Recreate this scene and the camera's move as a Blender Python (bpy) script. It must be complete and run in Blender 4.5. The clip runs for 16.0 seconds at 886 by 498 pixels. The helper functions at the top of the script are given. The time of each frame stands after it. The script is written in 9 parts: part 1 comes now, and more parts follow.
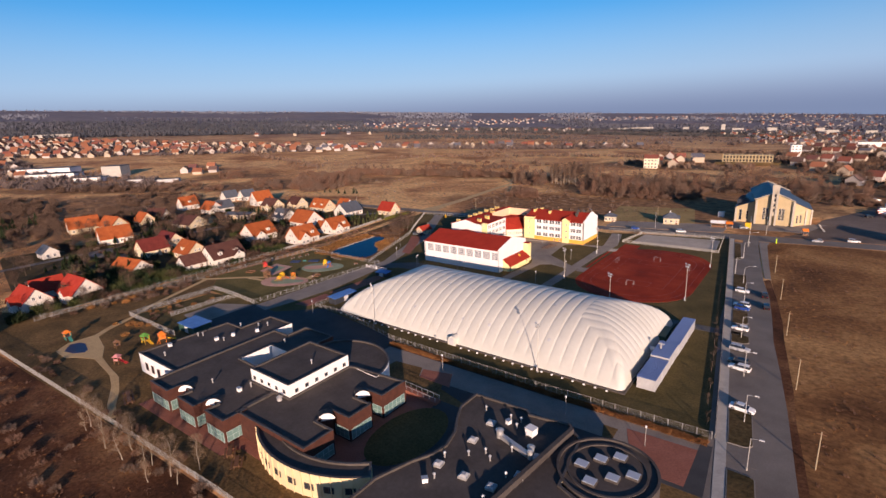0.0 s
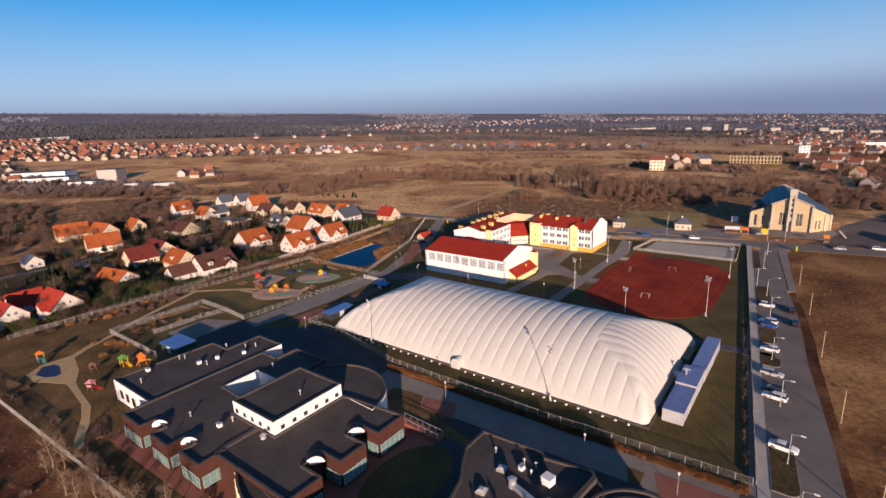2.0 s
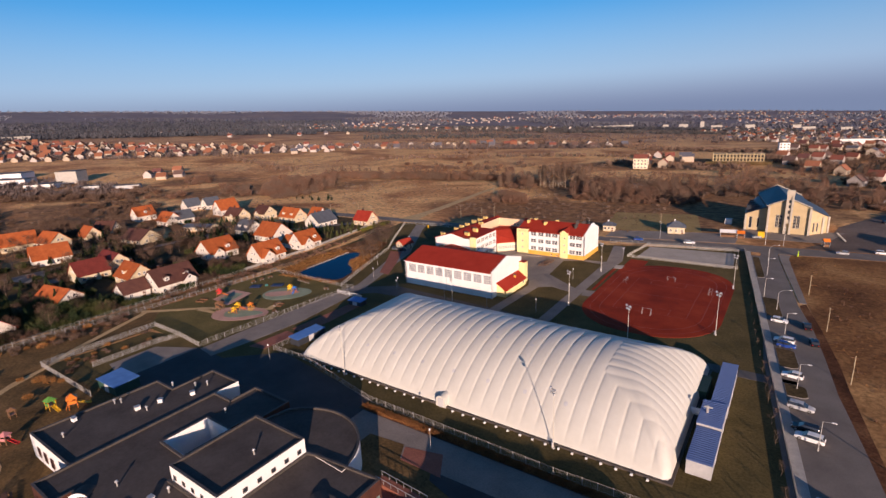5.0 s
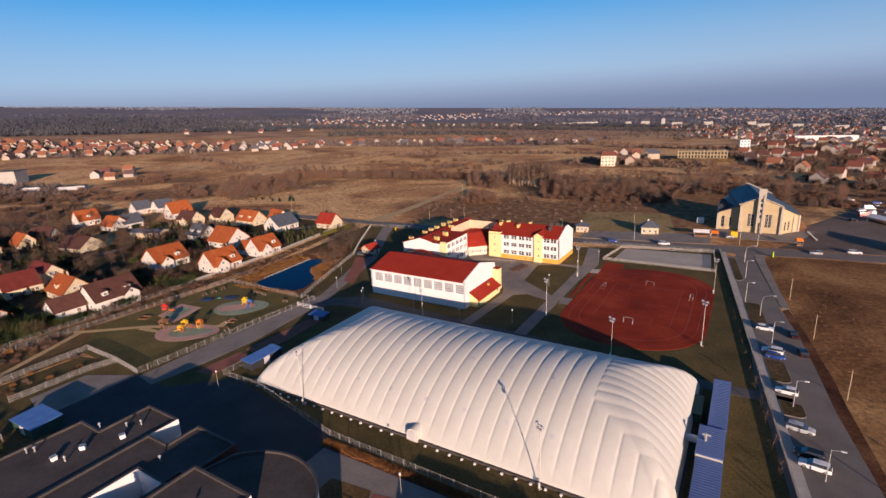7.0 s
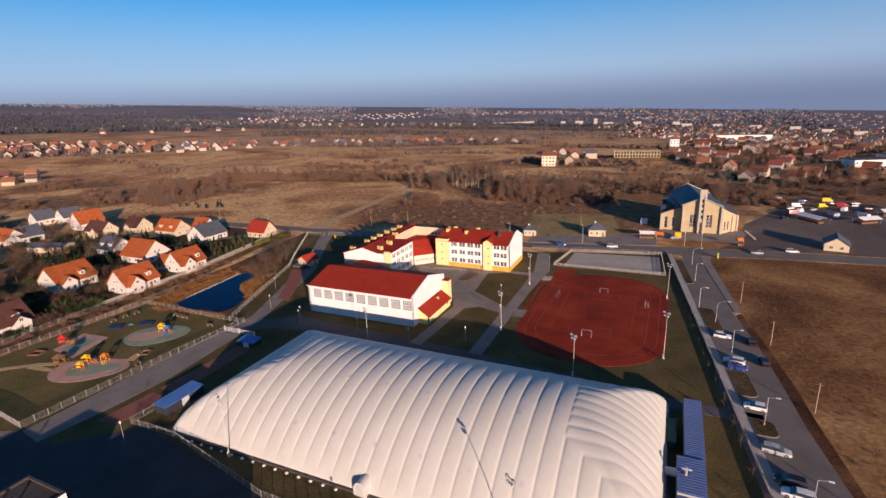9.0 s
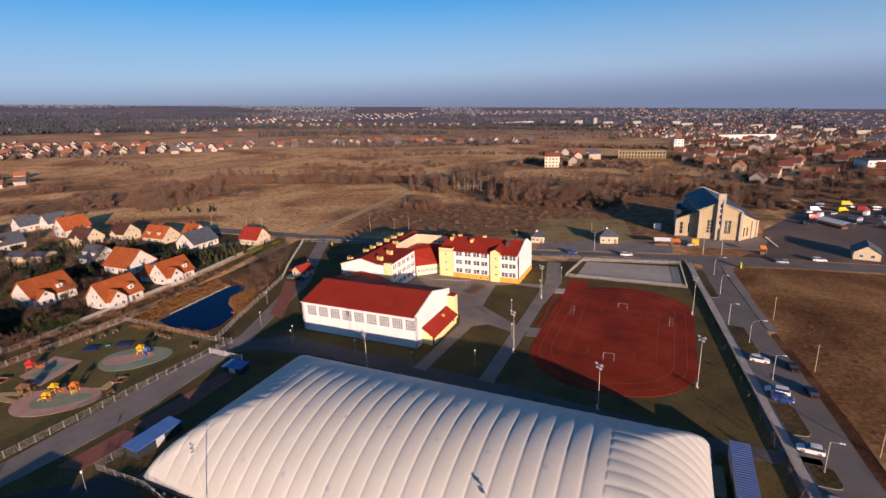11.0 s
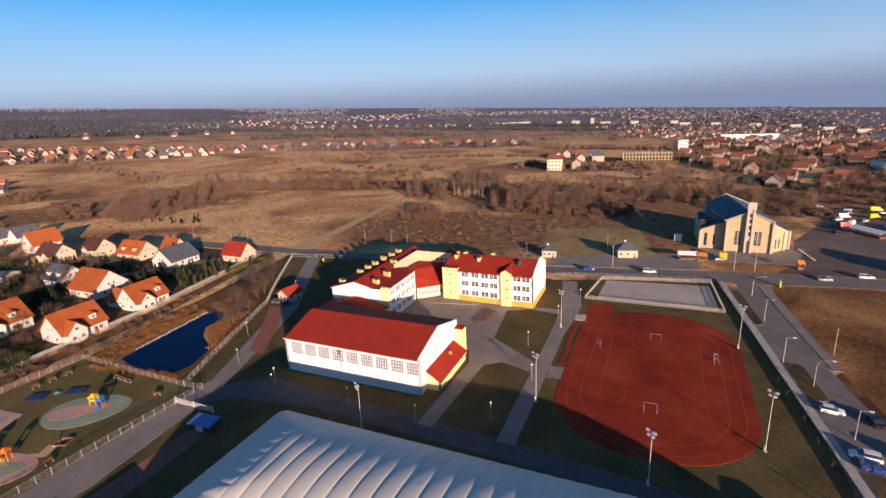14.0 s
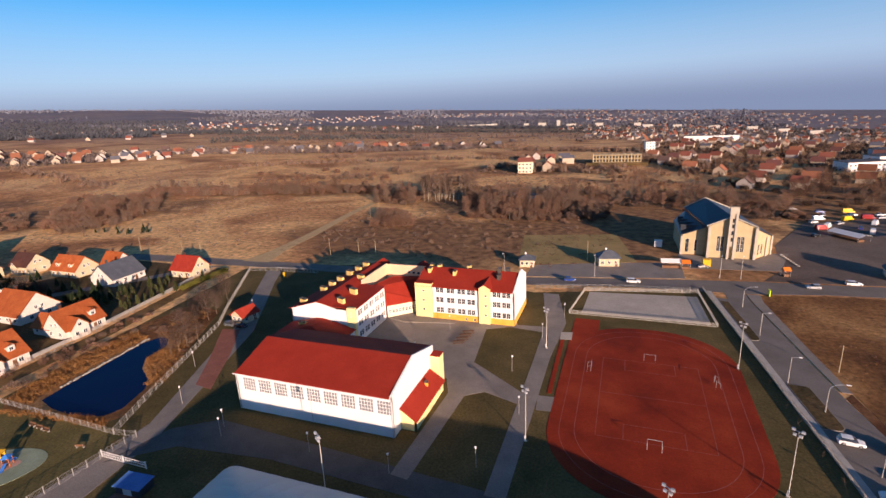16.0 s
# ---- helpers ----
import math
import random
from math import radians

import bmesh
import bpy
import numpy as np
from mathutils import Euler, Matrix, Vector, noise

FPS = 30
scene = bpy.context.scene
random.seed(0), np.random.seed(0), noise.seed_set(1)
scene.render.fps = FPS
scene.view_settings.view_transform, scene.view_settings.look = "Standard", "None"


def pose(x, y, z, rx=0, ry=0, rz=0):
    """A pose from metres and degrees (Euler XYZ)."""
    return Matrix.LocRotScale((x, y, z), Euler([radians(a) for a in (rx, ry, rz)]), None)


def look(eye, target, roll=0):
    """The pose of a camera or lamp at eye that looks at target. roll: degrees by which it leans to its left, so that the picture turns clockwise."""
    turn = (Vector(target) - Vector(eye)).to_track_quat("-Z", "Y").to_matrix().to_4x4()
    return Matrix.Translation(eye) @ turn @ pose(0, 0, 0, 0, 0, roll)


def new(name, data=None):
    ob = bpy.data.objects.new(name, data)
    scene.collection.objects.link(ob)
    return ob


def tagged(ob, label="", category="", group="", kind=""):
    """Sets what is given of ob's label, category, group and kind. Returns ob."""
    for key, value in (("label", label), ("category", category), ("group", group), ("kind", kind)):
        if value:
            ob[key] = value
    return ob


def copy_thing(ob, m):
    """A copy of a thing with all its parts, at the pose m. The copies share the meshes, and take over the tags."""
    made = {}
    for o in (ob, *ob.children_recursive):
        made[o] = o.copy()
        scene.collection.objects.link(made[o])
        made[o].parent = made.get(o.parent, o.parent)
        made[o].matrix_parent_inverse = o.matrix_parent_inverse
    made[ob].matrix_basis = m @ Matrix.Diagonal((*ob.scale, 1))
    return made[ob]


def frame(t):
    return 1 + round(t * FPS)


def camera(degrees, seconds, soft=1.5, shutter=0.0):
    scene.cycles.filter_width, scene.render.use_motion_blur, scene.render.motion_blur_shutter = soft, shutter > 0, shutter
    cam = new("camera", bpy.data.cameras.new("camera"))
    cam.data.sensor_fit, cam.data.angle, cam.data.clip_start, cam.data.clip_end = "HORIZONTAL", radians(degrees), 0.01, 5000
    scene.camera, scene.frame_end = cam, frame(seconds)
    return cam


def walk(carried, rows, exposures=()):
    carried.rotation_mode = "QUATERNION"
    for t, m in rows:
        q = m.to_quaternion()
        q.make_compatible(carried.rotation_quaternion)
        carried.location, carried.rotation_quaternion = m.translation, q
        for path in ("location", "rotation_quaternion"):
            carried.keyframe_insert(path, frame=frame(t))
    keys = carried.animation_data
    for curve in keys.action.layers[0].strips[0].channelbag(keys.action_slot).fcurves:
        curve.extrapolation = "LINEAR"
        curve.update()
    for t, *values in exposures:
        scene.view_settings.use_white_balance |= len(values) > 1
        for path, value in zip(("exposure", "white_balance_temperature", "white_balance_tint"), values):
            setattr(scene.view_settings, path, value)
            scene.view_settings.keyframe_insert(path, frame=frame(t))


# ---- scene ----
cam = camera(82.9, 16.0)
PATH = [
    (0, (96.103, -159.989, 59.527), (94.924, -158.457, 59.017), -2.3),
    (0.5, (94.334, -157.744, 59.654), (93.154, -156.212, 59.145), -2.4),
    (1, (92.488, -155.475, 59.663), (91.307, -153.943, 59.155), -2.4),
    (1.5, (90.632, -153.193, 59.796), (89.451, -151.661, 59.288), -2.4),
    (2, (88.913, -150.979, 59.946), (87.729, -149.448, 59.44), -2.5),
    (2.5, (87.199, -148.71, 60.106), (86.016, -147.179, 59.599), -2.5),
    (3, (85.473, -146.334, 60.105), (84.344, -144.764, 59.596), -2.5),
    (3.5, (83.602, -144.006, 60.074), (82.479, -142.432, 59.562), -2.6),
    (6, (74.757, -132.393, 60.482), (73.651, -130.812, 59.956), -2.6),
    (6.5, (72.979, -129.787, 60.513), (71.935, -128.166, 59.982), -2.5),
    (7, (71.206, -127.241, 60.525), (70.194, -125.601, 59.989), -2.5),
    (7.5, (69.362, -124.65, 60.573), (68.423, -122.97, 60.03), -2.3),
    (8, (67.507, -121.993, 60.681), (66.686, -120.254, 60.133), -2.1),
    (10.5, (58.289, -107.78, 60.931), (57.486, -106.032, 60.383), -2.2),
    (11, (56.525, -104.991, 60.966), (55.722, -103.243, 60.417), -2.3),
    (11.5, (54.64, -102.244, 61.046), (53.84, -100.495, 60.498), -2.4),
    (12, (52.827, -99.248, 61.091), (52.029, -97.498, 60.543), -2.5),
    (12.5, (51.076, -96.187, 61.243), (50.279, -94.437, 60.695), -2.5),
    (13, (49.288, -92.969, 61.46), (48.492, -91.219, 60.909), -2.6),
    (13.5, (47.569, -89.852, 61.559), (46.777, -88.099, 61.011), -2.7),
    (14, (45.811, -86.704, 61.527), (45.021, -84.95, 60.981), -2.7),
    (14.5, (44.071, -83.432, 61.502), (43.277, -81.678, 60.961), -2.7),
    (15, (42.263, -80.329, 61.415), (41.469, -78.573, 60.878), -2.7),
    (15.5, (40.677, -77.042, 61.13), (39.906, -75.277, 60.591), -2.7),
    (16, (39.264, -73.917, 61.046), (38.588, -72.115, 60.502), -2.6),
]
walk(cam, [(t, look(e, g, r)) for t, e, g, r in PATH], exposures=[(t, e, k, 25) for t, e, k in ((0, 0.55, 6700), (3.5, 0.48, 6700), (7, 0.42, 6700), (10.5, 0.40, 6700), (12.5, 0.54, 6820), (14.5, 0.69, 6880), (16, 0.70, 6880))])


# ==== light ====
SUN_DIR = Vector((0.69, -0.72, 0.0)).normalized()
SUN_EL = radians(10.1)
world = bpy.data.worlds.new("sky")
scene.world = world
world.use_nodes = True
wn, wl = world.node_tree.nodes, world.node_tree.links
wn.clear()
w_out = wn.new("ShaderNodeOutputWorld")
w_bg = wn.new("ShaderNodeBackground")
w_sky = wn.new("ShaderNodeTexSky")
w_sky.sky_type = "NISHITA"
w_sky.sun_disc = False
w_sky.sun_elevation = SUN_EL
w_sky.sun_rotation = math.atan2(SUN_DIR.x, SUN_DIR.y)
w_sky.altitude = 100
w_sky.air_density = 1.0
w_sky.dust_density = 0.3
w_sky.ozone_density = 4.0
w_co = wn.new("ShaderNodeTexCoord")
w_sep = wn.new("ShaderNodeSeparateXYZ")
w_mix = wn.new("ShaderNodeMix")
w_mix.data_type = "RGBA"
w_mix.blend_type = "MIX"
# winter haze hanging over the horizon
w_haze = wn.new("ShaderNodeMapRange")
w_haze.interpolation_type = "SMOOTHSTEP"
w_haze.inputs["From Min"].default_value = 0.0
w_haze.inputs["From Max"].default_value = 0.27
w_haze.inputs["To Min"].default_value = 0.85
w_haze.inputs["To Max"].default_value = 0.0
HAZE = (2.55, 3.75, 5.6, 1)
w_mix.inputs["B"].default_value = HAZE
w_hue = wn.new("ShaderNodeHueSaturation")
# deep blue low down, paler towards the zenith
w_sat = wn.new("ShaderNodeMapRange")
w_sat.interpolation_type = "SMOOTHSTEP"
w_sat.inputs["From Min"].default_value = 0.22
w_sat.inputs["From Max"].default_value = 0.6
w_sat.inputs["To Min"].default_value = 1.4
w_sat.inputs["To Max"].default_value = 1.06
wl.new(w_sat.outputs[0], w_hue.inputs["Saturation"])
w_val = wn.new("ShaderNodeMapRange")
w_val.interpolation_type = "SMOOTHSTEP"
w_val.inputs["From Min"].default_value = 0.22
w_val.inputs["From Max"].default_value = 0.6
w_val.inputs["To Min"].default_value = 1.12
w_val.inputs["To Max"].default_value = 0.82
wl.new(w_val.outputs[0], w_hue.inputs["Value"])
wl.new(w_co.outputs["Generated"], w_sep.inputs[0])
wl.new(w_sep.outputs["Z"], w_haze.inputs["Value"])
wl.new(w_sep.outputs["Z"], w_sat.inputs["Value"])
wl.new(w_sep.outputs["Z"], w_val.inputs["Value"])
wl.new(w_sky.outputs[0], w_hue.inputs["Color"])
wl.new(w_hue.outputs[0], w_mix.inputs["A"])
wl.new(w_haze.outputs[0], w_mix.inputs["Factor"])
# darker ground mist right at the skyline
w_low = wn.new("ShaderNodeMapRange")
w_low.interpolation_type = "SMOOTHSTEP"
w_low.inputs["From Min"].default_value = -0.01
w_low.inputs["From Max"].default_value = 0.07
w_low.inputs["To Min"].default_value = 0.85
w_low.inputs["To Max"].default_value = 0.0
w_mix2 = wn.new("ShaderNodeMix")
w_mix2.data_type = "RGBA"
w_mix2.inputs["B"].default_value = (1.2, 1.72, 2.7, 1)
wl.new(w_sep.outputs["Z"], w_low.inputs["Value"])
wl.new(w_low.outputs[0], w_mix2.inputs["Factor"])
wl.new(w_mix.outputs["Result"], w_mix2.inputs["A"])
wl.new(w_mix2.outputs["Result"], w_bg.inputs["Color"])
w_bg.inputs["Strength"].default_value = 0.096
wl.new(w_bg.outputs[0], w_out.inputs[0])

sun_data = bpy.data.lights.new("sun", "SUN")
sun_data.energy = 5.0
sun_data.angle = radians(0.53)
sun_data.color = (1.0, 0.80, 0.60)
sun_lamp = new("sun", sun_data)
sun_from = SUN_DIR * math.cos(SUN_EL) + Vector((0, 0, math.sin(SUN_EL)))
sun_lamp.matrix_world = look(sun_from * 100, (0, 0, 0))

# ==== materials ====
def shade(name, colours, rough=0.8, scale=1.0, detail=6.0, bump=0.0, bump_scale=None, metal=0.0, spread=0.35,
          fine=0.0, fine_scale=None, vary=0.0, spec=0.4, stretch=None, warp=0.0):
    """A procedural surface: two or three colours mixed by large patches, a fine grain over them, relief, and a little change from piece to piece."""
    m = bpy.data.materials.new(name)
    m.use_nodes = True
    n, l = m.node_tree.nodes, m.node_tree.links
    b = n["Principled BSDF"]
    b.inputs["Roughness"].default_value = rough
    b.inputs["Metallic"].default_value = metal
    b.inputs["Specular IOR Level"].default_value = spec
    co = n.new("ShaderNodeTexCoord")
    vec = co.outputs["Object"]
    if stretch:
        mp = n.new("ShaderNodeMapping")
        mp.inputs["Scale"].default_value = stretch
        l.new(vec, mp.inputs[0])
        vec = mp.outputs[0]
    tex = n.new("ShaderNodeTexNoise")
    tex.inputs["Scale"].default_value = scale
    tex.inputs["Detail"].default_value = detail
    tex.inputs["Roughness"].default_value = 0.62
    tex.inputs["Distortion"].default_value = warp
    l.new(vec, tex.inputs["Vector"])
    ramp = n.new("ShaderNodeValToRGB")
    els = ramp.color_ramp.elements
    k = len(colours)
    while len(els) < k:
        els.new(0.5)
    for i, c in enumerate(colours):
        els[i].position = 0.5 + spread * ((i / max(1, k - 1)) - 0.5) if k > 1 else 0.5
        els[i].color = (*c, 1)
    l.new(tex.outputs[0], ramp.inputs[0])
    col = ramp.outputs[0]
    if fine:
        t2 = n.new("ShaderNodeTexNoise")
        t2.inputs["Scale"].default_value = fine_scale or scale * 14
        t2.inputs["Detail"].default_value = 4
        t2.inputs["Roughness"].default_value = 0.7
        l.new(vec, t2.inputs["Vector"])
        r2 = n.new("ShaderNodeMapRange")
        r2.inputs["From Min"].default_value = 0.3
        r2.inputs["From Max"].default_value = 0.7
        r2.inputs["To Min"].default_value = 1 - fine
        r2.inputs["To Max"].default_value = 1 + fine
        l.new(t2.outputs[0], r2.inputs["Value"])
        mx = n.new("ShaderNodeVectorMath")
        mx.operation = "SCALE"
        l.new(col, mx.inputs[0])
        l.new(r2.outputs[0], mx.inputs["Scale"])
        col = mx.outputs[0]
    if vary:
        oi = n.new("ShaderNodeObjectInfo")
        r3 = n.new("ShaderNodeMapRange")
        r3.inputs["To Min"].default_value = 1 - vary
        r3.inputs["To Max"].default_value = 1 + vary
        l.new(oi.outputs["Random"], r3.inputs["Value"])
        mv = n.new("ShaderNodeVectorMath")
        mv.operation = "SCALE"
        l.new(col, mv.inputs[0])
        l.new(r3.outputs[0], mv.inputs["Scale"])
        col = mv.outputs[0]
    l.new(col, b.inputs["Base Color"])
    if bump:
        t4 = n.new("ShaderNodeTexNoise")
        t4.inputs["Scale"].default_value = bump_scale or scale * 10
        t4.inputs["Detail"].default_value = 5
        l.new(vec, t4.inputs["Vector"])
        bp = n.new("ShaderNodeBump")
        bp.inputs["Strength"].default_value = min(1.0, bump)
        bp.inputs["Distance"].default_value = 0.4 * bump
        l.new(t4.outputs[0], bp.inputs["Height"])
        l.new(bp.outputs[0], b.inputs["Normal"])
    return m


def glass(name, colour, rough=0.08):
    m = bpy.data.materials.new(name)
    m.use_nodes = True
    b = m.node_tree.nodes["Principled BSDF"]
    b.inputs["Base Color"].default_value = (*colour, 1)
    b.inputs["Roughness"].default_value = rough
    b.inputs["Specular IOR Level"].default_value = 0.8
    return m


M = {}
M["field"] = shade("dry_field", [(0.24, 0.108, 0.050), (0.51, 0.25, 0.105), (0.79, 0.465, 0.20), (0.61, 0.325, 0.138)], 0.95, 0.012, 9, 0.5, 1.2, spread=0.34, fine=0.55, fine_scale=0.35, spec=0.1, warp=0.6)


def heath_patches(m, spots, colours):
    """Dark heath growing through the grass in uneven patches: (x, y, half length, half width, turn)."""
    n, l = m.node_tree.nodes, m.node_tree.links
    b = n["Principled BSDF"]
    old = b.inputs["Base Color"].links[0].from_socket
    co = n.new("ShaderNodeTexCoord")
    nz = n.new("ShaderNodeTexNoise")
    nz.inputs["Scale"].default_value = 0.03
    nz.inputs["Detail"].default_value = 8
    nz.inputs["Roughness"].default_value = 0.65
    l.new(co.outputs["Object"], nz.inputs["Vector"])
    total = None
    for x, y, rx, ry, turn in spots:
        mp = n.new("ShaderNodeMapping")
        mp.vector_type = "TEXTURE"
        mp.inputs["Location"].default_value = (x, y, 0)
        mp.inputs["Rotation"].default_value = (0, 0, radians(turn))
        mp.inputs["Scale"].default_value = (rx, ry, 1000)
        ln = n.new("ShaderNodeVectorMath")
        ln.operation = "LENGTH"
        l.new(co.outputs["Object"], mp.inputs[0])
        l.new(mp.outputs[0], ln.inputs[0])
        if total is None:
            total = ln.outputs["Value"]
        else:
            mn = n.new("ShaderNodeMath")
            mn.operation = "MINIMUM"
            l.new(total, mn.inputs[0])
            l.new(ln.outputs["Value"], mn.inputs[1])
            total = mn.outputs[0]
    ad = n.new("ShaderNodeMath")
    ad.operation = "MULTIPLY_ADD"
    l.new(nz.outputs[0], ad.inputs[0])
    ad.inputs[1].default_value = 2.2
    l.new(total, ad.inputs[2])
    mr = n.new("ShaderNodeMapRange")
    mr.inputs["From Min"].default_value = 1.9
    mr.inputs["From Max"].default_value = 2.4
    mr.inputs["To Min"].default_value = 0.95
    mr.inputs["To Max"].default_value = 0.0
    l.new(ad.outputs[0], mr.inputs["Value"])
    n2 = n.new("ShaderNodeTexNoise")
    n2.inputs["Scale"].default_value = 0.25
    n2.inputs["Detail"].default_value = 7
    l.new(co.outputs["Object"], n2.inputs["Vector"])
    rp = n.new("ShaderNodeValToRGB")
    els = rp.color_ramp.elements
    els[0].position, els[0].color = 0.35, (*colours[0], 1)
    els[1].position, els[1].color = 0.68, (*colours[1], 1)
    l.new(n2.outputs[0], rp.inputs[0])
    mx = n.new("ShaderNodeMix")
    mx.data_type = "RGBA"
    l.new(mr.outputs[0], mx.inputs["Factor"])
    l.new(old, mx.inputs["A"])
    l.new(rp.outputs[0], mx.inputs["B"])
    l.new(mx.outputs["Result"], b.inputs["Base Color"])


heath_patches(M["field"], [(-20, 150, 95, 42, 0), (40, 215, 75, 55, 15), (-30, 245, 65, 45, 10), (-370, -75, 125, 75, 10), (-470, 40, 105, 34, 35), (-330, 10, 95, 40, 5), (-345, 115, 60, 28, 30), (-440, 155, 50, 24, 35), (-310, 175, 70, 34, 35), (-215, 265, 120, 20, 10), (170, 260, 90, 70, 20), (-60, 420, 70, 40, 0)],
              ((0.13, 0.066, 0.035), (0.37, 0.20, 0.095)))
# far ground with the haze of distance put into its colour
M["far_plain"] = shade("hazed_far_ground", [(0.15, 0.145, 0.178), (0.19, 0.172, 0.192), (0.24, 0.20, 0.20)], 0.95, 0.003, 8, spread=0.4, fine=0.2, fine_scale=0.02, spec=0.05)


def haze_with_distance(m, near, far, colours):
    """Haze put into the colour: the grass turns grey-violet, patch by patch, towards the far land."""
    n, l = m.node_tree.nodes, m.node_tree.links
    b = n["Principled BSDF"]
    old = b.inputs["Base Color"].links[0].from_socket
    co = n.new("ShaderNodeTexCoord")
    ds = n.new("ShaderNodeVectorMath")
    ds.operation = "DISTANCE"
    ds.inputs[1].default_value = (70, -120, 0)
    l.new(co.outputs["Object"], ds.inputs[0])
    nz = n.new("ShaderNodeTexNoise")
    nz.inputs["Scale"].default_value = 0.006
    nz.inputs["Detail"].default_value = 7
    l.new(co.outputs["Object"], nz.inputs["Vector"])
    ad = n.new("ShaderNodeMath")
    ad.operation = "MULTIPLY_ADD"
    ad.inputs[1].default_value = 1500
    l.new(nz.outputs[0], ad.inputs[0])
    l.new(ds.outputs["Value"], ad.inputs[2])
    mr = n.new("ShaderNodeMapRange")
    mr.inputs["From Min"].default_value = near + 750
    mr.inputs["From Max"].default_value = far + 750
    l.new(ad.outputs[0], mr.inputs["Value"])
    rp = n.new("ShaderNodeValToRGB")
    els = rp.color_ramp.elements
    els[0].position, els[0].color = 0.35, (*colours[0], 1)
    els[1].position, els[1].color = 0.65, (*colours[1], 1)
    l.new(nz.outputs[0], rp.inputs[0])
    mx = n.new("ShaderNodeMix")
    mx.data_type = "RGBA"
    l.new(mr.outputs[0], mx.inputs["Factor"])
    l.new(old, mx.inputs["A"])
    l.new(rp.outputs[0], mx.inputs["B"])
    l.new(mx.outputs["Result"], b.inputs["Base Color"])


haze_with_distance(M["field"], 650, 2200, ((0.15, 0.12, 0.125), (0.235, 0.175, 0.155)))
M["waste"] = shade("heath_soil", [(0.045, 0.020, 0.011), (0.115, 0.048, 0.023), (0.25, 0.125, 0.057)], 0.95, 0.05, 8, 0.4, 1.5, spread=0.36, fine=0.5, fine_scale=1.5, spec=0.1)
M["field_right"] = shade("fallow_grass", [(0.085, 0.037, 0.017), (0.24, 0.113, 0.044), (0.46, 0.25, 0.10)], 0.95, 0.03, 10, 0.15, 0.5, spread=0.36, fine=0.5, fine_scale=0.8, spec=0.1, warp=0.4)
M["lawn"] = shade("winter_lawn", [(0.068, 0.053, 0.021), (0.115, 0.086, 0.034), (0.168, 0.116, 0.048)], 0.95, 0.09, 8, 0.3, 3.0, spread=0.45, fine=0.35, fine_scale=2.0, spec=0.1)
M["dry_lawn"] = shade("dry_patchy_lawn", [(0.085, 0.054, 0.024), (0.155, 0.095, 0.04), (0.25, 0.145, 0.062)], 0.95, 0.1, 8, 0.3, 3.0, spread=0.4, fine=0.4, fine_scale=1.5, spec=0.1, warp=0.5)
M["play_lawn"] = shade("olive_playground_lawn", [(0.095, 0.077, 0.028), (0.15, 0.118, 0.043), (0.205, 0.15, 0.06)], 0.95, 0.08, 8, 0.25, 3.0, spread=0.45, fine=0.35, fine_scale=2.0, spec=0.1)
M["garden"] = shade("garden_soil_and_grass", [(0.04, 0.033, 0.015), (0.09, 0.062, 0.028), (0.16, 0.10, 0.05)], 0.95, 0.07, 8, 0.5, 1.5, spread=0.45, fine=0.45, fine_scale=1.2, spec=0.1)
# asphalt made darker to deepen the house's shadow on the yard
M["shaded_asphalt"] = shade("shaded_asphalt", [(0.036, 0.036, 0.039), (0.055, 0.054, 0.056), (0.075, 0.072, 0.072)], 0.85, 0.12, 8, 0.1, 20, spread=0.5, fine=0.2, fine_scale=6, spec=0.3)
M["asphalt"] = shade("asphalt", [(0.135, 0.113, 0.098), (0.18, 0.154, 0.133), (0.225, 0.192, 0.167)], 0.85, 0.12, 8, 0.1, 20, spread=0.5, fine=0.2, fine_scale=6, spec=0.3)
# grey asphalt, toned darker because the path lies in the dome's shadow
M["drive"] = shade("shaded_drive_asphalt", [(0.075, 0.068, 0.064), (0.105, 0.095, 0.089), (0.135, 0.122, 0.114)], 0.85, 0.15, 8, 0.1, 14, spread=0.5, fine=0.2, fine_scale=4, spec=0.3)
M["paving"] = shade("grey_paving", [(0.185, 0.155, 0.132), (0.245, 0.208, 0.178), (0.30, 0.256, 0.22)], 0.85, 0.15, 8, 0.1, 12, spread=0.5, fine=0.2, fine_scale=4, spec=0.3)
M["red_paving"] = shade("red_paving", [(0.24, 0.085, 0.055), (0.33, 0.125, 0.085)], 0.85, 0.3, 8, 0.1, 12, spread=0.5, fine=0.25, fine_scale=4, spec=0.3)
M["sand"] = shade("sandy_path", [(0.46, 0.31, 0.155), (0.60, 0.42, 0.22)], 0.95, 0.3, 8, 0.2, 8, spread=0.5, fine=0.25, spec=0.1)
M["track"] = shade("red_running_surface", [(0.17, 0.018, 0.007), (0.28, 0.031, 0.010), (0.37, 0.052, 0.017)], 0.9, 0.06, 8, 0.05, 10, spread=0.36, fine=0.18, fine_scale=2.5, spec=0.15)
M["line"] = shade("worn_white_line", [(0.24, 0.045, 0.03), (0.36, 0.12, 0.095)], 0.8, 1.2, 6, spread=0.4)
M["roadline"] = shade("road_marking", [(0.5, 0.5, 0.48), (0.75, 0.75, 0.72)], 0.7, 1.2, 6, spread=0.4)
M["kerb"] = shade("kerb_concrete", [(0.20, 0.18, 0.16), (0.28, 0.255, 0.23)], 0.85, 0.8, 6, 0.1, 8, fine=0.15)
M["concrete"] = shade("concrete", [(0.34, 0.32, 0.29), (0.46, 0.43, 0.39)], 0.85, 0.4, 7, 0.15, 8, fine=0.15)
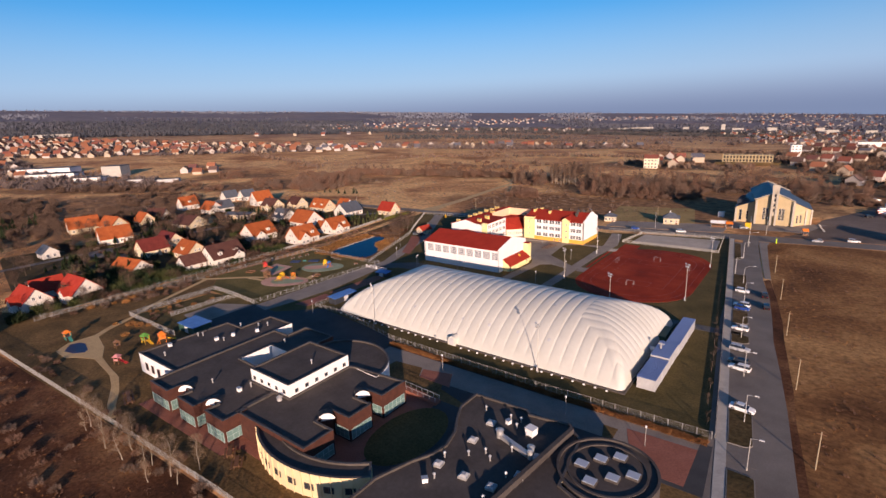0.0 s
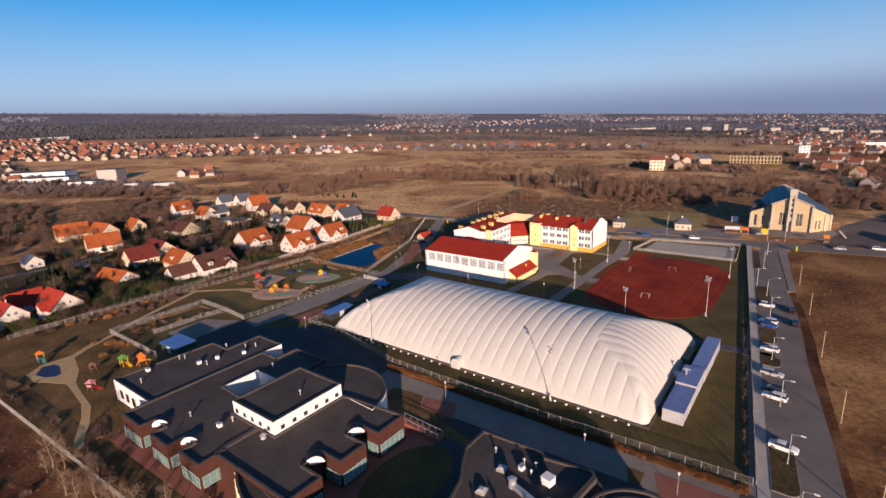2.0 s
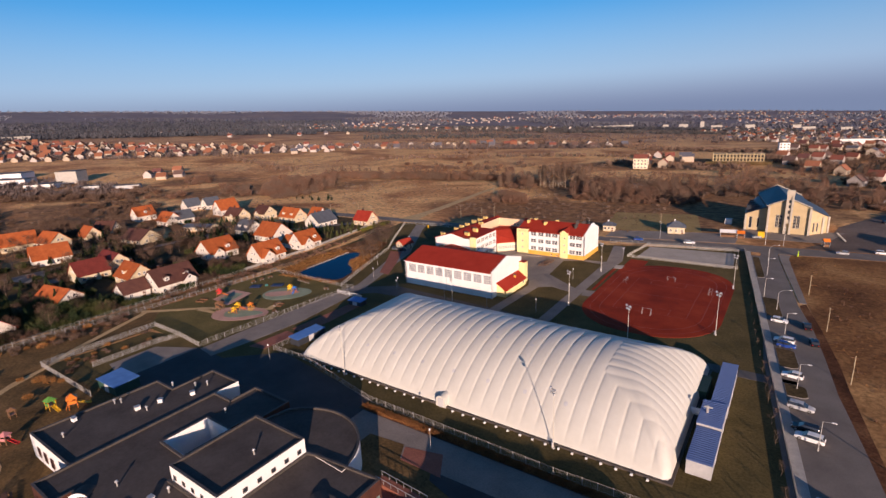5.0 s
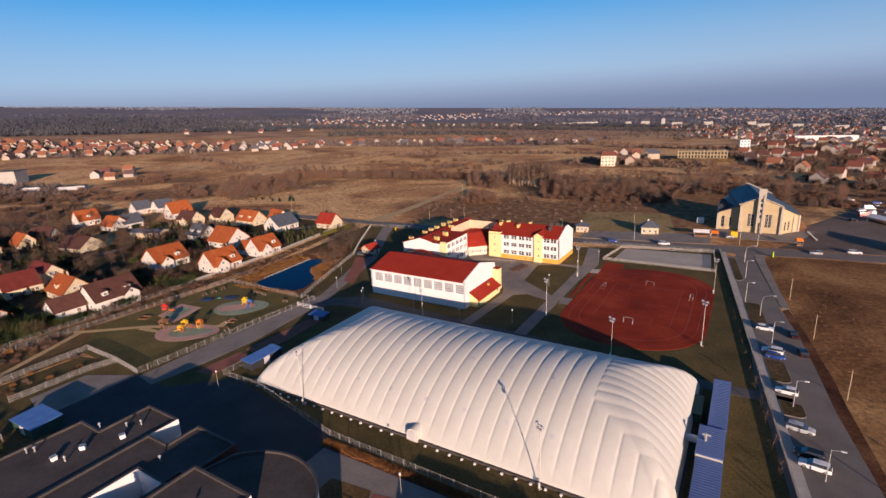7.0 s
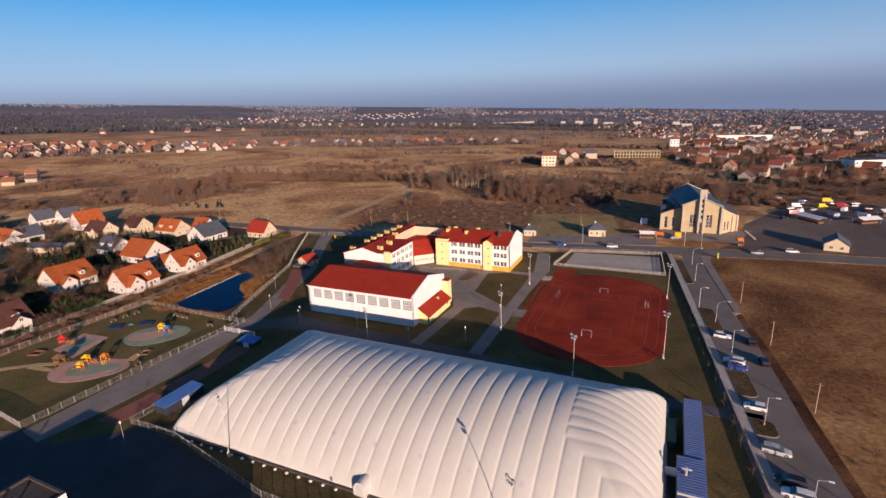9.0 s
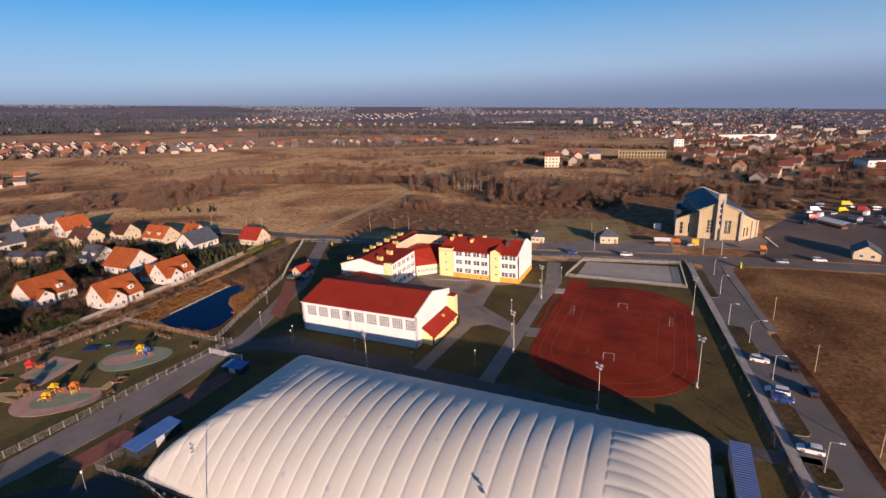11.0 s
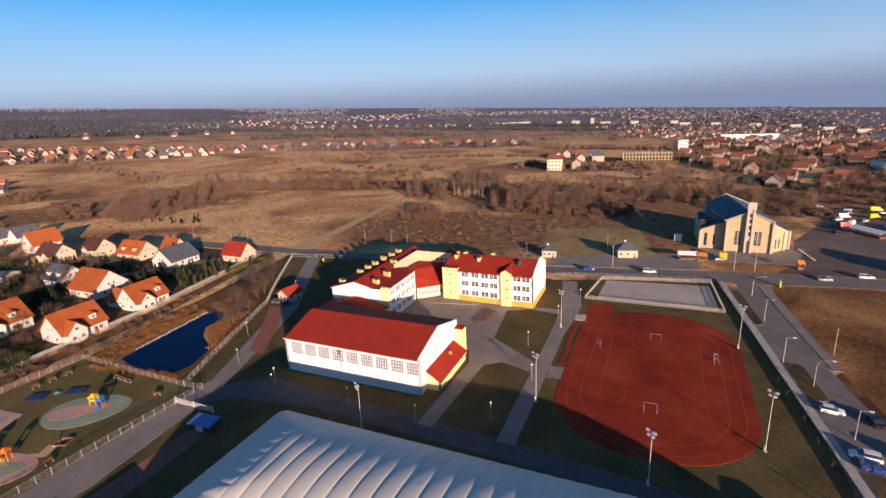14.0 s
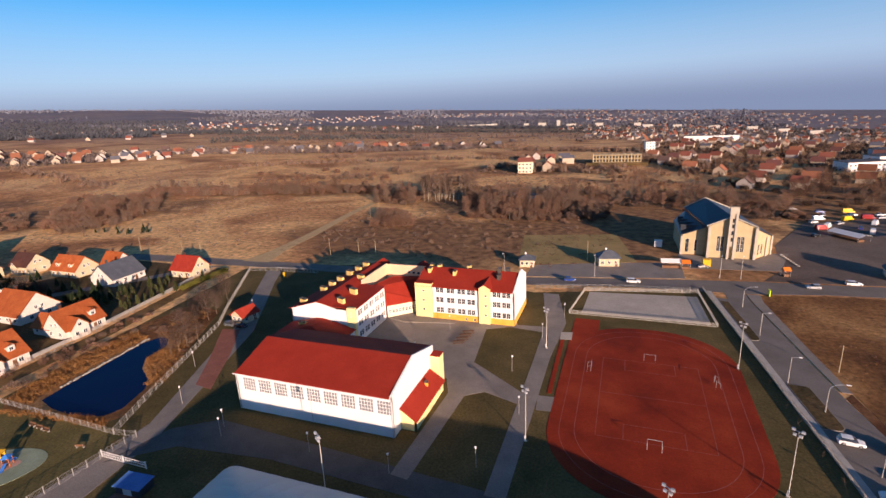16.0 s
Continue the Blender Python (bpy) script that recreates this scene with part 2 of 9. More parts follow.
M["court"] = shade("gravel_court", [(0.40, 0.345, 0.285), (0.52, 0.455, 0.38)], 0.95, 0.12, 8, 0.1, 8, fine=0.15, spec=0.1)
M["dome"] = shade("white_membrane", [(0.57, 0.55, 0.49), (0.64, 0.62, 0.56)], 0.5, 0.12, 6, 0.02, 2, spread=0.5, fine=0.03, fine_scale=0.8, spec=0.35)
M["white"] = shade("white_render", [(0.74, 0.72, 0.70), (0.84, 0.82, 0.80)], 0.85, 0.25, 6, 0.02, 10, spread=0.5, fine=0.03)
M["cream"] = shade("cream_render", [(0.72, 0.62, 0.44), (0.80, 0.70, 0.52)], 0.85, 0.25, 6, 0.02, 10, fine=0.04)
M["yellow"] = shade("yellow_render", [(0.78, 0.52, 0.17), (0.84, 0.60, 0.22)], 0.85, 0.3, 6, 0.02, 10, fine=0.05)
M["lemon"] = shade("pale_yellow_render", [(0.80, 0.66, 0.30), (0.86, 0.72, 0.36)], 0.85, 0.3, 6, 0.02, 10, fine=0.05)
M["orange_plinth"] = shade("orange_plinth", [(0.72, 0.36, 0.05), (0.80, 0.43, 0.08)], 0.8, 0.5, 6, 0.02, 10, fine=0.05)
M["peach"] = shade("peach_render", [(0.76, 0.50, 0.32), (0.82, 0.56, 0.37)], 0.85, 0.3, 6, 0.02, 10, fine=0.05)
M["red_roof"] = shade("red_metal_roof", [(0.28, 0.026, 0.015), (0.37, 0.040, 0.022)], 0.8, 0.2, 6, 0.05, 6, spread=0.5, fine=0.08, fine_scale=2, spec=0.1)
M["grey_plinth"] = shade("grey_plinth", [(0.45, 0.45, 0.46), (0.55, 0.55, 0.56)], 0.8, 0.5, fine=0.06)
M["bitumen"] = shade("bitumen_roof", [(0.054, 0.044, 0.040), (0.080, 0.067, 0.061), (0.10, 0.085, 0.077)], 0.85, 0.15, 7, 0.1, 6, spread=0.5, fine=0.14, fine_scale=1.5, spec=0.2)
M["brown_brick"] = shade("brown_clinker", [(0.052, 0.017, 0.011), (0.085, 0.028, 0.017)], 0.8, 0.8, 6, 0.15, 10, fine=0.2)
M["coping"] = shade("coping", [(0.06, 0.05, 0.044), (0.095, 0.08, 0.07)], 0.6, 0.8, fine=0.1)
M["steel"] = shade("galvanised_steel", [(0.48, 0.47, 0.45), (0.62, 0.60, 0.58)], 0.45, 0.8, metal=0.6, fine=0.08)
M["pole"] = shade("pale_concrete_pole", [(0.50, 0.46, 0.40), (0.62, 0.58, 0.50)], 0.8, 0.7, fine=0.1)
M["fence"] = shade("fence_grey", [(0.30, 0.285, 0.27), (0.40, 0.38, 0.36)], 0.6, 0.6, metal=0.2, fine=0.1)
M["green_metal"] = shade("green_metal", [(0.02, 0.06, 0.045), (0.035, 0.085, 0.06)], 0.6, 0.6, fine=0.1)
M["container"] = shade("container_blue_roof", [(0.10, 0.16, 0.34), (0.15, 0.22, 0.42)], 0.4, 0.4, metal=0.2, fine=0.1)
M["container_wall"] = shade("container_grey", [(0.36, 0.36, 0.37), (0.46, 0.46, 0.46)], 0.6, 0.5, fine=0.08)
M["glass_dark"] = glass("window_glass", (0.03, 0.035, 0.045))
M["glass_grey"] = glass("gym_glass", (0.23, 0.24, 0.26), 0.22)
M["glass_teal"] = glass("teal_glass", (0.15, 0.25, 0.235), 0.15)
M["teal_frame"] = shade("pale_teal_frame", [(0.30, 0.42, 0.39), (0.38, 0.50, 0.47)], 0.5, 1.0, fine=0.05)
# navy base and low IOR stand in for the deep sky the pond mirrors
M["water"] = glass("pond_water", (0.003, 0.013, 0.055), 0.03)
M["water"].node_tree.nodes["Principled BSDF"].inputs["IOR"].default_value = 1.24
M["water"].node_tree.nodes["Principled BSDF"].inputs["Specular IOR Level"].default_value = 0.1
M["church_wall"] = shade("pale_brick", [(0.43, 0.335, 0.19), (0.51, 0.40, 0.24)], 0.85, 0.4, 7, 0.05, 8, fine=0.1)
M["dark_roof"] = shade("dark_sheet_roof", [(0.030, 0.034, 0.045), (0.045, 0.05, 0.06)], 0.4, 0.4, fine=0.1)
M["black"] = shade("black_rubber", [(0.012, 0.012, 0.012), (0.02, 0.02, 0.02)], 0.8, 2.0)

# ==== builders ====
def box(bm, x0, y0, z0, x1, y1, z1, bev=0.0):
    v = [bm.verts.new((x, y, z)) for z in (z0, z1) for x, y in ((x0, y0), (x1, y0), (x1, y1), (x0, y1))]
    for f in ((3, 2, 1, 0), (4, 5, 6, 7), (0, 1, 5, 4), (1, 2, 6, 5), (2, 3, 7, 6), (3, 0, 4, 7)):
        bm.faces.new([v[i] for i in f])
    return v


def obox(bm, cx, cy, z0, lx, ly, h, turn=0.0):
    """A box turned about its upright axis by so many degrees."""
    c, s = math.cos(radians(turn)), math.sin(radians(turn))
    pts = [(cx + a * c - b * s, cy + a * s + b * c) for a, b in ((-lx / 2, -ly / 2), (lx / 2, -ly / 2), (lx / 2, ly / 2), (-lx / 2, ly / 2))]
    prism(bm, pts, z0, z0 + h)


def area2(poly):
    return sum(a[0] * b[1] - b[0] * a[1] for a, b in zip(poly, poly[1:] + poly[:1]))


def prism(bm, poly, z0, z1):
    poly = list(poly)
    if area2(poly) < 0:
        poly.reverse()
    lo = [bm.verts.new((p[0], p[1], z0)) for p in poly]
    hi = [bm.verts.new((p[0], p[1], z1)) for p in poly]
    bm.faces.new(lo[::-1])
    bm.faces.new(hi)
    for i in range(len(poly)):
        j = (i + 1) % len(poly)
        bm.faces.new((lo[i], lo[j], hi[j], hi[i]))


def rod(bm, a, b, r0, r1=None, n=6):
    a, b = Vector(a), Vector(b)
    r1 = r0 if r1 is None else r1
    d = (b - a).normalized()
    u = d.orthogonal().normalized()
    w = d.cross(u)
    rings = []
    for p, r in ((a, r0), (b, r1)):
        rings.append([bm.verts.new(p + (u * math.cos(2 * math.pi * i / n) + w * math.sin(2 * math.pi * i / n)) * r) for i in range(n)])
    for i in range(n):
        j = (i + 1) % n
        bm.faces.new((rings[0][i], rings[0][j], rings[1][j], rings[1][i]))
    bm.faces.new(rings[0][::-1])
    bm.faces.new(rings[1])


def quad(bm, *pts):
    return bm.faces.new([bm.verts.new(p) for p in pts])


def finish(name, bm, material, smooth=False):
    me = bpy.data.meshes.new(name)
    bm.normal_update()
    bm.to_mesh(me)
    bm.free()
    me.materials.append(material)
    if smooth:
        me.polygons.foreach_set("use_smooth", [True] * len(me.polygons))
    return me


def part(name, bm, material, parent, label="", smooth=False):
    ob = new(name, finish(name, bm, material, smooth))
    ob.parent = parent
    if label:
        ob["label"] = label
    return ob


def whole(name, bm, material, label="", category="", group="", kind="", smooth=False, at=None):
    """A thing, or a piece of the setting, that is one mesh."""
    ob = new(name, finish(name, bm, material, smooth))
    if at is not None:
        ob.matrix_world = at
    return tagged(ob, label, category, group, kind)


def thing(name, label, category, x=0.0, y=0.0, z=0.0, turn=0.0, group="", kind=""):
    ob = new(name)
    ob.empty_display_size = 0.5
    ob.matrix_world = pose(x, y, z, 0, 0, turn)
    return tagged(ob, label, category, group, kind)


def ring(cx, cy, rx, ry, n=32, a0=0.0, a1=360.0):
    full = abs(a1 - a0) >= 360
    k = n if full else n + 1
    return [(cx + rx * math.cos(radians(a0 + (a1 - a0) * i / n)), cy + ry * math.sin(radians(a0 + (a1 - a0) * i / n))) for i in range(k)]


def slab(name, poly, top, material, label, category="", thick=0.3, kind="structure"):
    bm = bmesh.new()
    prism(bm, poly, top - thick, top)
    return whole(name, bm, material, label, category, "", kind)


def soft(a, b, v):
    t = min(1.0, max(0.0, (v - a) / (b - a)))
    return t * t * (3 - 2 * t)


def land(x, y):
    """Height of the land: level round the school, then a long fall to the town on the east side and a wooded rise at
    the horizon, both shaped to fit the camera's view.
    """
    dx, dy = x - 70, y + 120
    dist = math.hypot(dx, dy)
    u = 0.88 * dx + 0.47 * dy
    h = -0.043 * u * soft(260, 1500, dist)
    h += 62 * soft(2200, 4700, dist)
    return h

# ==== ground ====
bm = bmesh.new()
radii = [0, 40, 80, 120, 160, 200, 240, 280, 330, 390, 460, 540, 640, 760, 900, 1060, 1250, 1480, 1750, 2050, 2400, 2800, 3200, 3600, 4000, 4400, 4750]
rows = []
for r in radii:
    if r == 0:
        rows.append([bm.verts.new((-20, 20, 0))])
        continue
    row = []
    for i in range(120):
        a = 2 * math.pi * i / 120
        x, y = -20 + r * math.cos(a), 20 + r * math.sin(a)
        z = land(x, y) + (noise.noise((x * 0.008, y * 0.008, 3.1)) * 1.6 * soft(300, 480, r) if r > 300 else 0)
        row.append(bm.verts.new((x, y, z)))
    rows.append(row)
for k in range(1, len(rows)):
    a, b = rows[k - 1], rows[k]
    for i in range(120):
        j = (i + 1) % 120
        if k == 1:
            bm.faces.new((a[0], b[i], b[j]))
        else:
            bm.faces.new((a[i], b[i], b[j], a[j]))
# the far ring takes the haze-coloured ground
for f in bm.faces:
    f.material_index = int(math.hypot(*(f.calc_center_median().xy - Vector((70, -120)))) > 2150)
ground = whole("ground", bm, M["field"], "dry brown winter fields, haze put into the grey far off", "ground", kind="structure", smooth=True)
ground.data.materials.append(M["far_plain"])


# school grounds: lawn sheets
slab("lawn_school", [(-108, 84), (-95.5, -14), (-54, -14), (-54, -72), (86, -72), (66.5, 100), (12, 84), (-60, 100)], 0.02, M["lawn"], "short dull green winter lawn of the school", "lawn")
slab("lawn_playground", [(-95.5, -14), (-98, -60), (-82, -72), (-54, -72), (-54, -14)], 0.025, M["play_lawn"], "thin winter grass of the fenced playground", "lawn")
slab("lawn_kindergarten", [(-140, -132), (-80, -98), (-54, -72), (86, -72), (92, -130), (20, -127), (-60, -133)], 0.022, M["dry_lawn"], "patchy grass round the kindergarten", "lawn")
slab("wasteland", [(-300, -145), (-84, -134), (-17, -130), (22, -128), (92, -131), (92, -260), (-300, -260)], 0.024, M["waste"], "dark reddish heath and scrub wasteland", "wasteland")
slab("fallow_field", [(80.4, 97), (79.9, 91.3), (83.0, 62.3), (85.6, 40.6), (88.7, 21.2), (91.7, 0.5), (92.9, -12), (96.4, -39.6), (97.6, -53), (99.4, -66), (110, -150), (120, -200), (420, -200), (420, 112.5), (125, 102.5), (99, 100.4)], 0.024, M["field_right"], "tall brown fallow grass field", "field")
# yards and paths
slab("asphalt_yard", [(-54, -72), (-42, -72), (-30, -61.5), (6.5, -66.5), (6.5, -70.5), (86, -69.5), (87, -84), (45, -84), (24, -78), (-14, -80), (-36, -90), (-54, -97)], 0.05, M["shaded_asphalt"], "asphalt delivery yard of the kindergarten, toned dark for shade", "yard")
slab("pavement_fork", [(8, -70.6), (84, -70), (84, -77), (8, -79)], 0.055, M["paving"], "grey paved drive behind the fence", "drive")
slab("pavement_north", [(-53, -72), (-46, -73), (-44, -60), (-43, -45), (-46, -14), (-62, 34), (-84, 72), (-90, 84), (-97, 84), (-70, 36), (-52, -10), (-53, -30)], 0.06, M["paving"], "grey block-paved service road", "road")
slab("pavement_behind_dome", [(-50, -22), (-46, -10), (-38, -4.5), (-20, -5.5), (10, -7.5), (27, -8.5), (44, -10.5), (66, -13), (84, -13), (84, -16.5), (66, -17), (44, -14.8), (10, -13), (-20, -12), (-40, -14)], 0.062, M["drive"], "paved path behind the air dome", "path")
slab("path_straight", [(20, -9), (23.6, -9), (23.6, 40), (25, 62), (20, 84), (15, 84), (19.5, 60), (19.8, 40)], 0.066, M["paving"], "straight grey paved path", "path")
slab("plaza", [(-27, 31), (-14, 24), (2, 24), (20.2, 18), (20.2, 22.5), (6, 33), (4, 52), (10, 55.2), (21, 54), (22, 58), (12, 57), (11, 60), (-27, 60), (-27, 52)], 0.064, M["paving"], "paved school courtyard", "plaza")
slab("path_gym", [(3.2, -9), (6.6, -9.4), (8.2, 18), (14, 22), (5, 26), (2, 24), (4.4, 18)], 0.068, M["paving"], "grey paved path along the gym", "path")
# cross road at the far side
slab("cross_road", [(-190, 83), (-110, 87), (9, 91), (42, 96.5), (62, 97.2), (79, 97.9), (99, 101.8), (125, 104), (420, 114), (420, 124), (125, 114), (100, 111.5), (82, 110.6), (62, 108), (41, 104.5), (7.3, 98.6), (-110, 95), (-190, 91.5)], 0.05, M["asphalt"], "two-lane asphalt street", "road")
slab("farm_track", [(-117.5, 93), (-115.5, 106), (-116.5, 136), (-124, 200), (-126, 245), (-122.5, 243), (-119, 197), (-110.5, 138), (-108.5, 111), (-104, 94)], 0.06, M["sand"], "pale sandy farm track through the field", "track")
# street and parking lot
slab("street", [(70, 100), (76.0, 100), (76.7, 89.6), (81.2, 55.9), (83.5, 38.1), (86.9, 20.1), (89.1, 1.8), (90.8, -15), (93.6, -32.8), (95.9, -49), (98, -66.7), (108, -150), (95, -150), (84, -60), (77, -5)], 0.045, M["asphalt"], "asphalt street with parking bays", "road")
slab("sidewalk_east", [(76.4, 97), (77.1, 89.6), (81.6, 55.9), (83.7, 40.6), (85.6, 40.6), (83.0, 62.3), (79.9, 91.3), (80.4, 97)], 0.12, M["paving"], "grey block sidewalk", "pavement")
slab("estate_gardens", [(-108, -122), (-110, -10), (-113, 22), (-118, 58), (-124, 82), (-190, 84), (-300, 76), (-320, 10), (-300, -70), (-220, -104)], 0.028, M["garden"], "dark garden plots of the housing estate", "gardens")
slab("estate_lane", [(-122, 84), (-128, 84), (-163, 40), (-194, 14), (-196, -14), (-196.5, -63), (-197, -92), (-196, -118), (-192, -118), (-192, -92), (-191.5, -63), (-191, -14), (-189, 11), (-159, 37)], 0.045, M["asphalt"], "narrow lane of the housing estate", "road")
slab("estate_drive", [(-191.8, -66), (-176, -62), (-168, -66), (-170, -72), (-191.8, -78)], 0.05, M["paving"], "paved forecourt of the estate", "yard")
slab("fence_lane", [(-99.5, -62), (-104.5, -62), (-107, -10), (-109, 21), (-115, 57), (-121, 82), (-117, 82), (-110, 56), (-103, 21), (-101.5, -10)], 0.04, M["dry_lawn"], "rough brown verge along the estate fence", "verge")
slab("road_verge", [(83.7, 38.3), (86.9, 20.1), (89.1, 1.8), (90.8, -15), (93.6, -32.8), (95.9, -49), (98, -66.7), (108, -150), (110, -150), (99.4, -66), (97.6, -53), (96.4, -39.6), (92.9, -12), (91.7, 0.5), (88.7, 21.2), (85.4, 40.4)], 0.03, M["waste"], "dark rough verge between street and field", "verge")
slab("sand_yard", [(-54, -72), (-65, -70), (-79, -73.5), (-80.5, -99), (-54, -97.6)], 0.034, M["lawn"], "brown grassy yard inside a fence", "yard")
slab("paved_corner", [(-54, -72), (-66, -78), (-66, -90), (-54, -92)], 0.05, M["paving"], "grey paved corner of the yard", "yard")
slab("scrub_strip", [(-108, -122), (-81, -99.6), (-80, -73.4), (-98.4, -60), (-106, -60)], 0.03, M["dry_lawn"], "brown scrubby strip along the lane", "verge")
slab("pond_bank", [(-63, -14), (-90, -15.5), (-94, -13), (-99, 8), (-101, 24), (-98, 46), (-84, 44), (-76, 28), (-64, 2), (-60, -10)], 0.04, M["field_right"], "russet grassy bank round the pond", "bank")

# ==== building kit ====
def bpart(name, bm, material, parent, label="", smooth=False):
    """A part given in world places."""
    ob = part(name, bm, material, parent, label, smooth)
    ob.matrix_parent_inverse = parent.matrix_world.inverted()
    return ob


WINDOWS = {}


def window_meshes(w, h, nx, nz, fmat, gmat, bar, small=0.0):
    key = (round(w, 3), round(h, 3), nx, nz, fmat, gmat, bar, small)
    if key not in WINDOWS:
        bm = bmesh.new()
        d0, d1 = 0.07, 0.15
        o = bar * 1.4
        box(bm, 0, d0, 0, o, d1, h)
        box(bm, w - o, d0, 0, w, d1, h)
        box(bm, o, d0, 0, w - o, d1, o)
        box(bm, o, d0, h - o, w - o, d1, h)
        for i in range(1, nx):
            box(bm, w * i / nx - bar / 2, d0, o, w * i / nx + bar / 2, d1, h - o)
        for k in range(1, nz):
            for i in range(nx):
                a = w * i / nx + (o if i == 0 else bar / 2)
                b = w * (i + 1) / nx - (o if i == nx - 1 else bar / 2)
                box(bm, a, d0 + 0.01, h * k / nz - bar / 2, b, d1 - 0.01, h * k / nz + bar / 2)
        fr = finish("window_frame", bm, M[fmat])
        bm = bmesh.new()
        box(bm, o * 0.5, 0.115, o * 0.5, w - o * 0.5, 0.13, h - o * 0.5)
        WINDOWS[key] = (fr, finish("pane", bm, M[gmat]))
    return WINDOWS[key]


def window(parent, at, w, h, nx=2, nz=2, fmat="white", gmat="glass_dark", bar=0.07):
    fr, pn = window_meshes(w, h, nx, nz, fmat, gmat, bar)
    ob = new("window", fr)
    ob.parent = parent
    ob.matrix_parent_inverse = parent.matrix_world.inverted()
    ob.matrix_basis = at
    p = new("pane", pn)
    p.parent = ob
    return ob


def wall(parent, p0, p1, z0, z1, material, holes=(), thick=0.35, name="wall", label="", top=None):
    """An upright wall from p0 to p1, its outside to the right of that way. holes: (along, up from z0, width, height, columns, rows, frame, glass).
    top: heights along it as (along, z) where the top is not level."""
    p0, p1 = Vector((p0[0], p0[1], 0)), Vector((p1[0], p1[1], 0))
    length = (p1 - p0).length
    ang = math.degrees(math.atan2(p1.y - p0.y, p1.x - p0.x))
    at = pose(p0.x, p0.y, z0, 0, 0, ang)
    h = z1 - z0
    bm = bmesh.new()
    xs = sorted({0.0, length, *[q for o in holes for q in (o[0], o[0] + o[2])]})
    zs = sorted({0.0, h, *[q for o in holes for q in (o[1], o[1] + o[3])]})
    pool = {}

    def at_grid(i, y, k):
        if (i, y, k) not in pool:
            pool[(i, y, k)] = bm.verts.new((xs[i], y, zs[k]))
        return pool[(i, y, k)]

    def solid(i, k):
        if not (0 <= i < len(xs) - 1 and 0 <= k < len(zs) - 1):
            return False
        mx, mz = (xs[i] + xs[i + 1]) / 2, (zs[k] + zs[k + 1]) / 2
        return not any(o[0] < mx < o[0] + o[2] and o[1] < mz < o[1] + o[3] for o in holes)

    for i in range(len(xs) - 1):
        for k in range(len(zs) - 1):
            if not solid(i, k):
                continue
            c = [(i, k), (i + 1, k), (i + 1, k + 1), (i, k + 1)]
            bm.faces.new([at_grid(a, 0, b) for a, b in c])
            bm.faces.new([at_grid(a, thick, b) for a, b in reversed(c)])
            for (a, b), (a2, b2), (ni, nk) in zip(c, c[1:] + c[:1], ((i, k - 1), (i + 1, k), (i, k + 1), (i - 1, k))):
                if not solid(ni, nk):
                    bm.faces.new((at_grid(a2, 0, b2), at_grid(a, 0, b), at_grid(a, thick, b), at_grid(a2, thick, b2)))
    if top:
        prof = [(a, z - z0) for a, z in top]
        lo = [bm.verts.new((a, 0, z)) for a, z in prof] + [bm.verts.new((prof[-1][0], 0, h)), bm.verts.new((prof[0][0], 0, h))]
        hi = [bm.verts.new((v.co.x, thick, v.co.z)) for v in lo]
        n = len(lo)
        bm.faces.new(lo[::-1])
        bm.faces.new(hi)
        for i in range(n):
            j = (i + 1) % n
            bm.faces.new((lo[i], lo[j], hi[j], hi[i]))
        bmesh.ops.remove_doubles(bm, verts=bm.verts, dist=0.001)
        bmesh.ops.recalc_face_normals(bm, faces=bm.faces)
    ob = new(name, finish(name, bm, material))
    ob.parent = parent
    ob.matrix_parent_inverse = parent.matrix_world.inverted()
    ob.matrix_basis = at
    if label:
        ob["label"] = label
    for o in holes:
        window(parent, at @ pose(o[0], 0, o[1]), o[2], o[3], *o[4:])
    return ob


def sheet(bm, polys, thick):
    """Sloping faces with a thickness below them."""
    pool = {}
    fs = []
    for poly in polys:
        vs = []
        for p in poly:
            k = tuple(round(c, 3) for c in p)
            if k not in pool:
                pool[k] = bm.verts.new(p)
            vs.append(pool[k])
        f = bm.faces.new(vs)
        f.normal_update()
        if f.normal.z < 0:
            f.normal_flip()
        fs.append(f)
    got = bmesh.ops.extrude_face_region(bm, geom=fs)
    for v in [g for g in got["geom"] if isinstance(g, bmesh.types.BMVert)]:
        v.co.z += thick
    bmesh.ops.recalc_face_normals(bm, faces=bm.faces)


def gable_faces(x0, y0, x1, y1, ze, zr, along="x", over=0.4, over_end=0.3):
    if along == "x":
        ym = (y0 + y1) / 2
        k = (zr - ze) / ((y1 - y0) / 2)
        a, b = x0 - over_end, x1 + over_end
        return [[(a, y0 - over, ze - k * over), (b, y0 - over, ze - k * over), (b, ym, zr), (a, ym, zr)],
                [(a, ym, zr), (b, ym, zr), (b, y1 + over, ze - k * over), (a, y1 + over, ze - k * over)]]
    xm = (x0 + x1) / 2
    k = (zr - ze) / ((x1 - x0) / 2)
    a, b = y0 - over_end, y1 + over_end
    return [[(x0 - over, a, ze - k * over), (xm, a, zr), (xm, b, zr), (x0 - over, b, ze - k * over)],
            [(xm, a, zr), (x1 + over, a, ze - k * over), (x1 + over, b, ze - k * over), (xm, b, zr)]]


